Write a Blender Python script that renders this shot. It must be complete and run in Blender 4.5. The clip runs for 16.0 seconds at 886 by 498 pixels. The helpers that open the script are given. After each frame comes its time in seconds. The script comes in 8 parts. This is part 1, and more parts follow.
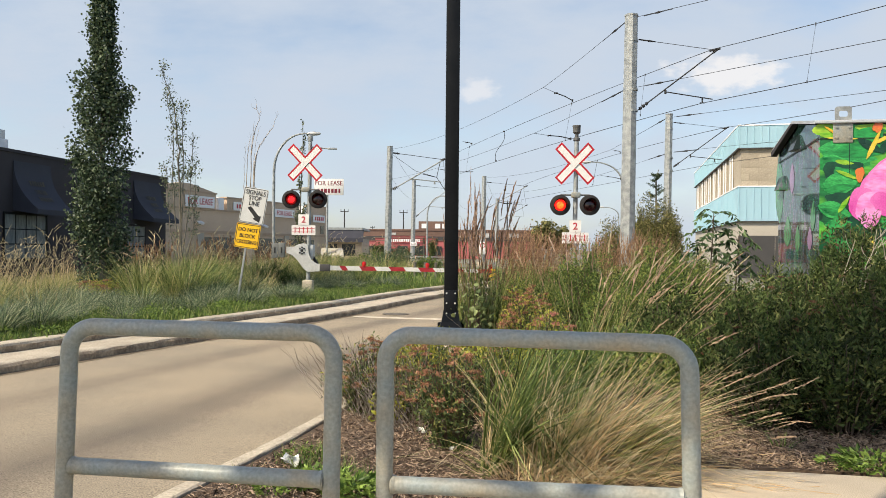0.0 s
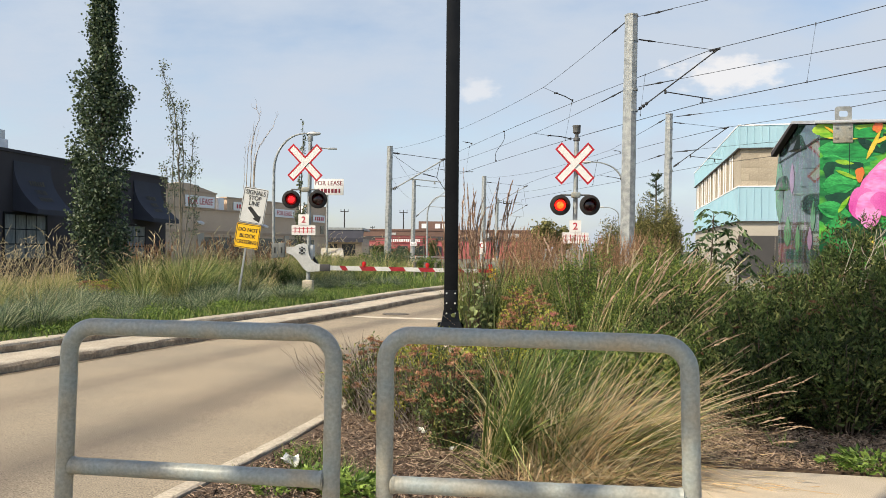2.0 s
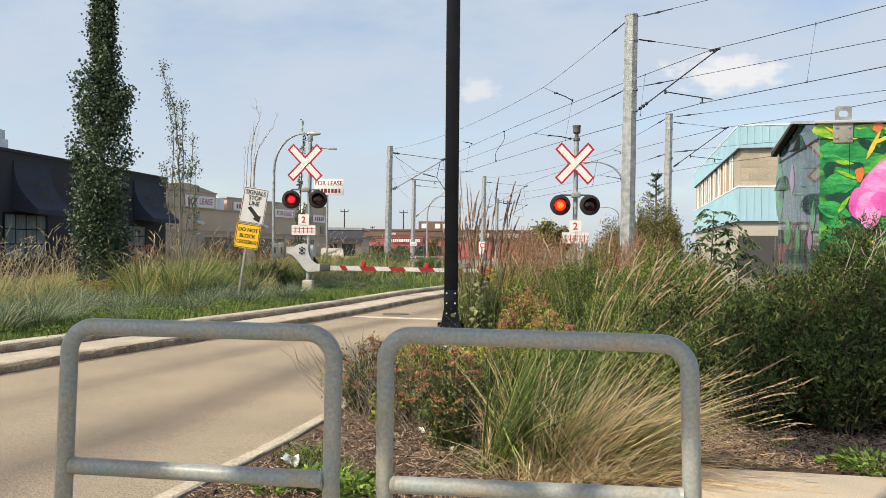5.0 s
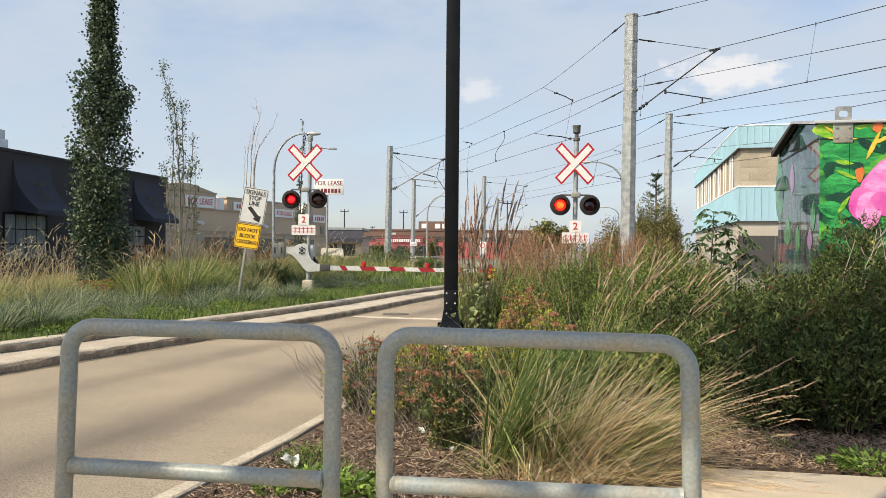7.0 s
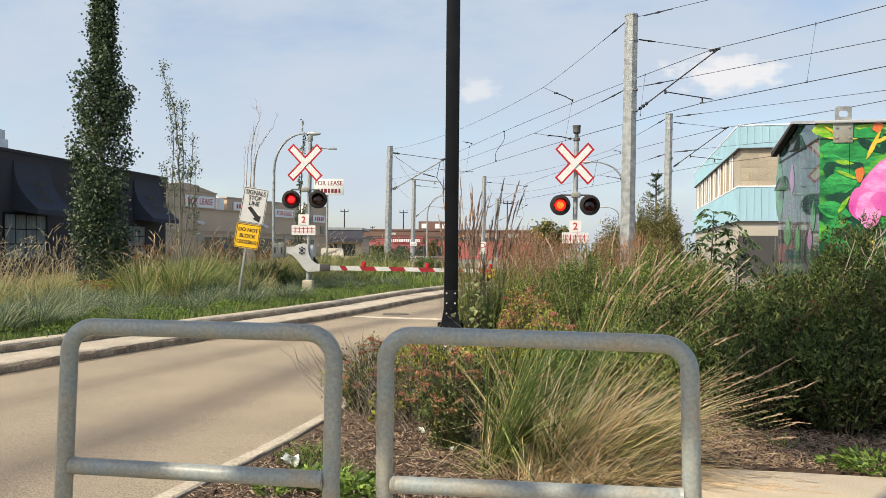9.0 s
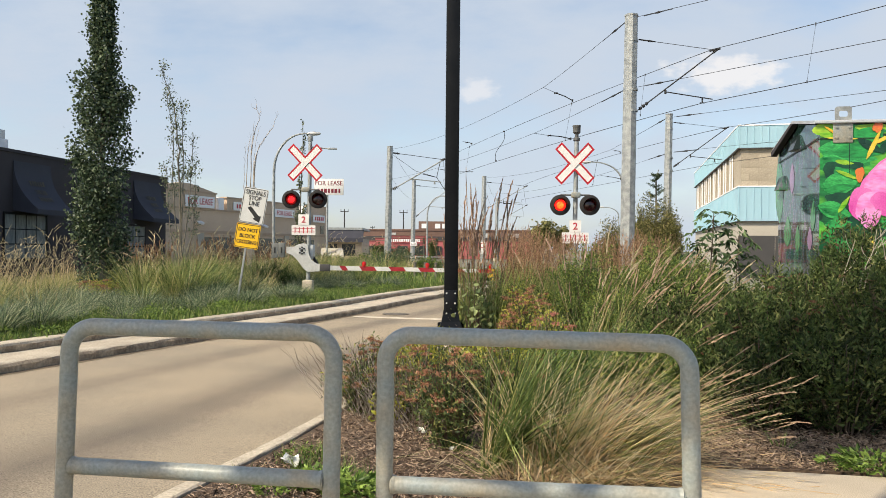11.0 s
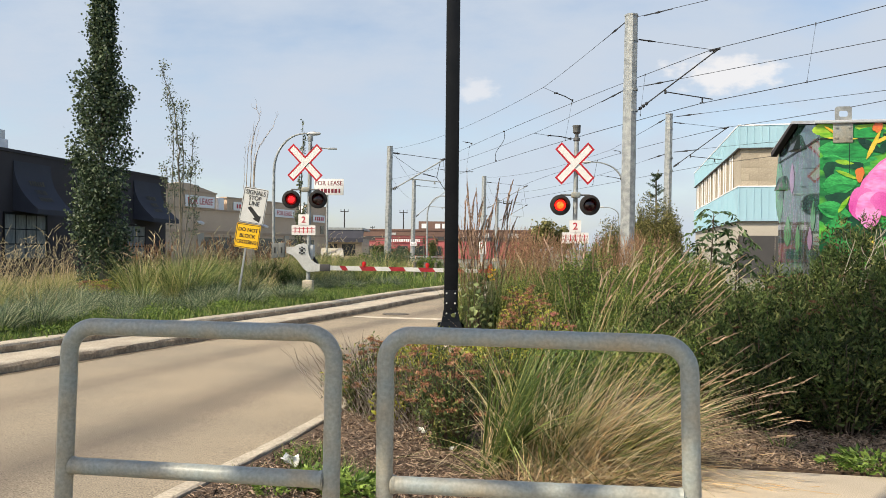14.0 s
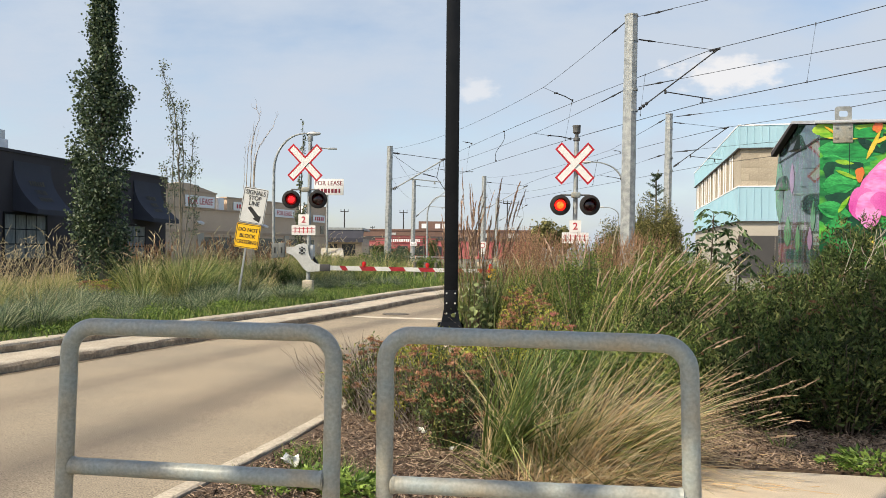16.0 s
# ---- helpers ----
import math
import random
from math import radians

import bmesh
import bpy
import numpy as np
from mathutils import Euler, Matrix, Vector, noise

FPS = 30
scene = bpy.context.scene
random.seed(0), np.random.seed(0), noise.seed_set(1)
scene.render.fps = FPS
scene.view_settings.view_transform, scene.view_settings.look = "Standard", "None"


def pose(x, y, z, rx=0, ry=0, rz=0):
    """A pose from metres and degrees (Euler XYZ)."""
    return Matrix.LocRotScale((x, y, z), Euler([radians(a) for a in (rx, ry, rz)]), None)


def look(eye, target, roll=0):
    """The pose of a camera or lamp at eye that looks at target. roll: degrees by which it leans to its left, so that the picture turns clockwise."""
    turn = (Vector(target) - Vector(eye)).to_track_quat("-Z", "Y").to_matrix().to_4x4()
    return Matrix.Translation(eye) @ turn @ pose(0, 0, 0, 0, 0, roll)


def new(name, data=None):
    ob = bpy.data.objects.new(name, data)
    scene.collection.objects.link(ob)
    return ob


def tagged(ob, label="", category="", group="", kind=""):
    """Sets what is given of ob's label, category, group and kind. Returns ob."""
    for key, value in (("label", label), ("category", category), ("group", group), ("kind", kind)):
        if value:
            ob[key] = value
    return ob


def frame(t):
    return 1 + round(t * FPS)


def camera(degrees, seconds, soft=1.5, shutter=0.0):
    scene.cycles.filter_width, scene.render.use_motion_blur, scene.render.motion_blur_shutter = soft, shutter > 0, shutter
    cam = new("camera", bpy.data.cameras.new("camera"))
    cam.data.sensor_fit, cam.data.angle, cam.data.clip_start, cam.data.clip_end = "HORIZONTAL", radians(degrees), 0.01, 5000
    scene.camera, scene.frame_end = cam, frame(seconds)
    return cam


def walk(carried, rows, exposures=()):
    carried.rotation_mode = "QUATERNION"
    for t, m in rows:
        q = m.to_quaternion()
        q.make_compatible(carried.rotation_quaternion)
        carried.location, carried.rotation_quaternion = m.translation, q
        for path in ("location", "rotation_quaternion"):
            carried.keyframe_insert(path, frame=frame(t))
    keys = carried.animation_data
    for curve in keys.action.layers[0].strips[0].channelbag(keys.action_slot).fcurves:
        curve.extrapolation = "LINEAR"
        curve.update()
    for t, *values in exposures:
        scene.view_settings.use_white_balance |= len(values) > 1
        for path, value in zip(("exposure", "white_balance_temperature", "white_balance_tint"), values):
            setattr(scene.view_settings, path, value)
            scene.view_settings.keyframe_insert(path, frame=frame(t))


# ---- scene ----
# ---- camera ----
cam = camera(60, 16.0, soft=0.6)
walk(cam, [(0.0, look((0, 0, 1.5), (0, 10, 1.5), 0.5)), (16.0, look((0, 0, 1.5), (0, 10, 1.5), 0.5))], [(0.0, 0.28, 6850, 9.3), (16.0, 0.28, 6850, 9.3)])

# ---- daylight ----
SUN_UP, SUN_TURN = 46.0, 234.0
world = bpy.data.worlds.new("sky")
scene.world = world
world.use_nodes = True
wn = world.node_tree.nodes
sky = wn.new("ShaderNodeTexSky")
sky.sky_type = "NISHITA"
sky.sun_disc = False
sky.sun_elevation = radians(SUN_UP)
sky.sun_rotation = radians(SUN_TURN)
sky.air_density, sky.dust_density, sky.ozone_density = 1.0, 1.35, 1.0
wn["Background"].inputs[1].default_value = 0.15
world.node_tree.links.new(sky.outputs[0], wn["Background"].inputs[0])
sun = new("sun", bpy.data.lights.new("sun", "SUN"))
sun.data.energy, sun.data.angle, sun.data.color = 4.9, radians(0.6), (1.0, 0.90, 0.74)
sun_way = Vector((math.sin(radians(SUN_TURN)) * math.cos(radians(SUN_UP)), math.cos(radians(SUN_TURN)) * math.cos(radians(SUN_UP)), math.sin(radians(SUN_UP))))
sun.matrix_world = look(sun_way * 60, (0, 0, 0))

# ---- materials ----


def mat(name, c1, c2=None, rough=0.7, metal=0.0, scale=3.0, fine=60.0, bump=0.15, vary=0.0, island=False, c3=None, spec=0.4, thin=0.0, coords="Object", stretch=None, grit=0.35):
    """A node material: two colours mixed by a broad noise, a fine grain with relief, and variation from piece to piece."""
    m = bpy.data.materials.new(name)
    m.use_nodes = True
    nt = m.node_tree
    n, l = nt.nodes, nt.links
    b = n["Principled BSDF"]
    c2 = c2 or tuple(x * 0.78 for x in c1)
    tc = n.new("ShaderNodeTexCoord")
    src = tc.outputs[coords]
    if stretch:
        mp = n.new("ShaderNodeMapping")
        mp.inputs["Scale"].default_value = stretch
        l.new(src, mp.inputs[0])
        src = mp.outputs[0]
    big, small = n.new("ShaderNodeTexNoise"), n.new("ShaderNodeTexNoise")
    big.inputs["Scale"].default_value, big.inputs["Detail"].default_value = scale, 5
    small.inputs["Scale"].default_value, small.inputs["Detail"].default_value = fine, 3
    l.new(src, big.inputs["Vector"]), l.new(src, small.inputs["Vector"])
    ramp = n.new("ShaderNodeValToRGB")
    ramp.color_ramp.elements[0].position, ramp.color_ramp.elements[1].position = 0.34, 0.66
    ramp.color_ramp.elements[0].color, ramp.color_ramp.elements[1].color = (*c1, 1), (*c2, 1)
    if c3:
        e = ramp.color_ramp.elements.new(0.97)
        e.color = (*c3, 1)
    col = ramp.outputs[0]
    if island or vary:
        pick = n.new("ShaderNodeNewGeometry").outputs["Random Per Island"] if island else n.new("ShaderNodeObjectInfo").outputs["Random"]
        if island:
            add = n.new("ShaderNodeMath")
            add.operation = "MULTIPLY_ADD"
            l.new(big.outputs[0], add.inputs[0])
            add.inputs[1].default_value = 0.25
            l.new(pick, add.inputs[2])
            sub = n.new("ShaderNodeMath")
            sub.operation = "SUBTRACT"
            l.new(add.outputs[0], sub.inputs[0])
            sub.inputs[1].default_value = 0.12
            l.new(sub.outputs[0], ramp.inputs[0])
            ramp.color_ramp.elements[0].position, ramp.color_ramp.elements[1].position = 0.08, 0.75
        else:
            l.new(big.outputs[0], ramp.inputs[0])
        hs = n.new("ShaderNodeHueSaturation")
        mr = n.new("ShaderNodeMapRange")
        mr.inputs[3].default_value, mr.inputs[4].default_value = 1 - vary, 1 + vary
        l.new(pick, mr.inputs[0])
        l.new(mr.outputs[0], hs.inputs["Value"])
        l.new(col, hs.inputs["Color"])
        col = hs.outputs[0]
    else:
        l.new(big.outputs[0], ramp.inputs[0])
    grain = n.new("ShaderNodeMix")
    grain.data_type, grain.blend_type = "RGBA", "OVERLAY"
    grain.inputs["Factor"].default_value = grit
    l.new(col, grain.inputs[6]), l.new(small.outputs[0], grain.inputs[7])
    l.new(grain.outputs[2], b.inputs["Base Color"])
    rr = n.new("ShaderNodeMapRange")
    rr.inputs[3].default_value, rr.inputs[4].default_value = max(rough - 0.1, 0.02), min(rough + 0.12, 1)
    l.new(big.outputs[0], rr.inputs[0]), l.new(rr.outputs[0], b.inputs["Roughness"])
    b.inputs["Metallic"].default_value = metal
    b.inputs["Specular IOR Level"].default_value = spec
    if bump:
        bp = n.new("ShaderNodeBump")
        bp.inputs["Strength"].default_value, bp.inputs["Distance"].default_value = bump, 0.01
        l.new(small.outputs[0], bp.inputs["Height"]), l.new(bp.outputs[0], b.inputs["Normal"])
    if thin:
        tr = n.new("ShaderNodeBsdfTranslucent")
        l.new(grain.outputs[2], tr.inputs[0])
        mx = n.new("ShaderNodeMixShader")
        mx.inputs[0].default_value = thin
        l.new(b.outputs[0], mx.inputs[1]), l.new(tr.outputs[0], mx.inputs[2])
        l.new(mx.outputs[0], n["Material Output"].inputs[0])
    return m


def glow(name, colour, strength, mottle=0.0):
    m = bpy.data.materials.new(name)
    m.use_nodes = True
    n, l = m.node_tree.nodes, m.node_tree.links
    b = n["Principled BSDF"]
    b.inputs["Base Color"].default_value = (*colour, 1)
    b.inputs["Emission Color"].default_value = (*colour, 1)
    b.inputs["Emission Strength"].default_value = strength
    b.inputs["Roughness"].default_value = 0.2
    if mottle:
        # the ribs of the lens break its light into patches
        tc, ns, mr = n.new("ShaderNodeTexCoord"), n.new("ShaderNodeTexNoise"), n.new("ShaderNodeMapRange")
        ns.inputs["Scale"].default_value, ns.inputs["Detail"].default_value = 22, 1
        mr.inputs["From Min"].default_value, mr.inputs["From Max"].default_value = 0.3, 0.7
        mr.inputs["To Min"].default_value, mr.inputs["To Max"].default_value = strength * (1 - mottle), strength * (1 + mottle)
        l.new(tc.outputs["Object"], ns.inputs["Vector"]), l.new(ns.outputs[0], mr.inputs[0]), l.new(mr.outputs[0], b.inputs["Emission Strength"])
    return m


M = {}
M["asphalt"] = mat("worn_road", (0.335, 0.272, 0.188), (0.245, 0.207, 0.152), 0.9, scale=0.6, fine=95, bump=0.42, grit=1.0)


def wheel_tracks(m):
    """Soft dark bands of rubber and oil along the lane, over the road's own colour."""
    n, l = m.node_tree.nodes, m.node_tree.links
    b = n["Principled BSDF"]
    src = b.inputs["Base Color"].links[0].from_socket
    uv, mp, ns = n.new("ShaderNodeUVMap"), n.new("ShaderNodeMapping"), n.new("ShaderNodeTexNoise")
    uv.uv_map = "lane"
    mp.inputs["Scale"].default_value = (4.6, 0.16, 1)
    ns.inputs["Scale"].default_value, ns.inputs["Detail"].default_value = 1.0, 4
    l.new(uv.outputs[0], mp.inputs[0]), l.new(mp.outputs[0], ns.inputs["Vector"])
    mr = n.new("ShaderNodeMapRange")
    mr.inputs[1].default_value, mr.inputs[2].default_value, mr.inputs[3].default_value, mr.inputs[4].default_value = 0.32, 0.66, 0.35, 1.0
    l.new(ns.outputs[0], mr.inputs[0])
    sx, rut, both = n.new("ShaderNodeSeparateXYZ"), n.new("ShaderNodeValToRGB"), n.new("ShaderNodeMath")
    l.new(uv.outputs[0], sx.inputs[0]), l.new(sx.outputs[0], rut.inputs[0])
    rut.color_ramp.interpolation = "EASE"
    rut.color_ramp.elements[0].position, rut.color_ramp.elements[1].position = 0.20, 1.0
    rut.color_ramp.elements[1].color = (0, 0, 0, 1)
    for at_, v_ in ((0.33, 0.85), (0.46, 0.05), (0.58, 0.08), (0.72, 1.0), (0.87, 0.0)):
        rut.color_ramp.elements.new(at_).color = (v_, v_, v_, 1)
    both.operation = "MULTIPLY"
    l.new(rut.outputs[0], both.inputs[0]), l.new(mr.outputs[0], both.inputs[1])
    mx = n.new("ShaderNodeMix")
    mx.data_type, mx.blend_type = "RGBA", "MULTIPLY"
    mx.inputs[7].default_value = (0.50, 0.49, 0.52, 1)
    l.new(both.outputs[0], mx.inputs["Factor"]), l.new(src, mx.inputs[6])
    speck = n.new("ShaderNodeTexVoronoi")
    speck.inputs["Scale"].default_value = 40
    tc = n.new("ShaderNodeTexCoord")
    l.new(tc.outputs["Object"], speck.inputs["Vector"])
    sm = n.new("ShaderNodeMapRange")
    sm.inputs[1].default_value, sm.inputs[2].default_value, sm.inputs[3].default_value, sm.inputs[4].default_value = 0.12, 0.30, 1.0, 0.0
    l.new(speck.outputs["Distance"], sm.inputs[0])
    m2 = n.new("ShaderNodeMix")
    m2.data_type, m2.blend_type = "RGBA", "MULTIPLY"
    m2.inputs[7].default_value = (0.33, 0.28, 0.26, 1)
    some, keep, sc = n.new("ShaderNodeMapRange"), n.new("ShaderNodeMath"), n.new("ShaderNodeSeparateColor")
    some.inputs[1].default_value, some.inputs[2].default_value, some.inputs[3].default_value, some.inputs[4].default_value = 0.50, 0.85, 0.06, 1.0
    l.new(speck.outputs["Color"], sc.inputs[0]), l.new(sc.outputs[0], some.inputs[0])
    keep.operation = "MULTIPLY"
    l.new(sm.outputs[0], keep.inputs[0]), l.new(some.outputs[0], keep.inputs[1])
    l.new(keep.outputs[0], m2.inputs["Factor"]), l.new(mx.outputs[2], m2.inputs[6])
    pale = n.new("ShaderNodeMapRange")
    pale.inputs[1].default_value, pale.inputs[2].default_value, pale.inputs[3].default_value, pale.inputs[4].default_value = 0.0, 0.22, 0.5, 0.0
    l.new(sc.outputs[0], pale.inputs[0])
    near_mid, m3 = n.new("ShaderNodeMath"), n.new("ShaderNodeMix")
    near_mid.operation = "MULTIPLY"
    l.new(pale.outputs[0], near_mid.inputs[0]), l.new(sm.outputs[0], near_mid.inputs[1])
    m3.data_type, m3.blend_type = "RGBA", "MIX"
    m3.inputs[7].default_value = (0.50, 0.44, 0.34, 1)
    l.new(near_mid.outputs[0], m3.inputs["Factor"]), l.new(m2.outputs[2], m3.inputs[6])
    l.new(m3.outputs[2], b.inputs["Base Color"])


wheel_tracks(M["asphalt"])
M["concrete"] = mat("concrete", (0.50, 0.425, 0.32), (0.43, 0.362, 0.27), 0.9, scale=2.6, fine=160, bump=0.15, vary=0.06, grit=0.7)
M["kerb"] = mat("old_kerb_concrete", (0.50, 0.435, 0.335), (0.385, 0.33, 0.255), 0.92, scale=3.5, fine=45, bump=0.7, vary=0.1, grit=0.5)
M["concrete_pale"] = mat("worn_line_paint", (0.66, 0.60, 0.50), (0.46, 0.39, 0.29), 0.85, scale=5, fine=40, bump=0.2)
M["kerb_front"] = mat("brown_kerb_face", (0.43, 0.345, 0.245), (0.22, 0.17, 0.12), 0.95, scale=4, fine=30, bump=0.8, grit=0.7)
M["gutter"] = mat("gutter_dirt", (0.13, 0.098, 0.066), (0.20, 0.155, 0.105), 1.0, scale=5, fine=60, bump=0.6, grit=0.8)
M["far_ground"] = mat("grey_lot", (0.22, 0.20, 0.17), (0.16, 0.16, 0.11), 0.95, scale=0.06, fine=4, bump=0.3)
M["turf"] = mat("turf_soil", (0.05, 0.065, 0.025), (0.09, 0.085, 0.04), 1.0, scale=1.4, fine=20, bump=0.8)
M["mulch"] = mat("bark_mulch", (0.06, 0.038, 0.024), (0.14, 0.098, 0.066), 0.95, scale=3, fine=40, bump=0.9)
M["chip"] = mat("bark_chip", (0.07, 0.042, 0.026), (0.32, 0.235, 0.17), 0.95, island=True, vary=0.35, scale=4)
M["galv"] = mat("galvanised_steel", (0.238, 0.270, 0.262), (0.310, 0.276, 0.208), 0.40, 0.0, spec=0.4, scale=7, fine=90, bump=0.10, grit=0.4, c3=(0.40, 0.355, 0.255))
M["galv_pole"] = mat("galvanised_pole", (0.385, 0.40, 0.39), (0.225, 0.24, 0.24), 0.5, 0.25, scale=6, fine=45, bump=0.05)
M["alum"] = mat("grey_cast_metal", (0.60, 0.60, 0.58), (0.50, 0.50, 0.48), 0.5, 0.3, scale=4, fine=40, bump=0.05)
M["black"] = mat("black_paint", (0.006, 0.007, 0.009), (0.010, 0.011, 0.013), 0.42, spec=0.14, scale=3, fine=40, bump=0.05)
M["worn_iron"] = mat("worn_iron", (0.17, 0.145, 0.115), (0.10, 0.088, 0.07), 0.7, 0.3, scale=9, fine=60, bump=0.5)
M["dark_steel"] = mat("dark_grey_steel", (0.10, 0.10, 0.098), (0.14, 0.14, 0.135), 0.5, 0.3, scale=6)
M["black_matt"] = mat("matt_black", (0.014, 0.013, 0.013), (0.02, 0.018, 0.018), 0.75, scale=6, fine=60, bump=0.1)
M["wire"] = mat("dark_wire", (0.035, 0.035, 0.038), (0.05, 0.048, 0.045), 0.6, 0.4)
M["white"] = mat("white_sheet", (0.78, 0.765, 0.73), (0.72, 0.705, 0.67), 0.5, scale=5, fine=50, bump=0.02)
# white toned down: the stop sign's partial shade is in this colour
M["sign_white"] = mat("toned_down_white", (0.60, 0.60, 0.575), (0.54, 0.54, 0.52), 0.5, scale=5, fine=50, bump=0.02)
M["white_far"] = mat("white_board", (0.85, 0.84, 0.84), (0.8, 0.79, 0.79), 0.6)
M["red"] = mat("red_sheet", (0.50, 0.022, 0.035), (0.42, 0.018, 0.028), 0.45, scale=4, bump=0.02)
M["stripe_red"] = mat("dull_red_stripe", (0.34, 0.016, 0.024), (0.27, 0.013, 0.02), 0.5, scale=5, bump=0.02)
M["yellow"] = mat("yellow_sheet", (0.86, 0.50, 0.015), (0.80, 0.44, 0.012), 0.45, scale=4, bump=0.02)
M["ink"] = mat("black_ink", (0.012, 0.012, 0.012), (0.02, 0.02, 0.02), 0.6)
M["lens_off"] = mat("dark_red_lens", (0.045, 0.006, 0.008), (0.035, 0.004, 0.006), 0.12, scale=6, bump=0.0, spec=0.6)
M["lit_amber"] = glow("lit_lamp_orange", (1.0, 0.016, 0.010), 1.7)
M["maroon"] = mat("maroon_print", (0.20, 0.02, 0.035), (0.16, 0.015, 0.03), 0.5)
M["lit_core"] = glow("lit_lamp_core", (1.0, 0.062, 0.008), 4.0, 0.6)
M["lit_rim"] = glow("dim_lamp_rim", (0.35, 0.006, 0.008), 0.35)
M["lit_red"] = glow("lit_lamp_red", (1.0, 0.010, 0.014), 2.2)
M["red_glass"] = mat("red_plastic", (0.55, 0.02, 0.02), (0.4, 0.012, 0.012), 0.15, bump=0)
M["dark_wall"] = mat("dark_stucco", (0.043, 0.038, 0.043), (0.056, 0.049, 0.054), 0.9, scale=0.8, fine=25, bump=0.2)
M["awning"] = mat("navy_awning_cloth", (0.037, 0.038, 0.052), (0.047, 0.049, 0.064), 0.8, scale=1.2, fine=60, bump=0.1)
M["gold"] = mat("faded_gold_print", (0.082, 0.07, 0.05), (0.055, 0.05, 0.045), 0.8)
M["tan"] = mat("tan_stucco", (0.58, 0.45, 0.335), (0.50, 0.385, 0.285), 0.92, scale=0.4, fine=12, bump=0.2)
M["tan_trim"] = mat("tan_coping", (0.45, 0.34, 0.25), (0.40, 0.30, 0.22), 0.9, scale=0.8)
M["glass"] = mat("dark_window_glass", (0.03, 0.035, 0.04), (0.045, 0.05, 0.055), 0.06, scale=1.0, bump=0, spec=0.8)
M["curtain"] = mat("pale_curtain", (0.19, 0.215, 0.22), (0.10, 0.115, 0.12), 0.5, scale=3, stretch=(6, 6, 0.8))
M["brick_far"] = mat("brown_brick", (0.20, 0.122, 0.095), (0.16, 0.10, 0.08), 0.9, scale=0.3, fine=8)
M["red_front"] = mat("red_facade", (0.47, 0.13, 0.13), (0.40, 0.105, 0.105), 0.8, scale=0.4)
M["block"] = mat("concrete_block", (0.40, 0.345, 0.265), (0.33, 0.285, 0.215), 0.92, scale=0.35, fine=14, bump=0.3, vary=0.12)
M["cyan"] = mat("pale_cyan_metal", (0.335, 0.52, 0.60), (0.295, 0.47, 0.55), 0.5, scale=0.5, fine=14, bump=0.0, vary=0.04, grit=0.04)
M["cream"] = mat("cream_panel", (0.46, 0.42, 0.35), (0.40, 0.365, 0.305), 0.8, scale=0.5)
M["dark_panel"] = mat("charcoal_panel", (0.05, 0.048, 0.048), (0.06, 0.057, 0.056), 0.7, scale=0.8)
M["hut_roof"] = mat("aluminium_lid", (0.66, 0.66, 0.65), (0.55, 0.55, 0.54), 0.45, 0.6, scale=4)
M["bark"] = mat("grey_bark", (0.17, 0.155, 0.12), (0.11, 0.10, 0.08), 0.95, scale=6, fine=50, bump=0.6)
M["twig"] = mat("brown_twig", (0.16, 0.115, 0.08), (0.10, 0.07, 0.05), 0.9, scale=6)
M["dead_twig"] = mat("dead_grey_twig", (0.42, 0.36, 0.30), (0.32, 0.27, 0.22), 0.9, scale=6)
M["aspen"] = mat("aspen_leaf", (0.028, 0.054, 0.027), (0.095, 0.132, 0.066), 0.45, island=True, vary=0.35, c3=(0.125, 0.155, 0.09), thin=0.22, bump=0)
M["slim_leaf"] = mat("sparse_aspen_leaf", (0.085, 0.115, 0.06), (0.16, 0.18, 0.10), 0.5, island=True, vary=0.3, thin=0.35, bump=0)
M["bush"] = mat("dark_bush_leaf", (0.032, 0.048, 0.016), (0.085, 0.115, 0.036), 0.55, spec=0.18, island=True, vary=0.45, thin=0.2, bump=0, c3=(0.17, 0.18, 0.065))
M["shrub"] = mat("green_shrub_leaf", (0.048, 0.098, 0.018), (0.14, 0.21, 0.05), 0.5, island=True, vary=0.3, thin=0.3, bump=0, c3=(0.26, 0.27, 0.06))
M["bush_tip"] = mat("dark_bush_tip", (0.04, 0.075, 0.022), (0.105, 0.145, 0.045), 0.6, spec=0.2, island=True, vary=0.3, thin=0.3, bump=0)
M["litter"] = mat("dry_litter", (0.44, 0.33, 0.21), (0.22, 0.15, 0.10), 0.8, island=True, vary=0.4, bump=0)
M["young"] = mat("young_shrub_leaf", (0.16, 0.235, 0.045), (0.27, 0.33, 0.08), 0.5, island=True, vary=0.3, thin=0.35, bump=0)
M["spirea"] = mat("spirea_leaf", (0.07, 0.115, 0.03), (0.20, 0.23, 0.06), 0.5, island=True, vary=0.4, thin=0.3, bump=0, c3=(0.30, 0.31, 0.06))
M["spirea_dark"] = mat("dark_spirea_leaf", (0.045, 0.082, 0.025), (0.145, 0.185, 0.06), 0.5, island=True, vary=0.4, thin=0.25, bump=0, c3=(0.24, 0.22, 0.07))
M["ash_leaf"] = mat("ash_leaflet", (0.035, 0.075, 0.026), (0.10, 0.155, 0.06), 0.45, island=True, vary=0.35, thin=0.25, bump=0)
M["lime"] = mat("lime_leaf", (0.25, 0.30, 0.035), (0.42, 0.40, 0.06), 0.5, island=True, vary=0.2, thin=0.35, bump=0)
M["rust_flower"] = mat("faded_rust_flower", (0.28, 0.115, 0.065), (0.42, 0.22, 0.13), 0.8, island=True, vary=0.35, bump=0, thin=0.2)
M["seed_head"] = mat("dry_seed_heads", (0.10, 0.045, 0.025), (0.17, 0.085, 0.05), 0.85, scale=30, bump=0.1, island=True, vary=0.3)
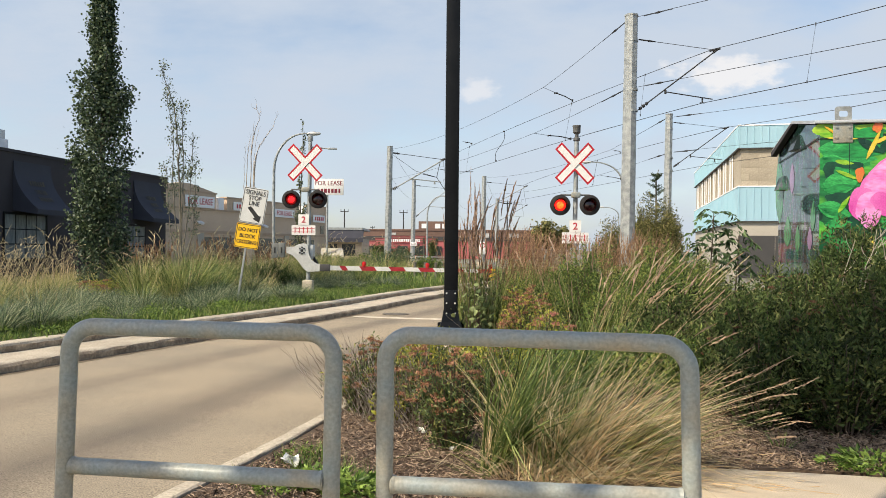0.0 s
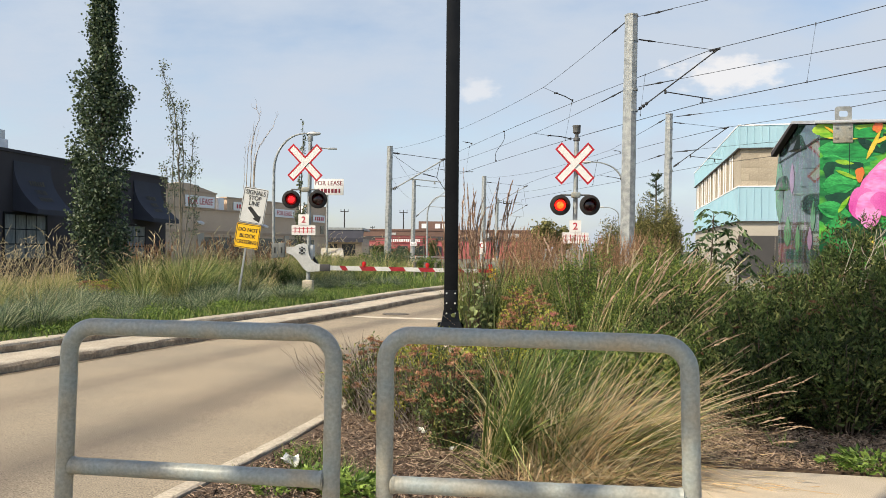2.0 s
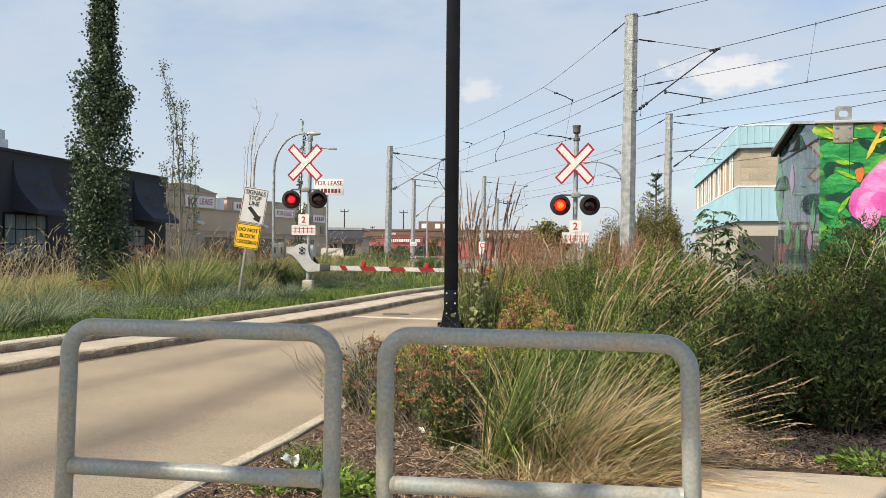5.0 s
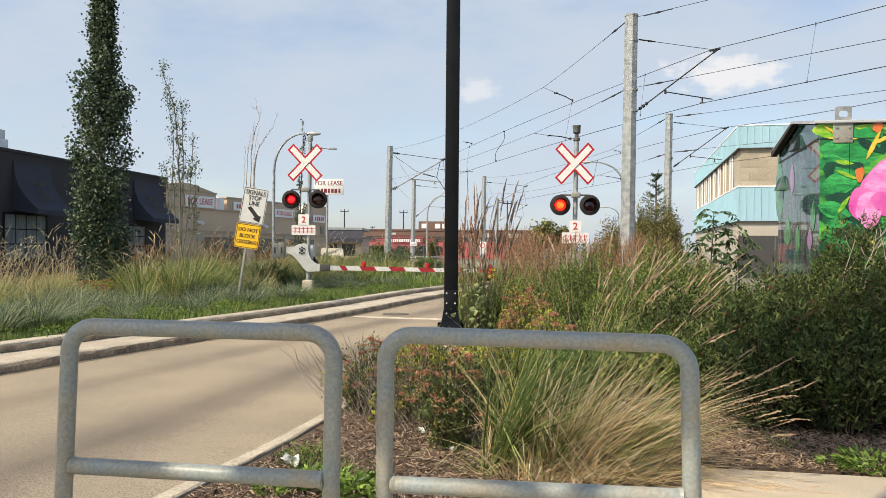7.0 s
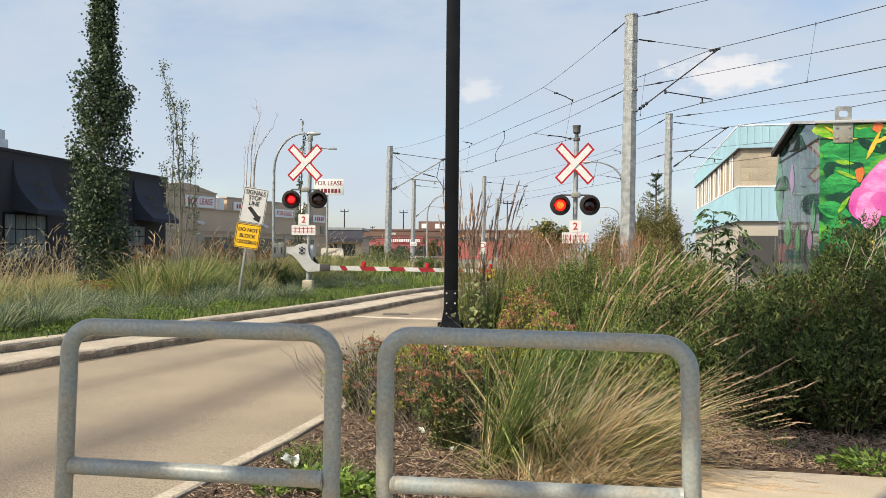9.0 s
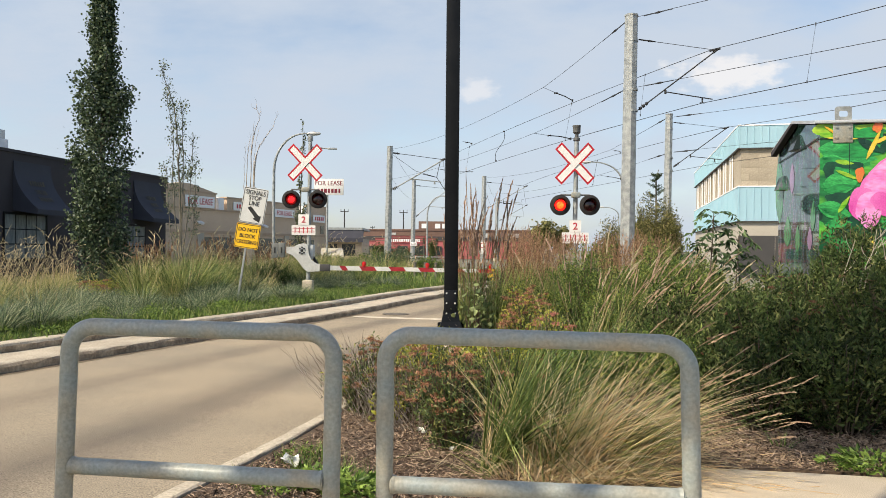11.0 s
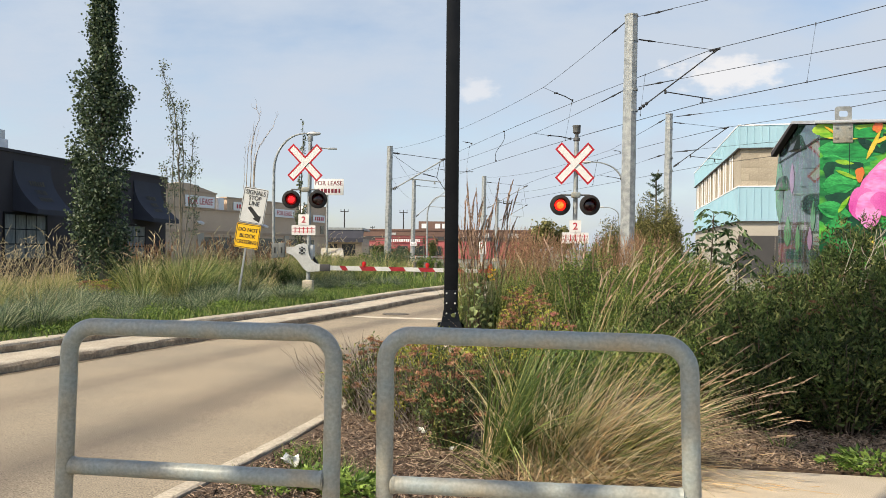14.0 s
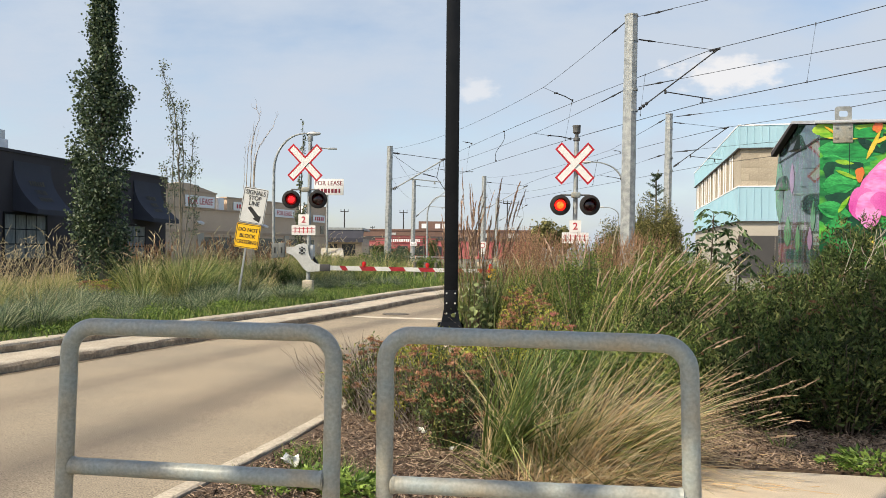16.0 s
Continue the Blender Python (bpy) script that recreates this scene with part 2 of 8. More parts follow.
M["pink_flower"] = mat("pink_flower", (0.55, 0.14, 0.16), (0.5, 0.22, 0.16), 0.7, island=True, vary=0.3, bump=0, thin=0.2)
M["lawn"] = mat("lawn_blade", (0.055, 0.115, 0.016), (0.15, 0.225, 0.048), 0.55, island=True, vary=0.45, thin=0.3, bump=0, c3=(0.30, 0.30, 0.10))
M["fescue"] = mat("blue_green_blade", (0.036, 0.078, 0.038), (0.195, 0.255, 0.138), 0.6, island=True, vary=0.5, thin=0.28, bump=0, c3=(0.42, 0.41, 0.26))
M["tall"] = mat("tall_grass_blade", (0.10, 0.145, 0.033), (0.31, 0.32, 0.11), 0.6, island=True, vary=0.42, thin=0.3, bump=0, c3=(0.42, 0.36, 0.16))
M["tall_dry"] = mat("dry_tall_blade", (0.17, 0.195, 0.055), (0.50, 0.43, 0.17), 0.6, island=True, vary=0.4, thin=0.3, bump=0, c3=(0.72, 0.60, 0.34))
M["straw"] = mat("straw_blade", (0.95, 0.80, 0.54), (0.66, 0.48, 0.27), 0.38, spec=0.6, island=True, vary=0.4, thin=0.46, bump=0)
M["seed"] = mat("pale_seed_head", (0.60, 0.53, 0.36), (0.42, 0.35, 0.21), 0.8, island=True, vary=0.3, thin=0.2, bump=0)
M["plume"] = mat("russet_plume", (0.25, 0.135, 0.08), (0.38, 0.24, 0.145), 0.8, island=True, vary=0.3, thin=0.25, bump=0)
M["plume_pale"] = mat("pale_russet_plume", (0.36, 0.235, 0.17), (0.50, 0.36, 0.27), 0.8, island=True, vary=0.25, thin=0.25, bump=0)
M["olive_leaf"] = mat("olive_bush_leaf", (0.075, 0.085, 0.022), (0.19, 0.18, 0.055), 0.5, island=True, vary=0.35, thin=0.3, bump=0, c3=(0.28, 0.24, 0.09))
M["pale_weed"] = mat("pale_weed_leaf", (0.10, 0.15, 0.05), (0.24, 0.28, 0.11), 0.55, island=True, vary=0.3, thin=0.3, bump=0)
M["fgrass"] = mat("fountain_grass_blade", (0.24, 0.27, 0.075), (0.70, 0.58, 0.31), 0.5, island=True, vary=0.35, thin=0.36, bump=0, c3=(0.88, 0.72, 0.42))
M["seed_tan"] = mat("tan_seed_head", (0.50, 0.37, 0.25), (0.36, 0.25, 0.16), 0.8, island=True, vary=0.35, thin=0.2, bump=0)
M["stalk"] = mat("tan_stalk", (0.68, 0.53, 0.32), (0.42, 0.30, 0.16), 0.6, island=True, vary=0.4, thin=0.25, bump=0, c3=(0.66, 0.55, 0.33))
M["fg_dark"] = mat("deep_green_blade", (0.045, 0.09, 0.024), (0.15, 0.21, 0.07), 0.45, island=True, vary=0.4, thin=0.3, bump=0, c3=(0.28, 0.30, 0.10))
M["fgreen"] = mat("green_grass_blade", (0.065, 0.118, 0.026), (0.215, 0.275, 0.08), 0.5, island=True, vary=0.42, thin=0.3, bump=0, c3=(0.36, 0.34, 0.12))
M["thatch"] = mat("dead_thatch", (0.10, 0.07, 0.04), (0.36, 0.26, 0.16), 0.8, island=True, vary=0.4, thin=0.1, bump=0)
M["weed"] = mat("weed_leaf", (0.075, 0.15, 0.02), (0.22, 0.305, 0.065), 0.5, island=True, vary=0.4, thin=0.3, bump=0)
M["petal"] = mat("white_petal", (0.85, 0.85, 0.80), (0.78, 0.78, 0.72), 0.6, bump=0)
M["conifer"] = mat("spruce_needle", (0.03, 0.05, 0.025), (0.06, 0.085, 0.04), 0.7, island=True, vary=0.3, bump=0)
M["car_white"] = mat("white_car_paint", (0.52, 0.48, 0.39), (0.46, 0.42, 0.34), 0.25, bump=0)
M["fence_brown"] = mat("weathered_picket", (0.22, 0.17, 0.155), (0.16, 0.13, 0.12), 0.8)
M["weight_grey"] = mat("dull_grey_iron", (0.17, 0.178, 0.17), (0.125, 0.13, 0.125), 0.7, scale=7)
M["tyre"] = mat("tyre_rubber", (0.02, 0.02, 0.02), (0.03, 0.03, 0.03), 0.85)

# ---- building tools ----


def thing(name, at=None, label="", category="", group="", kind=""):
    ob = new(name)
    ob.empty_display_size = 0.2
    if at is not None:
        ob.matrix_basis = at
    return tagged(ob, label, category, group, kind)


def finish(name, me, material, parent=None, label="", smooth=True):
    mats = material if isinstance(material, (list, tuple)) else [material]
    for m in mats:
        me.materials.append(m)
    if smooth:
        me.shade_smooth()
        me.set_sharp_from_angle(angle=radians(38))
    ob = new(name, me)
    if parent is not None:
        ob.parent = parent
    if label:
        ob["label"] = label
    return ob


def part(name, bm, material, parent=None, label="", smooth=True):
    me = bpy.data.meshes.new(name)
    bmesh.ops.recalc_face_normals(bm, faces=bm.faces)
    bm.to_mesh(me)
    bm.free()
    return finish(name, me, material, parent, label, smooth)


def box(bm, size, at=(0, 0, 0), turn=(0, 0, 0), bevel=0.0, index=0):
    m = pose(*at, *turn) @ Matrix.Diagonal((*size, 1))
    got = bmesh.ops.create_cube(bm, size=1.0, matrix=m)
    faces = {f for v in got["verts"] for f in v.link_faces}
    if bevel:
        edges = list({e for f in faces for e in f.edges})
        res = bmesh.ops.bevel(bm, geom=edges, offset=bevel, segments=2, affect="EDGES", profile=0.5)
        faces = set(res["faces"]) | {f for f in faces if f.is_valid}
    for f in faces:
        f.material_index = index
    return bm


def rod(bm, a, b, r0, r1=None, sides=12, caps=True, index=0):
    a, b = Vector(a), Vector(b)
    r1 = r0 if r1 is None else r1
    turn = (b - a).to_track_quat("Z", "Y").to_matrix().to_4x4()
    m = Matrix.Translation((a + b) / 2) @ turn
    got = bmesh.ops.create_cone(bm, cap_ends=caps, segments=sides, radius1=r0, radius2=r1, depth=(b - a).length, matrix=m)
    for f in {f for v in got["verts"] for f in v.link_faces}:
        f.material_index = index
    return bm


def pipe(bm, points, r, sides=10, closed=False, r_end=None):
    """A tube along a line of points."""
    pts = [Vector(p) for p in points]
    rings, n = [], len(pts)
    up = Vector((0.13, 0.31, 0.94)).normalized()
    for i, p in enumerate(pts):
        d = (pts[min(i + 1, n - 1)] - pts[max(i - 1, 0)]).normalized()
        s = d.cross(up)
        if s.length < 0.05:
            s = d.cross(Vector((1, 0, 0)))
        s.normalize()
        q = s.cross(d).normalized()
        rr = r if r_end is None else r + (r_end - r) * i / (n - 1)
        rings.append([bm.verts.new(p + (s * math.cos(2 * math.pi * k / sides) + q * math.sin(2 * math.pi * k / sides)) * rr) for k in range(sides)])
    for a, b in zip(rings, rings[1:]):
        for k in range(sides):
            bm.faces.new((a[k], a[(k + 1) % sides], b[(k + 1) % sides], b[k]))
    bm.faces.new(rings[0][::-1])
    bm.faces.new(rings[-1])
    return bm


def lathe(bm, profile, at=(0, 0, 0), turn=(0, 0, 0), sides=24, index=0):
    """Turns (radius, height) pairs round an upright axis."""
    m = pose(*at, *turn)
    rings = [[bm.verts.new(m @ Vector((r * math.cos(2 * math.pi * k / sides), r * math.sin(2 * math.pi * k / sides), z))) for k in range(sides)] for r, z in profile]
    for a, b in zip(rings, rings[1:]):
        for k in range(sides):
            f = bm.faces.new((a[k], a[(k + 1) % sides], b[(k + 1) % sides], b[k]))
            f.material_index = index
    for ring in (rings[0], rings[-1]):
        f = bm.faces.new(ring)
        f.material_index = index
    return bm


def slab(bm, outline, depth, m=None, index=0):
    """A flat outline (x, z) with thickness depth along y."""
    m = m or Matrix()
    front = [bm.verts.new(m @ Vector((x, 0, z))) for x, z in outline]
    back = [bm.verts.new(m @ Vector((x, depth, z))) for x, z in outline]
    fs = [bm.faces.new(front), bm.faces.new(back[::-1])]
    n = len(outline)
    for i in range(n):
        fs.append(bm.faces.new((front[i], back[i], back[(i + 1) % n], front[(i + 1) % n])))
    for f in fs:
        f.material_index = index
    return bm


def ring_slab(bm, outer, inner, depth, m=None):
    m = m or Matrix()
    n = len(outer)
    v = [[[bm.verts.new(m @ Vector((x, y, z))) for x, z in line] for y in (0, depth)] for line in (outer, inner)]
    for i in range(n):
        j = (i + 1) % n
        bm.faces.new((v[0][0][i], v[0][0][j], v[1][0][j], v[1][0][i]))
        bm.faces.new((v[0][1][i], v[1][1][i], v[1][1][j], v[0][1][j]))
        bm.faces.new((v[0][0][i], v[0][1][i], v[0][1][j], v[0][0][j]))
        bm.faces.new((v[1][0][i], v[1][0][j], v[1][1][j], v[1][1][i]))
    return bm


def words(text, size, material, parent, m, name="lettering", spread=1.0):
    """Raised letters, centred, in the xz plane of m, facing -y."""
    cu = bpy.data.curves.new(name, "FONT")
    cu.body, cu.size, cu.align_x, cu.align_y, cu.extrude = text, size, "CENTER", "CENTER", 0.002
    cu.offset = size * 0.012
    ob = bpy.data.objects.new(name, cu)
    scene.collection.objects.link(ob)
    me = bpy.data.meshes.new_from_object(ob.evaluated_get(bpy.context.evaluated_depsgraph_get()))
    bpy.data.objects.remove(ob)
    bpy.data.curves.remove(cu)
    me.transform(m @ pose(0, 0, 0, 90) @ Matrix.Diagonal((spread, 1, 1, 1)))
    me.materials.clear()
    return finish(name, me, material, parent, smooth=False)


def bars(bm, width, height, count, m):
    """Plain bars in place of writing that cannot be read."""
    w = width / count
    for i in range(count):
        k = w * (0.55 + 0.25 * ((i * 7) % 3) / 2)
        x = -width / 2 + w * (i + 0.5)
        slab(bm, [(x - k / 2, -height / 2), (x + k / 2, -height / 2), (x + k / 2, height / 2), (x - k / 2, height / 2)], 0.004, m)
    return bm


def smooth_line(points, step):
    """Points along a smooth line through the given plan points."""
    p = [Vector((x, y, 0)) for x, y in points]
    p = [p[0] * 2 - p[1]] + p + [p[-1] * 2 - p[-2]]
    out = []
    for a, b, c, d in zip(p, p[1:], p[2:], p[3:]):
        n = max(2, int((c - b).length / step))
        for i in range(n):
            t = i / n
            out.append(0.5 * (2 * b + (c - a) * t + (2 * a - 5 * b + 4 * c - d) * t * t + (3 * b - a - 3 * c + d) * t ** 3))
    return out + [p[-2]]


def sides_of(line):
    out = []
    for i in range(len(line)):
        d = (line[min(i + 1, len(line) - 1)] - line[max(i - 1, 0)]).normalized()
        out.append(Vector((-d.y, d.x, 0)))
    return out


def swept(bm, line, left, profile, rough=0.0, rng=None):
    """Sweeps (offset to the left, height) pairs along a plan line, with closed ends."""
    rows = []
    for p, s in zip(line, left):
        row = []
        for o, z in profile:
            j = rough * (rng.random() - 0.5) if rng else 0
            row.append(bm.verts.new((p.x + s.x * (o + j), p.y + s.y * (o + j), z + j * 0.4)))
        rows.append(row)
    for a, b in zip(rows, rows[1:]):
        for k in range(len(profile) - 1):
            bm.faces.new((a[k], a[k + 1], b[k + 1], b[k]))
    bm.faces.new(rows[0])
    bm.faces.new(rows[-1][::-1])
    return bm


def sheet(name, outline, z, material, label, category, thick=0.3):
    bm = bmesh.new()
    top = [bm.verts.new((x, y, z)) for x, y in outline]
    low = [bm.verts.new((x, y, z - thick)) for x, y in outline]
    bm.faces.new(top)
    bm.faces.new(low[::-1])
    for i in range(len(top)):
        j = (i + 1) % len(top)
        bm.faces.new((top[i], low[i], low[j], top[j]))
    bmesh.ops.triangulate(bm, faces=[f for f in bm.faces if len(f.verts) > 4])
    return tagged(part(name, bm, material, smooth=False), label, category, kind="structure")


def raw_mesh(name, verts, faces):
    me = bpy.data.meshes.new(name)
    me.from_pydata(verts.reshape(-1, 3).tolist(), [], faces.reshape(-1, faces.shape[-1]).tolist())
    return me


def blades(rng, roots, height, lean, toward, width, droop, segs=4, kink=0.0):
    """Curved grass blades as arrays of points and quads. height, lean, toward, width, droop: one number for each blade."""
    n = len(roots)
    t = np.linspace(0, 1, segs + 1)[None, :]
    d = np.stack([np.cos(toward), np.sin(toward)], 1)
    height = height / np.sqrt(1 + lean ** 2)
    out = height[:, None] * (lean[:, None] * t + droop[:, None] * t * t)
    up = height[:, None] * (t - 0.45 * droop[:, None] * t * t * np.minimum(1, 0.3 + lean[:, None]))
    if kink:
        # some blades have snapped part of the way up and hang over
        bent = np.where(rng.random(n) < kink, 1.0, 0.0)
        past = np.maximum(0.0, t - rng.uniform(0.35, 0.75, n)[:, None]) * bent[:, None] * height[:, None]
        up = np.maximum(up - past * rng.uniform(0.8, 1.7, n)[:, None], 0.02)
        out = out + past * rng.uniform(-0.2, 0.6, n)[:, None]
    yaw = rng.uniform(0, 2 * np.pi, n)
    side = np.stack([np.cos(yaw), np.sin(yaw), 0 * yaw], 1)
    w = width[:, None] * np.maximum(0.06, 1 - t ** 1.7) * 0.5
    wob = (rng.normal(0, 0.05, n) * height)[:, None] * t * t + (rng.normal(0, 0.012, n) * height)[:, None] * np.sin(9 * t)
    mid = np.stack([roots[:, None, 0] + d[:, None, 0] * out - d[:, None, 1] * wob, roots[:, None, 1] + d[:, None, 1] * out + d[:, None, 0] * wob, roots[:, None, 2] + up], 2)
    v = np.stack([mid - side[:, None, :] * w[:, :, None], mid + side[:, None, :] * w[:, :, None]], 2)
    base = (np.arange(n) * (segs + 1) * 2)[:, None] + (np.arange(segs) * 2)[None, :]
    f = np.stack([base, base + 1, base + 3, base + 2], 2)
    return v.reshape(-1, 3), f.reshape(-1, 4), mid


def heads(rng, tips, ways, length, radius):
    """Slender seed heads: two crossed, ragged spindles at each tip."""
    n = len(tips)
    ways = ways / np.linalg.norm(ways, axis=1)[:, None]
    s1 = np.cross(ways, rng.normal(size=(n, 3)))
    s1 /= np.linalg.norm(s1, axis=1)[:, None]
    s2 = np.cross(ways, s1)
    t = np.array([0.0, 0.2, 0.45, 0.75, 1.0])
    w = np.array([0.25, 0.9, 1.0, 0.6, 0.05])
    vs, fs = [], []
    for k, s in enumerate((s1, s2)):
        mid = tips[:, None, :] + ways[:, None, :] * (length[:, None] * t)[:, :, None]
        ww = radius[:, None] * w[None, :] * rng.uniform(0.6, 1.3, (n, 5))
        v = np.stack([mid - s[:, None, :] * ww[:, :, None], mid + s[:, None, :] * ww[:, :, None]], 2)
        base = k * n * 10 + (np.arange(n) * 10)[:, None] + (np.arange(4) * 2)[None, :]
        vs.append(v.reshape(-1, 3))
        fs.append(np.stack([base, base + 1, base + 3, base + 2], 2).reshape(-1, 4))
    return np.concatenate(vs), np.concatenate(fs)


def ears(rng, feet, ways, length, radius, per=24):
    """Feathery ears: many slim spikelets standing out along each curved axis."""
    n = len(feet)
    ways = ways / np.linalg.norm(ways, axis=1)[:, None]
    sag = rng.normal(0, 0.06, (n, 3)) + np.array([0.03, 0, -0.06])
    t = (np.arange(per)[None, :] + rng.random((n, per))) / per
    at = feet[:, None, :] + (ways[:, None, :] * t[:, :, None] + sag[:, None, :] * (t ** 2)[:, :, None]) * length[:, None, None]
    out = rng.normal(size=(n, per, 3))
    way = ways[:, None, :] + 2 * sag[:, None, :] * t[:, :, None] + out * 0.10
    size = (radius[:, None] * 6.5 * np.sin(np.pi * (0.15 + 0.75 * t)) + 0.008) * rng.uniform(0.6, 1.3, (n, per))
    at, way, size = at.reshape(-1, 3), way.reshape(-1, 3), size.reshape(-1)
    way = way / np.linalg.norm(way, axis=1)[:, None]
    side = np.cross(way, rng.normal(size=way.shape))
    side /= np.linalg.norm(side, axis=1)[:, None]
    s = size[:, None]
    v = np.stack([at, at + way * s * 0.45 + side * s * 0.15, at + way * s, at + way * s * 0.45 - side * s * 0.15], 1)
    return v.reshape(-1, 3), (np.arange(len(at)) * 4)[:, None] + np.arange(4)[None, :]


def leaves(rng, at, way, size, wide=0.6, fold=0.18):
    """Folded leaves at points, each four triangles, pointing along way."""
    n = len(at)
    way = way / np.maximum(1e-6, np.linalg.norm(way, axis=1))[:, None]
    side = np.cross(way, rng.normal(size=(n, 3)))
    side /= np.maximum(1e-6, np.linalg.norm(side, axis=1))[:, None]
    nor = np.cross(side, way)
    s = size[:, None]
    v = np.stack([at, at + way * s * 0.45 + side * s * wide / 2 + nor * s * fold, at + way * s * 0.5, at + way * s * 0.45 - side * s * wide / 2 + nor * s * fold, at + way * s], 1)
    b = (np.arange(n) * 5)[:, None]
    f = np.stack([b + np.array([0, 1, 2]), b + np.array([1, 4, 2]), b + np.array([0, 2, 3]), b + np.array([2, 4, 3])], 1)
    return v.reshape(-1, 3), f.reshape(-1, 3)


def round_leaves(rng, at, way, size):
    """Roundish leaves of six corners, slightly cupped."""
    n = len(at)
    way = way / np.maximum(1e-6, np.linalg.norm(way, axis=1))[:, None]
    side = np.cross(way, rng.normal(size=(n, 3)))
    side /= np.maximum(1e-6, np.linalg.norm(side, axis=1))[:, None]
    nor = np.cross(side, way)
    s = size[:, None]
    k = [(0, 0, 0), (0.2, 0.46, 0.1), (0.66, 0.4, 0.1), (1, 0, 0.02), (0.66, -0.4, 0.1), (0.2, -0.46, 0.1)]
    v = np.stack([at + way * s * a + side * s * b + nor * s * c for a, b, c in k], 1)
    b = (np.arange(n) * 6)[:, None]
    f = np.stack([b + np.array([0, 1, 5]), b + np.array([1, 2, 5]), b + np.array([2, 4, 5]), b + np.array([2, 3, 4])], 1)
    return v.reshape(-1, 3), f.reshape(-1, 3)


def lobed_leaves(rng, at, way, size):
    """Three-lobed leaves, as on a ninebark."""
    n = len(at)
    way = way / np.maximum(1e-6, np.linalg.norm(way, axis=1))[:, None]
    side = np.cross(way, rng.normal(size=(n, 3)))
    side /= np.maximum(1e-6, np.linalg.norm(side, axis=1))[:, None]
    nor = np.cross(side, way)
    s = size[:, None]
    k = [(0, 0, 0), (0.55, 0.40, 0.14), (0.48, 0.15, 0.03), (1, 0, 0.06), (0.48, -0.15, 0.03), (0.55, -0.40, 0.14)]
    v = np.stack([at + way * s * a + side * s * b + nor * s * c for a, b, c in k], 1)
    b = (np.arange(n) * 6)[:, None]
    f = np.stack([b + np.array([0, 1, 2]), b + np.array([0, 2, 4]), b + np.array([2, 3, 4]), b + np.array([0, 4, 5])], 1)
    return v.reshape(-1, 3), f.reshape(-1, 3)


def sticks(paths, r0, r1):
    """Three-sided tapering twigs along arrays of points (n, k, 3)."""
    n, k, _ = paths.shape
    rr = np.linspace(r0, r1, k)[None, :, None]
    ring = []
    for a in (0, 2.1, 4.2):
        ring.append(paths + rr * np.array([math.cos(a), math.sin(a), 0.2])[None, None, :])
    v = np.stack(ring, 2)
    base = (np.arange(n) * k * 3)[:, None, None] + (np.arange(k - 1) * 3)[None, :, None]
    i, j = np.arange(3)[None, None, :], (np.arange(3)[None, None, :] + 1) % 3
    f = np.stack([base + i, base + j, base + j + 3, base + i + 3], 3)
    return v.reshape(-1, 3), f.reshape(-1, 4)

# ---- ground, road, kerbs ----
LEFT = [(-12.0, -9), (-8.43, 0), (-5.1, 8.86), (-2.22, 16.48), (0.01, 23.7), (3.2, 31), (7.6, 40), (12, 48)]
RIGHT = [(-5.4, -9), (-2.83, 0), (-1.585, 4.2), (-1.035, 6.2), (-0.27, 10), (2.1, 16.5), (4.6, 23.7), (8.0, 31), (12.6, 40), (17, 48)]
left_line, right_line = smooth_line(LEFT, 0.5), smooth_line(RIGHT, 0.5)
left_side, right_side = sides_of(left_line), sides_of(right_line)
LY, LX = [p.y for p in left_line], [p.x for p in left_line]
RY, RX = [p.y for p in right_line], [p.x for p in right_line]


def left_x(y):
    return np.interp(y, LY, LX)


def right_x(y):
    return np.interp(y, RY, RX)


sheet("ground", [(-900, -60), (900, -60), (900, 2500), (-900, 2500)], -0.06, M["far_ground"], "grey gravelly lot and dry verge reaching the horizon", "ground", 0.5)

bm = bmesh.new()
ys = np.linspace(-9, 48, 96)
cols = np.linspace(0, 1, 9)
grid = [[bm.verts.new((left_x(y) + (right_x(y) - left_x(y)) * c, y, 0.025 * (1 - (2 * c - 1) ** 2))) for c in cols] for y in ys]
for a, b in zip(grid, grid[1:]):
    for k in range(8):
        bm.faces.new((a[k], a[k + 1], b[k + 1], b[k]))
lane = bm.loops.layers.uv.new("lane")
for f in bm.faces:
    for lp in f.loops:
        p = lp.vert.co
        lp[lane].uv = ((p.x - left_x(p.y)) / (right_x(p.y) - left_x(p.y)), p.y)
road = tagged(part("road", bm, M["asphalt"]), "sunlit tan single-lane road with darker wheel tracks", "road", kind="structure")
bm = bmesh.new()
slab(bm, [(0, 0), (4.3, 0), (4.3, 0.006), (0, 0.006)], 0.24, pose(-1.95, 16.42, 0.022, 0, 0, -13))
part("stop_line", bm, M["concrete_pale"], road, "worn white painted stop line")
bm = bmesh.new()
lathe(bm, [(0.30, 0), (0.30, 0.010), (0.27, 0.012), (0.26, 0.006), (0.0, 0.006)], (-1.05, 17.3, 0.022), sides=28)
part("manhole_cover", bm, M["worn_iron"], road, "worn iron manhole cover")

# worn kerbs in cast lengths
rng0 = random.Random(4)


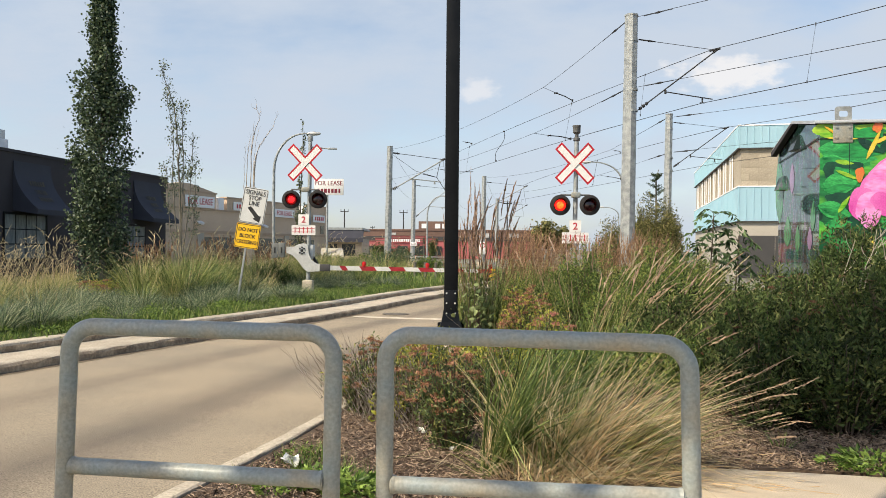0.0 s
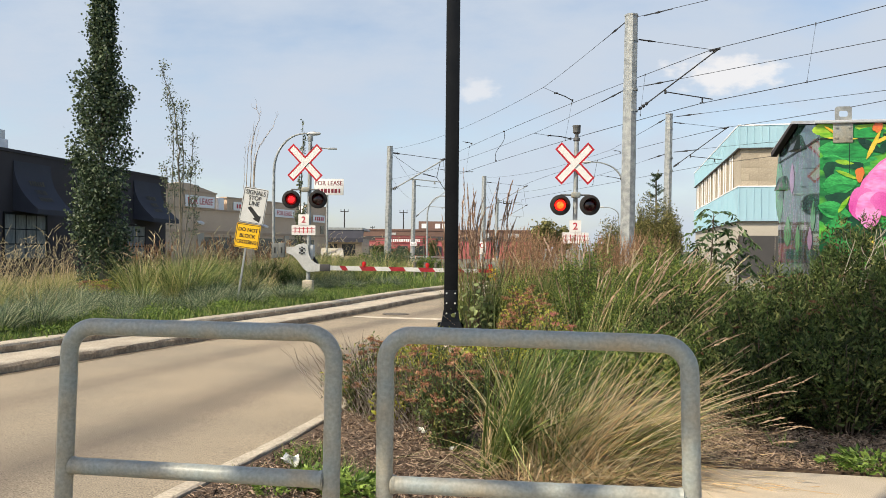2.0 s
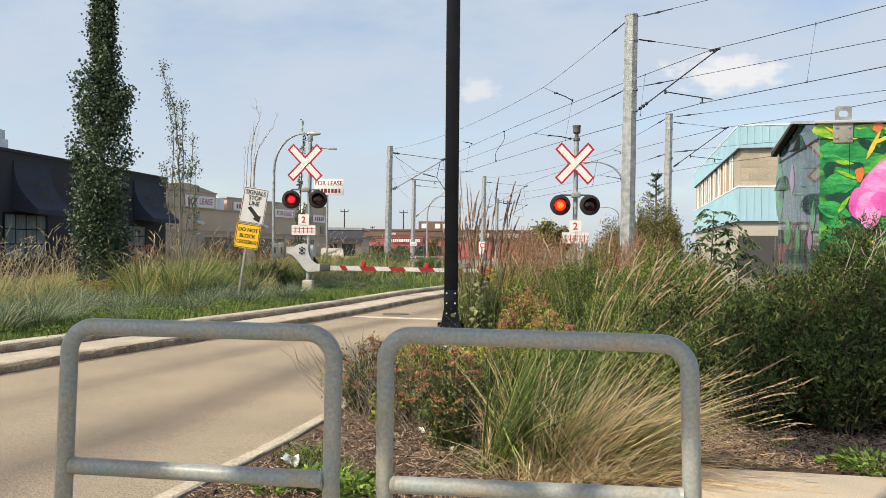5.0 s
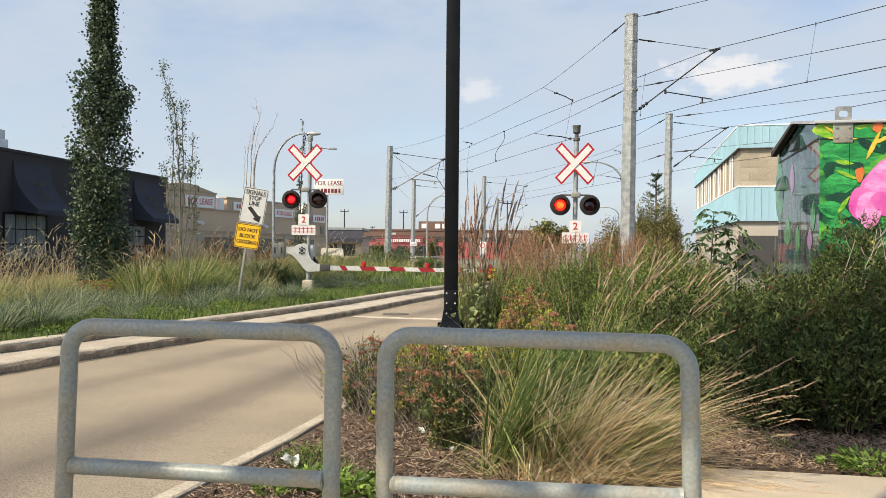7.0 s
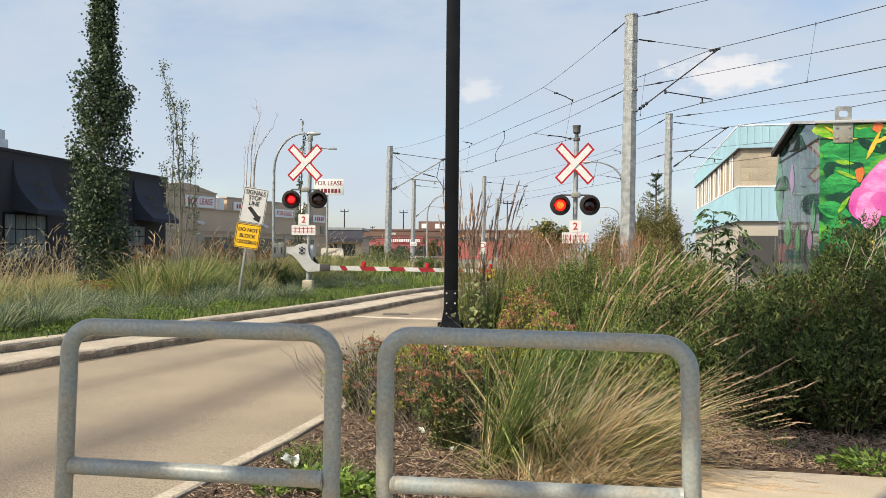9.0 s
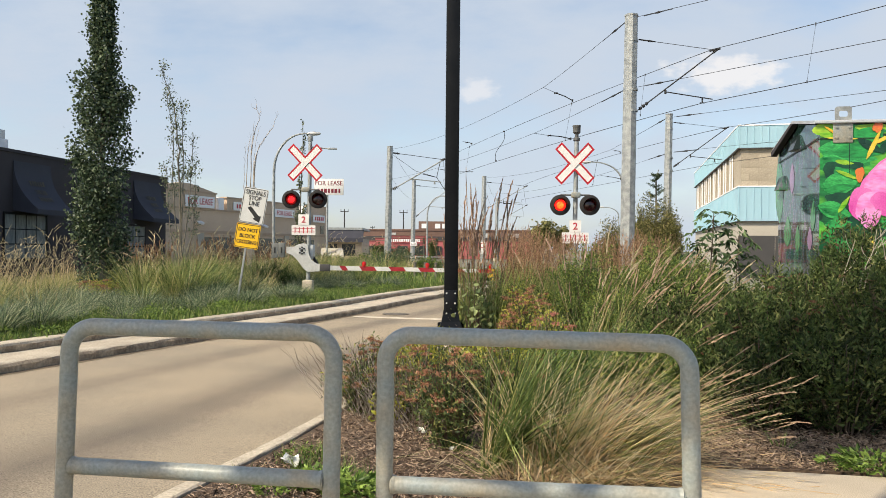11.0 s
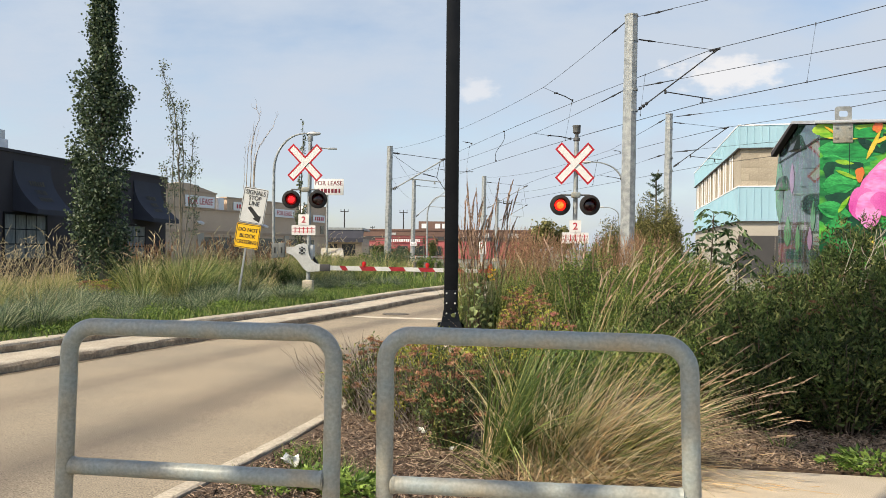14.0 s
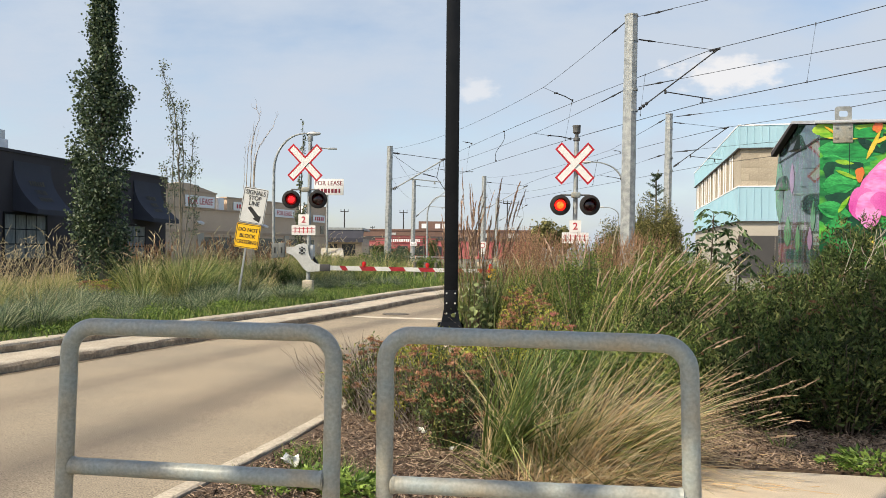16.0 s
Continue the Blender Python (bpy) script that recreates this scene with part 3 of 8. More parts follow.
def kerb_run(name, label, line, side, profile, rough, length, y0, y1, brown_segs=0):
    owner = tagged(new(name), label, "kerb", kind="structure")
    idx = [i for i, p in enumerate(line) if y0 <= p.y <= y1]
    per = max(2, int(length / 0.5))
    k = idx[0]
    while k < idx[-1]:
        e = min(k + per, idx[-1])
        pts = [line[i].copy() for i in range(k, e + 1)]
        pts[0] = pts[0].lerp(pts[1], 0.012)
        pts[-1] = pts[-1].lerp(pts[-2], 0.012)
        fine, fs = [], []
        for a in range(len(pts) - 1):
            for q in range(4):
                fine.append(pts[a].lerp(pts[a + 1], q / 4))
                fs.append(side[k + a])
        fine.append(pts[-1])
        fs.append(side[e])
        bm = bmesh.new()
        swept(bm, fine, fs, profile, rough, rng0)
        bm.faces.ensure_lookup_table()
        segs = len(profile) - 1
        # front segments take the browner, darker material; the rest stay plain
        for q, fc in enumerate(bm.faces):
            if q % segs < brown_segs and q < len(bm.faces) - 2:
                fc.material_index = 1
        part("kerb_stone", bm, [M["kerb"], M["kerb_front"]], owner, smooth=False)
        k = e
    return owner


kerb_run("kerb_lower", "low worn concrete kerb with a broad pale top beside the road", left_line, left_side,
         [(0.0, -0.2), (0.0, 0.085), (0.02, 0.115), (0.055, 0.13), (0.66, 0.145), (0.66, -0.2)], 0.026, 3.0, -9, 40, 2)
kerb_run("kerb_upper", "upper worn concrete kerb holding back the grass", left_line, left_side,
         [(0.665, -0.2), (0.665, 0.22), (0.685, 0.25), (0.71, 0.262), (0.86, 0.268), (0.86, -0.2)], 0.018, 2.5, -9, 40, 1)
kerb_run("kerb_bed", "pale concrete kerb along the mulch bed", right_line, right_side,
         [(-0.11, -0.2), (-0.11, 0.12), (-0.10, 0.128), (-0.015, 0.13), (0.0, 0.118), (0.0, -0.2)], 0.008, 3.0, -9, 34)

# dirt washed up against the foot of the kerbs
for line, side, way, wd in ((left_line, left_side, -1, 0.17), (right_line, right_side, 1, 0.03)):
    bm = bmesh.new()
    rows = []
    for a in range(len(line) - 1):
        for q in range(5):
            p, sd = line[a].lerp(line[a + 1], q / 5), side[a]
            reach = wd * (0.35 + 0.9 * abs(noise.noise((p.x * 1.3, p.y * 1.3, 5.0))) + 0.35 * abs(noise.noise((p.x * 6, p.y * 6, 9.0))))
            rows.append((bm.verts.new((p.x - sd.x * 0.01 * way, p.y - sd.y * 0.01 * way, 0.016)), bm.verts.new((p.x + sd.x * way * reach, p.y + sd.y * way * reach, 0.007))))
    for (a, b), (c, d) in zip(rows, rows[1:]):
        bm.faces.new((a, b, d, c))
    tagged(part("gutter_dirt", bm, M["gutter"], smooth=False), "dark dirt washed against the kerb foot", "dirt", kind="stuff")

island = [(p.x + s.x * 0.85, p.y + s.y * 0.85) for p, s in zip(left_line, left_side) if p.y < 27.5][::3] + [(-3, 28.0), (-16, 44), (-22, 44), (-40, -9)]
sheet("island", island, 0.245, M["turf"], "planted grass island beside the road", "verge", 0.3)
sheet("far_verge", [(-14, 46), (-4.5, 33), (0.5, 33), (2.5, 44), (-2, 62), (-9, 62)], 0.12, M["turf"], "rough grass verge beyond the crossing", "verge", 0.2)
bed = [(p.x - s.x * 0.115, p.y - s.y * 0.115) for p, s in zip(right_line, right_side) if 2.2 < p.y < 26][::2]
sheet("mulch_bed", bed + [(22, 24), (22, 4.2), (2.8, 4.84), (1.6, 5.02), (1.33, 3.6), (1.08, 2.2), (-2.1, 2.2)], 0.105, M["mulch"], "bark mulch planting bed", "planting bed", 0.3)

# concrete pads of the footpath, with joints
path = tagged(new("pavement"), "sandy concrete footpath in cast pads", "pavement", kind="structure")
for i in range(0, 4):
    for j in range(5):
        if i == 0 and j < 1:
            continue
        w, d = 1.86, 1.72
        x, y = -0.35 + i * 1.9 - 1.55, 4.04 - j * 1.75
        bm = bmesh.new()
        box(bm, (w, d, 0.2), (0, 0, -0.1), bevel=0.012)
        ob = part("paving_pad", bm, M["concrete"], path)
        ob.matrix_basis = pose(1.42, 4.97, 0.118, 0, 0, -9.6) @ pose(-0.85 + i * 1.88, -0.87 - j * 1.74, 0)

# ---- barriers before the camera ----


def barrier(a, b, low, r, lean_a=0.0, lean_b=0.0):
    """A bent-pipe barrier between two feet, with a middle rail."""
    a, b = Vector(a), Vector(b)
    top_a, top_b = a.z, b.z
    owner = thing("pipe_barrier", Matrix.Translation((a.x, a.y, 0.118)), "bent galvanised pipe barrier with a middle rail, scuffed", "barrier", "pedestrian barriers")
    o = Vector((a.x, a.y, 0.118))
    along = Vector((b.x - a.x, b.y - a.y, 0)).normalized()
    bend = 0.088
    foot_a = Vector((a.x + lean_a, a.y, 0.118)) - o
    foot_b = Vector((b.x + lean_b, b.y, 0.118)) - o
    pa, pb = a - o, b - o
    pts = [foot_a, foot_a.lerp(pa, 0.5), pa - Vector((0, 0, bend)) + (foot_a - pa).normalized() * 0.0]
    for k in range(1, 8):
        q = k / 8 * math.pi / 2
        pts.append(pa + along * bend * (1 - math.cos(q)) - Vector((0, 0, bend * (1 - math.sin(q)))))
    pts += [pa + along * bend, pa.lerp(pb, 0.5), pb - along * bend]
    for k in range(1, 8):
        q = k / 8 * math.pi / 2
        pts.append(pb - along * bend * (1 - math.sin(q)) - Vector((0, 0, bend * (1 - math.cos(q)))))
    pts += [pb - Vector((0, 0, bend)), foot_b.lerp(pb, 0.5), foot_b]
    bm = bmesh.new()
    pipe(bm, pts, r, 20)
    part("bent_frame", bm, M["galv"], owner)
    bm = bmesh.new()
    la = foot_a + (pa - foot_a) * ((low[0] - 0.118) / (pa.z - foot_a.z))
    lb = foot_b + (pb - foot_b) * ((low[1] - 0.118) / (pb.z - foot_b.z))
    pipe(bm, [la + along * r * 0.8, la.lerp(lb, 0.5), lb - along * r * 0.8], r * 0.97, 20)
    for p, w in ((la, 1), (lb, -1)):
        lathe(bm, [(r * 0.9, 0), (r * 1.12, 0.004), (r * 1.06, 0.012), (r * 0.9, 0.02)], p + along * w * r * 0.82, (0, 90 * w, math.degrees(math.atan2(along.y, along.x))), 18)
    part("middle_rail", bm, M["galv"], owner)
    for p in (foot_a, foot_b):
        bm = bmesh.new()
        lathe(bm, [(0.075, 0), (0.075, 0.006), (0.07, 0.009), (0.034, 0.009)], p)
        part("foot_plate", bm, M["galv"], owner)
    return owner


barrier((-1.243, 2.56, 1.232), (-0.347, 2.46, 1.227), (0.768, 0.756), 0.0283, -0.0315, -0.012)
barrier((-0.184, 2.5, 1.220), (0.756, 2.34, 1.216), (0.733, 0.747), 0.0283, 0.0, 0.025)

# ---- black lamp post ----
post = thing("lamp_post", pose(0.108, 10.0, 0.1), "tall square black painted lamp post on a concrete footing", "lamp post")
bm = bmesh.new()
lathe(bm, [(0.21, 0), (0.21, 0.30), (0.19, 0.33), (0.0, 0.33)], sides=28)
part("footing", bm, M["concrete"], post)
bm = bmesh.new()
box(bm, (0.34, 0.34, 0.025), (0, 0, 0.345), bevel=0.004)
part("base_plate", bm, M["black"], post)
bm = bmesh.new()
for k, (w0, z0, w1, z1) in enumerate([(0.16, 0.36, 0.12, 0.46), (0.12, 0.46, 0.095, 0.60)]):
    a = [bm.verts.new((x * w0, y * w0, z0)) for x, y in ((-1, -1), (1, -1), (1, 1), (-1, 1))]
    b = [bm.verts.new((x * w1, y * w1, z1)) for x, y in ((-1, -1), (1, -1), (1, 1), (-1, 1))]
    for i in range(4):
        bm.faces.new((a[i], a[(i + 1) % 4], b[(i + 1) % 4], b[i]))
for s in (-1, 1):
    box(bm, (0.05, 0.012, 0.09), (s * 0.145, 0, 0.40), (0, 0, 0))
part("flared_base", bm, M["black"], post, smooth=False)
bm = bmesh.new()
box(bm, (0.178, 0.178, 7.4), (0, 0, 0.58 + 3.7), bevel=0.012)
part("shaft", bm, M["black"], post)
bm = bmesh.new()
box(bm, (0.15, 0.012, 0.34), (0, -0.094, 0.70), bevel=0.004)
part("hand_hole_cover", bm, M["black"], post)
for x in (-0.055, 0.055):
    for z in (0.57, 0.70, 0.83):
        bm = bmesh.new()
        lathe(bm, [(0.011, 0), (0.011, 0.007), (0.006, 0.011), (0.0, 0.011)], (x, -0.1, z), (90, 0, 0), 8)
        part("bolt", bm, M["alum"], post)

# ---- crossing signals ----
SPIN = []


def crossbuck(owner, at, size=1.2, wide=0.2):
    """Two crossed boards in one plane: a red outline round a white field, a little taller than wide."""
    m = pose(*at) @ Matrix.Diagonal((0.955, 1, 1.03, 1)) @ pose(0, 0, 0, 0, 45, 0)
    h, w, e = size / 2, wide / 2, 0.047

    def cross(h_, w_):
        return [(h_, -w_), (h_, w_), (w_, w_), (w_, h_), (-w_, h_), (-w_, w_), (-h_, w_), (-h_, -w_), (-w_, -w_), (-w_, -h_), (w_, -h_), (w_, -w_)]

    bm = bmesh.new()
    ring_slab(bm, cross(h, w), cross(h - e, w - e), 0.008, m)
    blade = part("crossbuck_board", bm, M["red"], owner, "white crossed boards with a red border", smooth=False)
    bm = bmesh.new()
    k = w - e
    slab(bm, [(-h + e, -k), (h - e, -k), (h - e, k), (-h + e, k)], 0.004, m @ pose(0, 0.001, 0))
    for q in (-1, 1):
        slab(bm, [(-k, q * k), (k, q * k), (k, q * (h - e)), (-k, q * (h - e))][::q], 0.004, m @ pose(0, 0.001, 0))
    part("white_field", bm, M["white"], blade, smooth=False)
    bm = bmesh.new()
    slab(bm, [(-0.008, -0.08), (0.008, -0.08), (0.008, 0.08), (-0.008, 0.08)], 0.004, pose(*at) @ pose(0.06, -0.008, -0.06, 0, 45, 0))
    part("clasp", bm, M["ink"], owner, smooth=False)


def signal_lamp(owner, at, lit, core, first, yaw=0.0):
    """A round signal lamp: backing, hood, housing and a turning lens disc, bright on one face."""
    base = pose(*at, 0, 0, yaw)
    bm = bmesh.new()
    lathe(bm, [(0.16, 0.0), (0.2, -0.012), (0.255, -0.004), (0.262, 0.012), (0.25, 0.02), (0.17, 0.03), (0.16, 0.02)], (0, 0, 0), (90, 0, 0), 40)
    faces = [f for f in bm.faces if len(f.verts) > 10]
    bmesh.ops.delete(bm, geom=faces, context="FACES_ONLY")
    bm.transform(base)
    lamp = part("signal_lamp", bm, M["black_matt"], owner, "black round signal lamp")
    bm = bmesh.new()
    n = 26
    for k in range(n):
        a0, a1 = [math.radians(-25 + 230 * (k + q) / n) for q in (0, 1)]
        d0, d1 = [0.06 + 0.17 * max(0.0, math.sin(a)) ** 0.7 for a in (a0, a1)]
        for r in (0.168, 0.173):
            bm.faces.new([bm.verts.new(p) for p in ((r * math.cos(a0), 0, r * math.sin(a0)), (r * math.cos(a1), 0, r * math.sin(a1)), (r * math.cos(a1), -d1, r * math.sin(a1)), (r * math.cos(a0), -d0, r * math.sin(a0)))])
    bmesh.ops.remove_doubles(bm, verts=bm.verts, dist=0.0005)
    bm.transform(base)
    part("hood", bm, M["black_matt"], lamp)
    bm = bmesh.new()
    lathe(bm, [(0.165, 0.0), (0.165, 0.16), (0.13, 0.19), (0.0, 0.19)], (0, 0.02, 0), (-90, 0, 0), 28)
    bmesh.ops.delete(bm, geom=[f for f in bm.faces if len(f.verts) > 10 and f.calc_center_median().y < 0.1], context="FACES_ONLY")
    bm.transform(base)
    part("housing", bm, M["black_matt"], lamp)
    bm = bmesh.new()
    lathe(bm, [(0.0, -0.016), (0.09, -0.012), (0.145, 0.0), (0.15, 0.004), (0.145, 0.008), (0.128, 0.013), (0.104, 0.02), (0.0, 0.026)], (0, 0, 0), (90, 0, 0), 32)
    for f in bm.faces:
        c = f.calc_center_median()
        f.material_index = 1 if c.y > 0.004 else 0
        if f.material_index == 1 and math.hypot(c.x, c.z) < 0.11:
            f.material_index = 2
    bm.transform(Matrix.Rotation(math.pi, 4, "Z"))
    lens = part("lens", bm, [M["lens_off"], lit, core], lamp, "red signal lens, flashing")
    SPIN.append((lens, at, yaw, first))
    return lamp


def signal_boards(owner, x, z, y):
    bm = bmesh.new()
    slab(bm, [(-0.15, -0.16), (0.15, -0.16), (0.15, 0.16), (-0.15, 0.16)], 0.006, pose(x, y, z))
    p = part("number_board", bm, M["white"], owner, "small white board with a red numeral", smooth=False)
    words("2", 0.25, M["red"], p, pose(x, y - 0.003, z))
    bm = bmesh.new()
    slab(bm, [(-0.34, -0.14), (0.34, -0.14), (0.34, 0.14), (-0.34, 0.14)], 0.006, pose(x, y, z - 0.29))
    p = part("track_board", bm, M["white"], owner, "white board with a red track symbol", smooth=False)
    bm = bmesh.new()
    for dz in (-0.05, 0.05):
        slab(bm, [(-0.32, dz - 0.006), (0.32, dz - 0.006), (0.32, dz + 0.006), (-0.32, dz + 0.006)], 0.003, pose(x, y - 0.004, z - 0.29))
    for k in range(5):
        dx = -0.24 + 0.12 * k
        slab(bm, [(dx - 0.011, -0.085), (dx + 0.011, -0.085), (dx + 0.011, 0.085), (dx - 0.011, 0.085)], 0.003, pose(x, y - 0.006, z - 0.29))
    part("track_symbol", bm, M["red"], p, smooth=False)


def lamp_arm(owner, x0, x1, z, y):
    bm = bmesh.new()
    rod(bm, (x0, y, z), (x1, y, z), 0.022, sides=10)
    for x in (x0, x1):
        rod(bm, (x, y, z), (x, y - 0.02, z - 0.13), 0.02, sides=8)
    part("lamp_arm", bm, M["dark_steel"], owner)
    bm = bmesh.new()
    box(bm, (0.24, 0.1, 0.14), ((x0 + x1) / 2 + 0.02, y, z), bevel=0.03)
    part("junction_box", bm, M["galv"], owner)


# the gated signal beyond the road
gate = thing("gate_signal", pose(-3.86, 22.0, 0.23), "railway crossing signal with a lowered striped gate arm", "crossing signal", "crossing signals")
bm = bmesh.new()
box(bm, (0.30, 0.30, 0.44), (0, 0, 0.13), bevel=0.04)
part("footing", bm, M["kerb"], gate)
bm = bmesh.new()
rod(bm, (0, 0, 0.26), (0.03, 0, 4.35), 0.06, 0.055, 16)
part("mast", bm, M["galv_pole"], gate)
bm = bmesh.new()
lathe(bm, [(0.075, 4.33), (0.08, 4.36), (0.08, 4.47), (0.04, 4.5), (0.0, 4.5)], (0.03, 0, 0))
part("mast_cap", bm, M["galv_pole"], gate)
bm = bmesh.new()
rod(bm, (0.05, 0.0, 4.16), (0.55, 0.02, 4.12), 0.022, 0.018, 8)
box(bm, (0.26, 0.09, 0.05), (0.66, 0.02, 4.12), bevel=0.012)
part("top_bracket", bm, M["galv_pole"], gate)
crossbuck(gate, (-0.098, -0.10, 3.70), 1.24, 0.25)
lamp_arm(gate, -0.48, 0.29, 2.93, -0.09)
signal_lamp(gate, (-0.478, -0.12, 2.645), M["lit_rim"], M["lit_red"], 0, 6)
signal_lamp(gate, (0.283, -0.12, 2.655), M["lit_rim"], M["lit_red"], 1, 6)
signal_boards(gate, -0.13, 2.065, -0.085)
# mechanism
bm = bmesh.new()
box(bm, (0.34, 0.3, 0.42), (-0.02, 0.12, 1.15), bevel=0.03)
part("mechanism_box", bm, M["alum"], gate, "grey cast gate mechanism box")
arm_shape = [(-0.60, 1.30), (-0.40, 1.29), (-0.28, 1.36), (-0.12, 1.40), (0.02, 1.36), (0.03, 1.10), (0.10, 0.93), (0.24, 0.82), (0.37, 0.81), (0.37, 0.60), (0.02, 0.58), (-0.10, 0.66), (-0.28, 0.92), (-0.42, 1.06), (-0.60, 1.12)]
bm = bmesh.new()
slab(bm, arm_shape, 0.045, pose(0, -0.14, 0))
bmesh.ops.bevel(bm, geom=bm.edges[:], offset=0.008, segments=1, affect="EDGES")
part("swing_plate", bm, M["alum"], gate, "pale grey swan-neck gate arm bracket")
for dx, dz in ((-0.16, 1.19), (-0.22, 1.25), (-0.1, 1.25), (-0.22, 1.13), (-0.1, 1.13), (-0.16, 1.28), (-0.16, 1.1)):
    bm = bmesh.new()
    lathe(bm, [(0.026 if dx != -0.16 or dz != 1.19 else 0.045, 0), (0.02, 0.03), (0.0, 0.03)], (dx, -0.142, dz), (90, 0, 0), 10)
    part("bolt", bm, M["black_matt"], gate)
for k in range(2):
    bm = bmesh.new()
    box(bm, (0.185, 0.12, 0.42), (-0.74 - 0.19 * k, -0.1, 1.20 - 0.015 * k), bevel=0.012)
    w = part("counterweight", bm, M["weight_grey"], gate)
    bm = bmesh.new()
    box(bm, (0.035, 0.012, 0.16), (-0.74 - 0.19 * k, -0.166, 1.2))
    part("slot", bm, M["ink"], w)
bm = bmesh.new()
slab(bm, [(0.12, 0.95), (0.30, 0.66), (0.22, 0.66), (0.08, 0.88)], 0.16, pose(0, 0.0, 0.12))
part("side_guard", bm, M["black_matt"], gate)
bm = bmesh.new()
box(bm, (0.30, 0.08, 0.20), (0.50, -0.115, 0.705), bevel=0.012)
part("arm_socket", bm, M["dark_panel"], gate)
# striped arm
slope = -0.0112
arm = None
x, stripes = 0.64, [0.27, 0.17, 0.395, 0.42, 0.417, 0.42, 0.417, 0.42, 0.417, 0.42, 0.417, 0.40]
for k, w in enumerate(stripes):
    h = 0.066 - 0.0015 * k
    bm = bmesh.new()
    za, zb = 0.705 + slope * (x - 0.5), 0.705 + slope * (x + w - 0.5)
    lean = 0.085 if k > 0 else 0
    slab(bm, [(x + lean, za - h), (x + w + 0.085, zb - h), (x + w, zb + h), (x, za + h)], 0.05, pose(0, -0.14, 0))
    if arm is None:
        arm = part("gate_arm", bm, M["alum"], gate, "red and white striped gate arm, lowered", smooth=False)
    else:
        part("stripe", bm, M["stripe_red" if k % 2 else "sign_white"], arm, smooth=False)
    x += w
for x in (1.61, 3.42, 5.22):
    z = 0.705 + slope * (x - 0.5) + 0.06
    bm = bmesh.new()
    lathe(bm, [(0.05, 0), (0.05, 0.02), (0.055, 0.04), (0.06, 0.09), (0.045, 0.13), (0.0, 0.145)], (x, -0.115, z), sides=14)
    part("arm_lamp", bm, M["red_glass"], gate, "small red lamp on the gate arm")

# the signal with no gate
mast2 = thing("mast_signal", pose(3.36, 19.6, 0.1), "railway crossing signal mast with two flashing lamps", "crossing signal", "crossing signals")
bm = bmesh.new()
lathe(bm, [(0.2, 0), (0.2, 0.15), (0.18, 0.18), (0.0, 0.18)])
part("footing", bm, M["concrete"], mast2)
bm = bmesh.new()
rod(bm, (-0.02, 0, 0.15), (0.03, 0, 4.2), 0.062, 0.058, 16)
part("mast", bm, M["galv_pole"], mast2)
bm = bmesh.new()
lathe(bm, [(0.06, 4.18), (0.085, 4.2), (0.085, 4.26), (0.045, 4.29), (0.05, 4.36), (0.095, 4.40), (0.10, 4.54), (0.11, 4.56), (0.11, 4.58), (0.0, 4.59)], (0.03, 0, 0))
part("bell", bm, M["dark_steel"], mast2, "grey warning bell on the mast top")
crossbuck(mast2, (-0.03, -0.11, 3.60), 1.24, 0.25)
lamp_arm(mast2, -0.39, 0.36, 2.80, -0.09)
signal_lamp(mast2, (-0.395, -0.12, 2.54), M["lit_amber"], M["lit_core"], 0, 0)
signal_lamp(mast2, (0.355, -0.12, 2.545), M["lit_amber"], M["lit_core"], 1, 0)
signal_boards(mast2, -0.0, 2.0, -0.085)

# ---- leaning stop sign pair ----
sign = thing("stop_line_sign", pose(-4.56, 17.0, 0.24, 0, 8.2, 0), "leaning post with a white and a yellow traffic sign", "road sign")


def rounded(w, h, r, n=5):
    out = []
    for cx, cz, a in ((w - r, h - r, 0), (-w + r, h - r, 90), (-w + r, -h + r, 180), (w - r, -h + r, 270)):
        for k in range(n + 1):
            q = math.radians(a + 90 * k / n)
            out.append((cx + r * math.cos(q), cz + r * math.sin(q)))
    return out


bm = bmesh.new()
box(bm, (0.045, 0.035, 2.65), (0, 0.03, 1.3), bevel=0.006)
part("post", bm, M["galv_pole"], sign)
bm = bmesh.new()
slab(bm, rounded(0.275, 0.395, 0.04), 0.006, pose(0.045, 0, 2.21, 0, 1.5, 0))
wb = part("white_board", bm, M["sign_white"], sign, "white sign board with black letters and an arrow", smooth=False)
bm = bmesh.new()
ring_slab(bm, rounded(0.262, 0.382, 0.034), rounded(0.252, 0.372, 0.028), 0.003, pose(0.045, -0.004, 2.21, 0, 1.5, 0))
part("border", bm, M["ink"], wb, smooth=False)
for txt, z in (("SIGNALS", 0.285), ("STOP", 0.165), ("LINE", 0.045)):
    words(txt, 0.135, M["ink"], wb, pose(0.045, 0, 2.21, 0, 1.5, 0) @ pose(0, -0.004, z), spread=0.86)
bm = bmesh.new()
slab(bm, [(-0.125, -0.065), (0.06, -0.25), (0.025, -0.29), (0.18, -0.352), (0.20, -0.205), (0.15, -0.21), (-0.062, -0.018)], 0.003, pose(0.045, -0.004, 2.21, 0, 1.5, 0))
part("arrow", bm, M["ink"], wb, smooth=False)
bm = bmesh.new()
slab(bm, rounded(0.27, 0.27, 0.04), 0.006, pose(0.005, 0, 1.525))
yb = part("yellow_board", bm, M["yellow"], sign, "yellow sign board with black letters", smooth=False)
bm = bmesh.new()
ring_slab(bm, rounded(0.257, 0.257, 0.034), rounded(0.245, 0.245, 0.028), 0.003, pose(0.005, -0.004, 1.525))
part("border", bm, M["ink"], yb, smooth=False)
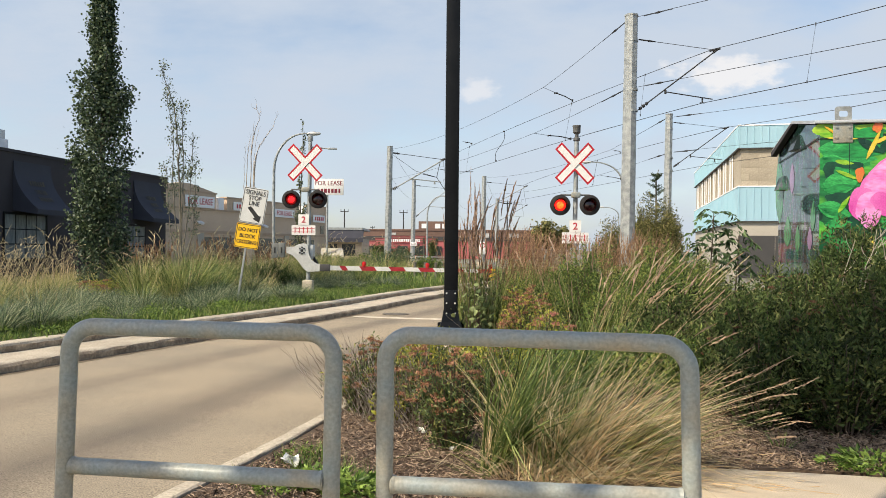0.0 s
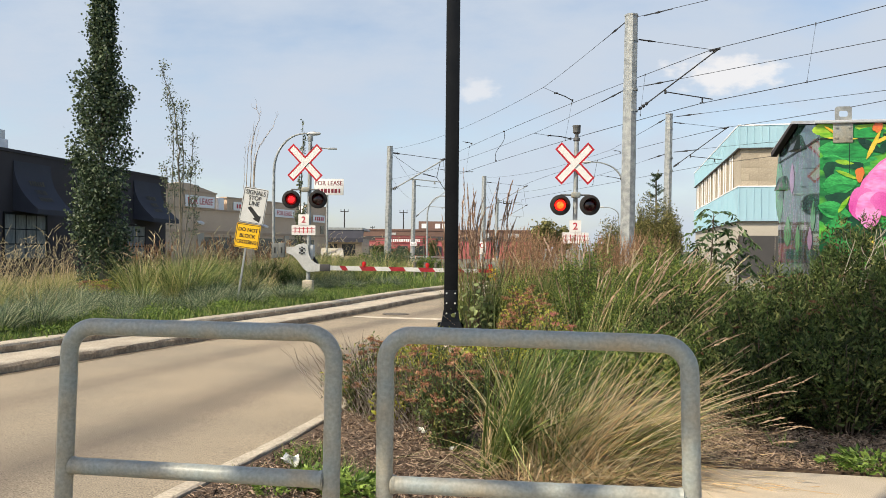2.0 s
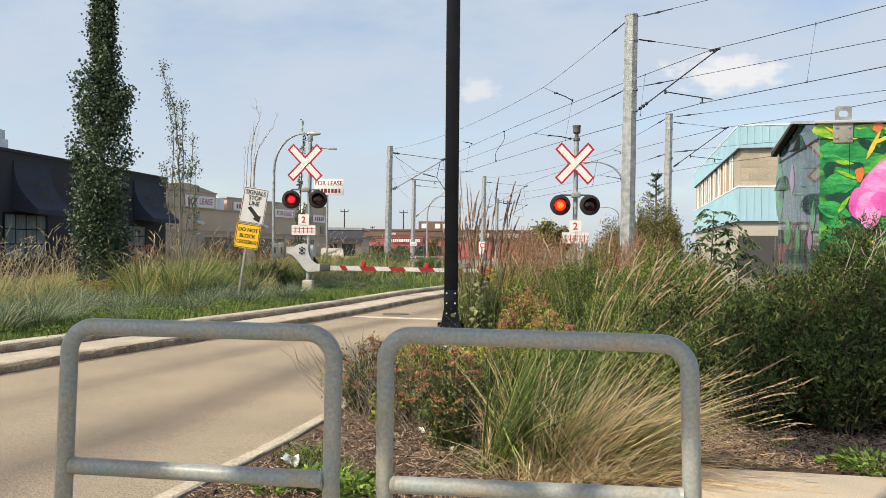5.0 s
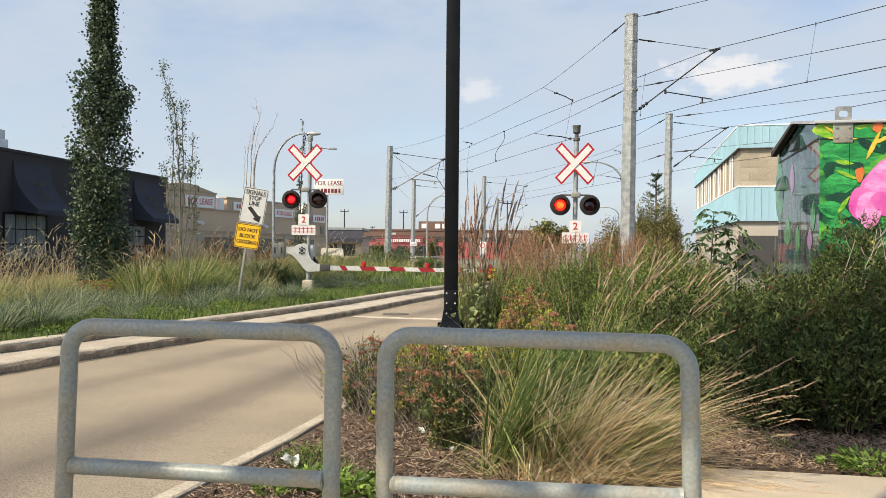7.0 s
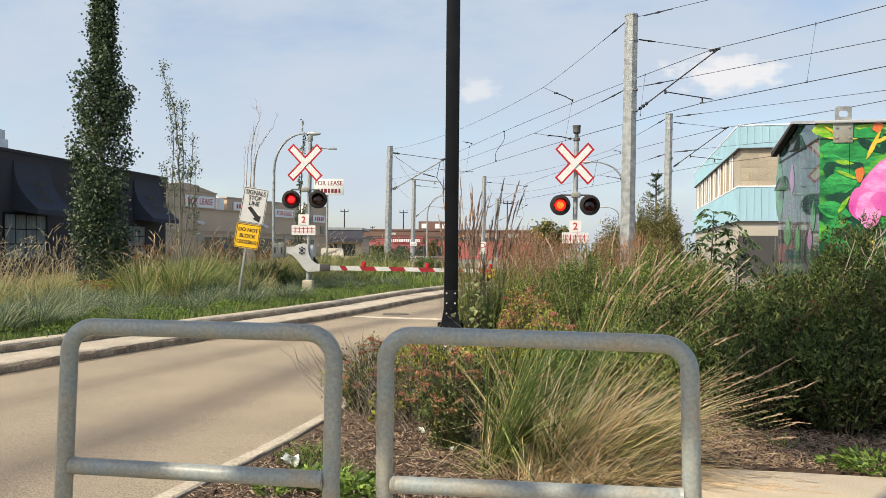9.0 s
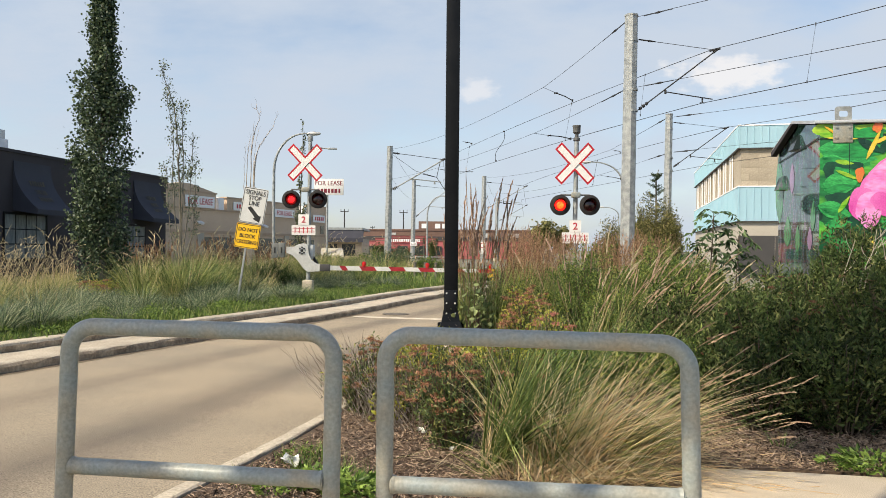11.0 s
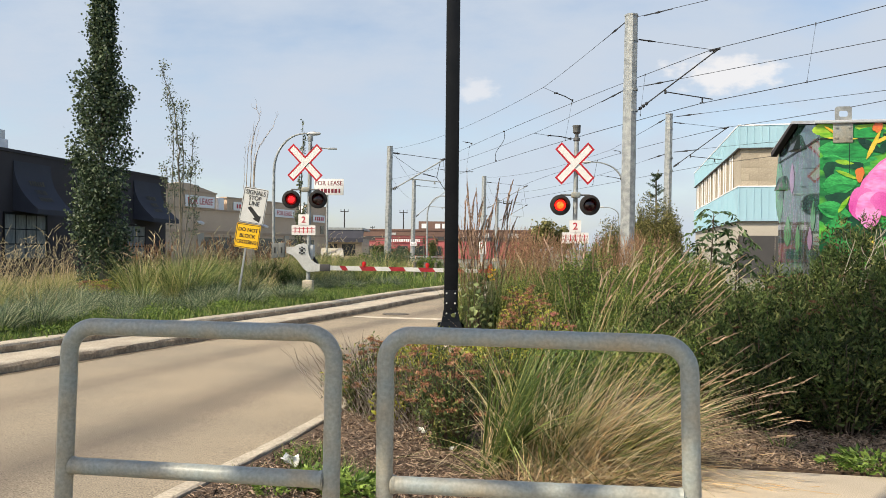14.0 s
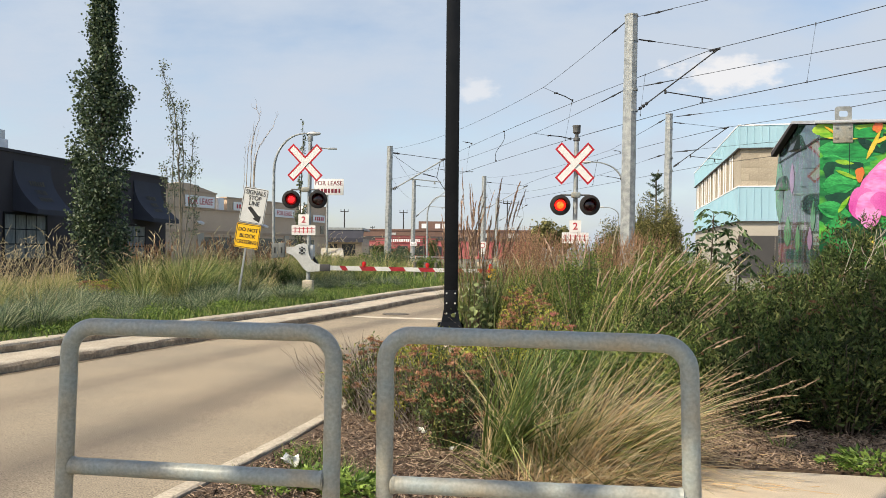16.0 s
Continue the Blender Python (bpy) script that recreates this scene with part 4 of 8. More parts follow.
for txt, z in (("DO NOT", 0.135), ("BLOCK", 0.0), ("CROSSING", -0.135)):
    words(txt, 0.115, M["ink"], yb, pose(0.005, -0.004, 1.525 + z), spread=0.82 if len(txt) > 6 else 0.95)

# ---- overhead line ----


def line_pole(x, y, r0, r1, top, lean=0.0, group="catenary poles", foot=0.0):
    ob = thing("catenary_pole", pose(x, y, 0.0), "galvanised eight-sided overhead line pole", "line pole", group)
    bm = bmesh.new()
    rod(bm, (-lean, 0, foot), (0, 0, top), r0, r1, 8)
    part("shaft", bm, M["galv_pole"], ob, smooth=False)
    bm = bmesh.new()
    lathe(bm, [(r1 * 1.03, top - 0.02), (r1 * 1.08, top - 0.015), (r1 * 1.08, top + 0.03), (0.0, top + 0.045)], sides=8)
    part("cap", bm, M["galv_pole"], ob, smooth=False)
    for z in (top - 0.75, top - 2.15, top - 2.75):
        bm = bmesh.new()
        r = r1 + (r0 - r1) * (top - z) / top
        lathe(bm, [(r * 1.0, 0), (r * 1.07, 0.004), (r * 1.07, 0.06), (r * 1.0, 0.064)], (0, 0, z), sides=8)
        part("band", bm, M["galv_pole"], ob, smooth=False)
    bm = bmesh.new()
    lathe(bm, [(r0 * 1.9, -0.1), (r0 * 1.9, 0.28), (r0 * 1.75, 0.32), (0.0, 0.32)], (-lean, 0, foot), sides=20)
    part("footing", bm, M["concrete"], ob)
    return ob


def cantilever(ob, root, up, stay, low, drop, k=1.0, steel="wire"):
    """Bracket arm: a strut from root to up, a stay wire, and a short steady arm for the contact wire. Points in the pole's space."""
    bm = bmesh.new()
    pipe(bm, [root, up], 0.028 * k, 8)
    part("strut", bm, M[steel], ob)
    bm = bmesh.new()
    pipe(bm, [stay, up], 0.012 * k, 5)
    part("stay_wire", bm, M["wire"], ob)
    bm = bmesh.new()
    pipe(bm, [low, drop], 0.022 * k, 6)
    grip = Vector(low).lerp(Vector(drop), 0.78)
    rod(bm, grip, grip - Vector((0, 0, 0.15)), 0.035 * k, 0.028 * k, sides=8)
    rod(bm, grip - Vector((0.07, 0, 0.15)), grip + Vector((0.07, 0, -0.15)), 0.022 * k, sides=6)
    lathe(bm, [(0.0, -0.07), (0.045 * k, -0.05), (0.045 * k, 0.05), (0.0, 0.07)], low, sides=8)
    part("steady_arm", bm, M[steel], ob)
    bm = bmesh.new()
    way = (Vector(up) - Vector(root)).normalized()
    for j in range(3):
        p = Vector(root) + way * (0.05 + 0.11 * j)
        rod(bm, p, p + way * 0.06, 0.075 * k, 0.055 * k, sides=10)
    rod(bm, Vector(up) - way * 0.12, Vector(up) + way * 0.04, 0.04 * k, sides=8)
    rod(bm, Vector(up) - Vector((0.2, 0, 0.03)), Vector(up) + Vector((0.1, 0, 0.05)), 0.03 * k, 0.05 * k, sides=8)
    w2 = (Vector(up) - Vector(stay)).normalized()
    rod(bm, Vector(stay) + w2 * 0.02, Vector(stay) + w2 * 0.3, 0.03 * k, sides=8)
    rod(bm, Vector(stay) + w2 * 0.3, Vector(stay) + w2 * 0.5, 0.045 * k, 0.02 * k, sides=8)
    part("insulator", bm, M["wire"], ob)


pA = line_pole(5.32, 21.9, 0.215, 0.185, 8.2, 0.08)
cantilever(pA, (0.22, 0, 5.52), (2.44, 0, 7.24), (0.20, 0, 7.53), (0.99, 0, 6.04), (2.34, 0, 5.84), 0.72)
pB = line_pole(10.94, 37.3, 0.215, 0.175, 8.13, 0.1)
cantilever(pB, (0.22, 0, 5.58), (2.80, 0, 7.50), (0.2, 0, 7.75), (1.05, 0, 6.11), (2.56, 0, 5.96), 0.75)
pC = line_pole(-3.55, 50.5, 0.24, 0.185, 8.2, 0.1)
cantilever(pC, (0.2, 0, 5.38), (3.54, 0, 7.38), (0.18, 0, 7.8), (1.4, 0, 6.1), (3.4, 0, 5.9), 1.6, "galv_pole")
pD = line_pole(-2.84, 74, 0.23, 0.18, 8.18, 0.1)
cantilever(pD, (0.2, 0, 4.6), (3.3, 0, 7.3), (0.2, 0, 7.6), (1.4, 0, 5.6), (3.1, 0, 5.5), 1.2, "galv_pole")
pE = line_pole(3.74, 70.7, 0.25, 0.2, 8.2, 0.1)
cantilever(pE, (0.3, 0, 5.3), (3.9, 0, 7.35), (0.2, 0, 7.7), (1.4, 0, 6.0), (3.4, 0, 5.8), 1.1, "galv_pole")
pF = line_pole(7.08, 101, 0.25, 0.2, 8.18, 0.1)
cantilever(pF, (0.3, 0, 5.3), (3.9, 0, 7.35), (0.2, 0, 7.7), (1.4, 0, 6.0), (3.4, 0, 5.8), 1.2, "galv_pole")


def wire(points, sag, r, name="overhead_wire", label="dark overhead line wire"):
    """One wire through its supports, sagging between them."""
    out = []
    for i, (a, b) in enumerate(zip(points, points[1:])):
        a, b = Vector(a), Vector(b)
        s = sag[i] if isinstance(sag, (list, tuple)) else sag
        for k in range(14):
            t = k / 14
            out.append(a.lerp(b, t) - Vector((0, 0, 4 * s * t * (1 - t))))
    out.append(Vector(points[-1]))
    bm = bmesh.new()
    pipe(bm, out, r * 0.7, 5)
    return tagged(part(name, bm, M["wire"]), label, "overhead wire", "overhead wires")


wire([(14.0, -1.0, 5.2), (9.27, 16.13, 6.70), (7.69, 21.96, 7.29), (-0.05, 50.6, 7.42), (0.6, 74, 7.3), (3.5, 110, 7.3)], [0.0, 0.01, -0.16, 0.5, 0.6], 0.0135)
wire([(13.4, -1.0, 4.4), (9.06, 15.75, 5.33), (7.38, 21.96, 5.74), (0.0, 49.8, 6.0), (0.4, 74, 5.6), (3.4, 110, 5.6)], [0.0, 0.0, -0.14, 0.1, 0.1], 0.0145)
wire([(20.5, 10.0, 6.3), (16.13, 28.03, 7.07), (13.73, 37.52, 7.56), (7.4, 71.2, 7.5), (11, 101, 7.35)], [0.0, 0.05, -0.28, 0.4], 0.018)
wire([(20.0, 10.0, 5.0), (14.52, 33.32, 5.70), (13.5, 37.3, 5.82), (7.2, 70.7, 6.1), (10.6, 101, 5.8)], [0.0, 0.02, -0.02, 0.1], 0.016)
# feeders, tied off on either side of each pole and pulled sideways at one point of the span
wire([(-2.8, 74, 8.0), (-3.35, 50.3, 8.03), (3.58, 27.73, 7.37), (5.24, 22.41, 8.16), (5.35, 22.0, 8.19)], [0.4, 0.38, 0.04, 0.0], 0.010)
wire([(5.4, 21.85, 8.14), (6.31, 18.54, 7.56), (11.5, -1.0, 4.9)], [0.0, 0.1], 0.010)
wire([(-2.8, 74, 6.2), (-3.35, 50.2, 6.05), (3.34, 28.51, 5.83), (5.23, 22.44, 6.19), (5.35, 22.0, 6.22)], [0.3, 0.19, 0.04, 0.0], 0.009)
wire([(5.4, 21.85, 6.14), (7.7, 13.39, 5.23), (11.5, -1.0, 4.2)], [0.0, 0.1], 0.009)
wire([(7.1, 101, 8.0), (3.88, 70.4, 8.11), (9.6, 43.98, 7.28), (10.95, 37.75, 8.02)], [0.5, 0.40, 0.0], 0.013)
wire([(11.1, 37.1, 7.98), (14.21, 24.69, 6.73), (19.4, 4, 5.2)], [0.0, 0.1], 0.013)
wire([(7.1, 101, 6.1), (3.9, 70.4, 6.6), (9.24, 45.64, 5.98), (10.96, 37.72, 6.29)], [0.3, 0.35, 0.02], 0.011)
wire([(11.1, 37.1, 6.27), (12.95, 29.73, 5.77), (17.0, 12.0, 4.9)], [-0.03, 0.1], 0.011)


def dropper(a, b, r=0.006, bow=0.0):
    a, b = Vector(a), Vector(b)
    bm = bmesh.new()
    pipe(bm, [a.lerp(b, t) + Vector((bow * math.sin(t * 6.28), 0, 0)) for t in np.linspace(0, 1, 9)], r, 5)
    for p in (a, b):
        lathe(bm, [(0.0, -0.05), (r * 3.2, -0.03), (r * 3.2, 0.03), (0.0, 0.05)], p, sides=6)
    tagged(part("dropper_wire", bm, M["wire"]), "thin dropper between overhead wires", "overhead wire", "dropper wires")


# pull-off arms between the feeders and the track wires
for a, b in (((3.58, 27.73, 7.37), (5.21, 31.18, 7.58)), ((3.34, 28.51, 5.83), (5.07, 30.68, 5.95)), ((9.6, 43.98, 7.28), (11.3, 49.0, 7.78)), ((9.24, 45.64, 5.98), (11.29, 49.0, 6.07)), ((0.9, 37.0, 6.7), (1.62, 44.47, 7.61))):
    a, b = Vector(a), Vector(b)
    bm = bmesh.new()
    pipe(bm, [a, a.lerp(b, 0.4)], 0.008, 5)
    pipe(bm, [a.lerp(b, 0.38), a.lerp(b, 0.7) + Vector((0, 0, 0.03)), b], 0.020, 6)
    lathe(bm, [(0.0, -0.09), (0.035, -0.06), (0.02, 0.0), (0.035, 0.06), (0.0, 0.09)], a.lerp(b, 0.40), (0, 80, 30), 8)
    lathe(bm, [(0.0, -0.06), (0.03, -0.04), (0.03, 0.04), (0.0, 0.06)], b, sides=8)
    tagged(part("pull_off_arm", bm, M["wire"]), "short dark pull-off arm on the overhead wires", "line fitting", "line fittings")
# strain insulators on the feeders beside each pole
for p, q, k in (((5.08, 22.94, 8.06), (4.5, 24.8, 7.76), 1), ((5.74, 20.65, 7.92), (6.31, 18.54, 7.56), 1), ((5.06, 23.0, 6.13), (4.5, 24.8, 5.99), 1), ((5.77, 20.54, 6.0), (7.7, 13.39, 5.23), 1), ((10.81, 38.42, 7.95), (10.3, 40.8, 7.66), 1.4), ((11.43, 35.78, 7.85), (14.21, 24.69, 6.73), 1.4), ((10.78, 38.56, 6.25), (10.3, 40.8, 6.16), 1.4), ((11.38, 35.98, 6.2), (12.95, 29.73, 5.77), 1.4)):
    p, d = Vector(p), (Vector(q) - Vector(p)).normalized()
    bm = bmesh.new()
    rod(bm, p - d * 0.75 * k, p - d * 0.28 * k, 0.014 * k, sides=6)
    rod(bm, p - d * 0.28 * k, p, 0.012 * k, 0.032 * k, sides=8)
    rod(bm, p, p + d * 0.16 * k, 0.032 * k, 0.012 * k, sides=8)
    rod(bm, p + d * 0.16 * k, p + d * 0.7 * k, 0.012 * k, sides=6)
    tagged(part("line_insulator", bm, M["wire"]), "dark strain insulator threaded on a feeder wire", "line fitting", "line fittings")
dropper((8.74, 18.08, 6.88), (8.48, 17.95, 5.49), 0.004)
dropper((6.70, 25.62, 7.37), (6.48, 25.36, 5.98), 0.005)
dropper((5.19, 31.23, 7.48), (4.93, 31.21, 6.0), 0.005)
dropper((3.06, 39.13, 7.52), (2.68, 39.4, 6.05), 0.013, 0.12)
dropper((1.50, 44.9, 7.50), (1.31, 44.81, 6.05), 0.006)
dropper((10.8, 54, 7.8), (10.5, 54, 6.1), 0.012)
# cross-span wires and hangers by the far pole
for pts, r in (([(-3.3, 50.4, 7.62), (-1.84, 50.6, 6.62), (-0.46, 50.8, 6.24)], 0.013), ([(-0.24, 50.8, 7.25), (-0.46, 50.8, 6.24), (0.20, 50.9, 5.25)], 0.022), ([(-1.4, 50.7, 6.44), (-0.46, 50.8, 6.24)], 0.024), ([(-0.22, 50.8, 6.77), (0.86, 50.9, 6.62), (1.95, 51, 6.65)], 0.022)):
    bm = bmesh.new()
    pipe(bm, [Vector(a).lerp(Vector(b), t) for a, b in zip(pts, pts[1:]) for t in (0, 0.5)] + [Vector(pts[-1])], r, 5)
    tagged(part("span_wire", bm, M["wire"]), "thin span wire with hangers by the far pole", "overhead wire", "dropper wires")

# ---- painted signal hut ----
hut = thing("signal_hut", pose(4.41, 9.0, 0.1, 0, 0, -10.75), "metal signal hut wrapped in a flower mural", "equipment hut")
HW, HD, HZ = 2.6, 1.98, 2.93
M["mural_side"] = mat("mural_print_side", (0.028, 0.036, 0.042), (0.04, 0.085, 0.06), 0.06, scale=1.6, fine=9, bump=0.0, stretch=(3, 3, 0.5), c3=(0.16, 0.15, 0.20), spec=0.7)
M["mural_front"] = mat("mural_print_front", (0.02, 0.16, 0.025), (0.12, 0.42, 0.03), 0.3, scale=2.2, fine=6, bump=0.0, stretch=(1, 1, 2.0), c3=(0.35, 0.55, 0.04))


def painted_leaves(m, ramp_list, scale, stretch):
    """Overlapping brushed leaf patches for the printed mural: warped cells, each with its own green, shaded towards the edge."""
    n, l = m.node_tree.nodes, m.node_tree.links
    b_ = n["Principled BSDF"]
    tc, mp, ns, vo = n.new("ShaderNodeTexCoord"), n.new("ShaderNodeMapping"), n.new("ShaderNodeTexNoise"), n.new("ShaderNodeTexVoronoi")
    mp.inputs["Scale"].default_value, mp.inputs["Rotation"].default_value = stretch, (0, radians(28), 0)
    ns.inputs["Scale"].default_value, ns.inputs["Detail"].default_value = 2.2, 3
    l.new(tc.outputs["Object"], ns.inputs["Vector"])
    mixv = n.new("ShaderNodeMix")
    mixv.data_type = "VECTOR"
    mixv.inputs["Factor"].default_value = 0.22
    l.new(tc.outputs["Object"], mixv.inputs[4]), l.new(ns.outputs["Color"], mixv.inputs[5])
    l.new(mixv.outputs[1], mp.inputs[0])
    vo.inputs["Scale"].default_value = scale
    l.new(mp.outputs[0], vo.inputs["Vector"])
    sep = n.new("ShaderNodeSeparateColor")
    l.new(vo.outputs["Color"], sep.inputs[0])
    rp = n.new("ShaderNodeValToRGB")
    rp.color_ramp.elements[0].color, rp.color_ramp.elements[1].color = (*ramp_list[0], 1), (*ramp_list[-1], 1)
    for k, c_ in enumerate(ramp_list[1:-1]):
        e = rp.color_ramp.elements.new((k + 1) / (len(ramp_list) - 1))
        e.color = (*c_, 1)
    st = n.new("ShaderNodeMath")
    st.operation = "MULTIPLY_ADD"
    l.new(vo.outputs["Distance"], st.inputs[0])
    st.inputs[1].default_value = -0.55
    l.new(sep.outputs[0], st.inputs[2])
    ad = n.new("ShaderNodeMath")
    ad.operation = "ADD"
    l.new(st.outputs[0], ad.inputs[0])
    ad.inputs[1].default_value = 0.22
    l.new(ad.outputs[0], rp.inputs[0])
    fine_ = n.new("ShaderNodeTexNoise")
    fine_.inputs["Scale"].default_value = 9
    mpf = n.new("ShaderNodeMapping")
    mpf.inputs["Scale"].default_value = (1, 1, 4)
    mpf.inputs["Rotation"].default_value = (0, radians(35), 0)
    l.new(tc.outputs["Object"], mpf.inputs[0]), l.new(mpf.outputs[0], fine_.inputs["Vector"])
    ov = n.new("ShaderNodeMix")
    ov.data_type, ov.blend_type = "RGBA", "OVERLAY"
    ov.inputs["Factor"].default_value = 0.7
    l.new(rp.outputs[0], ov.inputs[6]), l.new(fine_.outputs[0], ov.inputs[7])
    l.new(ov.outputs[2], b_.inputs["Base Color"])


painted_leaves(M["mural_front"], [(0.006, 0.03, 0.018), (0.008, 0.08, 0.03), (0.012, 0.17, 0.045), (0.02, 0.27, 0.06), (0.10, 0.38, 0.04), (0.01, 0.11, 0.035), (0.015, 0.20, 0.05)], 2.6, (1.0, 1.0, 2.0))
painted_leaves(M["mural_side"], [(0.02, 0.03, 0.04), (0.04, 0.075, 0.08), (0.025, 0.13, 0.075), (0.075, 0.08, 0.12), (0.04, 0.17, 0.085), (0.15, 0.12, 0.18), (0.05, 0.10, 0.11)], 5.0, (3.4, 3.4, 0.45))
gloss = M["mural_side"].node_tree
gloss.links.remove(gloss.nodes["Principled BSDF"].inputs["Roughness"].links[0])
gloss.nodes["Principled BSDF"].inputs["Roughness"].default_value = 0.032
M["mural_pink"] = mat("mural_pink", (0.66, 0.13, 0.43), (0.84, 0.34, 0.62), 0.3, scale=3.2, fine=14, bump=0, grit=0.6, stretch=(1, 1, 2.4))
M["mural_deep"] = mat("mural_deep_pink", (0.60, 0.07, 0.34), (0.72, 0.18, 0.46), 0.3, scale=2.4, bump=0)
M["mural_lime"] = mat("mural_lime", (0.10, 0.36, 0.02), (0.36, 0.52, 0.05), 0.3, scale=5, fine=16, bump=0, grit=0.6, stretch=(1, 1, 3))
M["mural_green"] = mat("mural_green", (0.008, 0.13, 0.035), (0.025, 0.33, 0.075), 0.3, scale=5, fine=16, bump=0, grit=0.6, stretch=(1, 1, 3))
M["mural_orange"] = mat("mural_orange", (0.75, 0.28, 0.03), (0.7, 0.38, 0.03), 0.3, scale=3, bump=0)
M["mural_shade"] = mat("mural_shade", (0.006, 0.035, 0.022), (0.008, 0.075, 0.035), 0.3, scale=5, bump=0)
M["mural_leaf"] = mat("mural_bright_leaf", (0.012, 0.20, 0.05), (0.05, 0.42, 0.10), 0.3, scale=4, fine=22, bump=0, grit=0.8, stretch=(1.6, 1.6, 5))
M["mural_leaf_dim"] = mat("mural_soft_leaf", (0.05, 0.19, 0.10), (0.10, 0.28, 0.13), 0.05, scale=5, fine=22, bump=0, grit=0.7, stretch=(4, 4, 0.8))
M["mural_gold"] = mat("mural_gold", (0.55, 0.42, 0.03), (0.66, 0.50, 0.07), 0.3, scale=8, bump=0)
M["mural_rust"] = mat("mural_rust", (0.62, 0.10, 0.04), (0.55, 0.22, 0.04), 0.3, scale=5, bump=0)
M["mural_lilac"] = mat("mural_lilac", (0.22, 0.15, 0.27), (0.32, 0.20, 0.33), 0.05, scale=5, bump=0)
M["mural_dark"] = mat("mural_dark", (0.012, 0.02, 0.02), (0.02, 0.03, 0.03), 0.12, scale=3, bump=0)
ACROSS = Matrix(((0, 1, 0, 0), (1, 0, 0, 0), (0, 0, 1, 0), (0, 0, 0, 1)))
bm = bmesh.new()
slab(bm, [(0, 0.06), (HD, 0.06), (HD, HZ - 0.13), (HD / 2, HZ + 0.12), (0, HZ - 0.04)], HW, ACROSS)
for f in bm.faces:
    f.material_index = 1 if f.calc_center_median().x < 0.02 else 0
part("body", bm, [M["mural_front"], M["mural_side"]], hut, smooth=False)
# shallow gabled lid with a turned-down front lip; rear verge shade is a dark strip
bm = bmesh.new()
slab(bm, [(-0.045, HZ - 0.018), (-0.045, HZ), (-0.035, HZ + 0.012), (HD / 2, HZ + 0.175), (HD / 2, HZ + 0.14), (-0.035, HZ - 0.03)], HW + 0.17, ACROSS @ pose(0, -0.07, 0))
part("roof_lid", bm, M["hut_roof"], hut, "pale metal roof lid with turned-down edges", smooth=False)
bm = bmesh.new()
slab(bm, [(HD / 2 + 0.002, HZ + 0.14), (HD / 2 + 0.002, HZ + 0.175), (HD + 0.08, HZ - 0.06), (HD + 0.08, HZ - 0.10)], HW + 0.17, ACROSS @ pose(0, -0.07, 0))
part("roof_lid", bm, M["hut_roof"], hut, smooth=False)
# dark slab added for the shade under the rear overhang
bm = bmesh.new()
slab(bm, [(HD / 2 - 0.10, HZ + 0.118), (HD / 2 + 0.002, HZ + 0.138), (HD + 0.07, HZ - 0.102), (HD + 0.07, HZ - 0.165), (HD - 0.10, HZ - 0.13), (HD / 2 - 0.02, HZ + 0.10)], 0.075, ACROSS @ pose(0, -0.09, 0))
part("verge_trim", bm, M["dark_wall"], hut, "dark strip standing in for the shaded underside of the rear verge", smooth=False)
bm = bmesh.new()
box(bm, (0.006, HD - 0.02, 0.010), (-0.014, HD / 2, 2.70), (-2.2, 0, 0))
part("panel_seam", bm, M["ink"], hut)
# lifting lug
lx = 0.245
bm = bmesh.new()
box(bm, (0.215, 0.014, 0.26), (lx, -0.012, HZ - 0.12), bevel=0.004)
lug = part("lug_plate", bm, M["galv"], hut, "bolted grey lifting plate")
bm = bmesh.new()
out = rounded(0.09, 0.085, 0.03)
ring_slab(bm, out, rounded(0.05, 0.035, 0.025), 0.016, pose(lx, -0.03, HZ + 0.085))
part("lifting_eye", bm, M["galv_pole"], lug)
for dx in (-0.07, 0.07):
    for dz in (-0.19, -0.07):
        bm = bmesh.new()
        lathe(bm, [(0.017, 0), (0.017, 0.01), (0.0, 0.012)], (lx + dx, -0.02, HZ + dz), (90, 0, 0), 6)
        part("bolt", bm, M["galv"], lug)
for z, w in ((2.73, HW),):
    bm = bmesh.new()
    box(bm, (w, 0.006, 0.010), (w / 2, -0.004, z))
    part("panel_seam", bm, M["ink"], hut)
for x in (0.32, 1.4):
    bm = bmesh.new()
    box(bm, (0.006, 0.006, 2.5), (x, -0.004, 1.45))
    part("panel_seam", bm, M["mural_dark"], hut)


def decal(name, outline, material, y):
    bm = bmesh.new()
    slab(bm, outline, 0.002, pose(0, y, 0))
    return part(name, bm, material, hut, smooth=False)


def blob(cx, cz, rx, rz, turn, wob, n=28, seed=1):
    r = random.Random(seed)
    ph = [r.uniform(0, 6.28) for _ in range(3)]
    out = []
    for k in range(n):
        a = 2 * math.pi * k / n
        w = 1 + wob * (math.sin(2 * a + ph[0]) + 0.6 * math.sin(3 * a + ph[1]) + 0.4 * math.sin(5 * a + ph[2]))
        x, z = rx * w * math.cos(a), rz * w * math.sin(a)
        q = math.radians(turn)
        out.append((cx + x * math.cos(q) - z * math.sin(q), cz + x * math.sin(q) + z * math.cos(q)))
    return out


def leaf_shape(cx, cz, length, wide, turn):
    q = math.radians(turn)
    out = []
    n = 8
    line = [(t / n, wide * math.sin(math.pi * (t / n) ** 0.8)) for t in range(n + 1)] + [(t / n, -wide * math.sin(math.pi * (t / n) ** 0.8)) for t in range(n - 1, 0, -1)]
    for t, w in line:
        x, z = t * length, w
        out.append((cx + x * math.cos(q) - z * math.sin(q), cz + x * math.sin(q) + z * math.cos(q)))
    return out


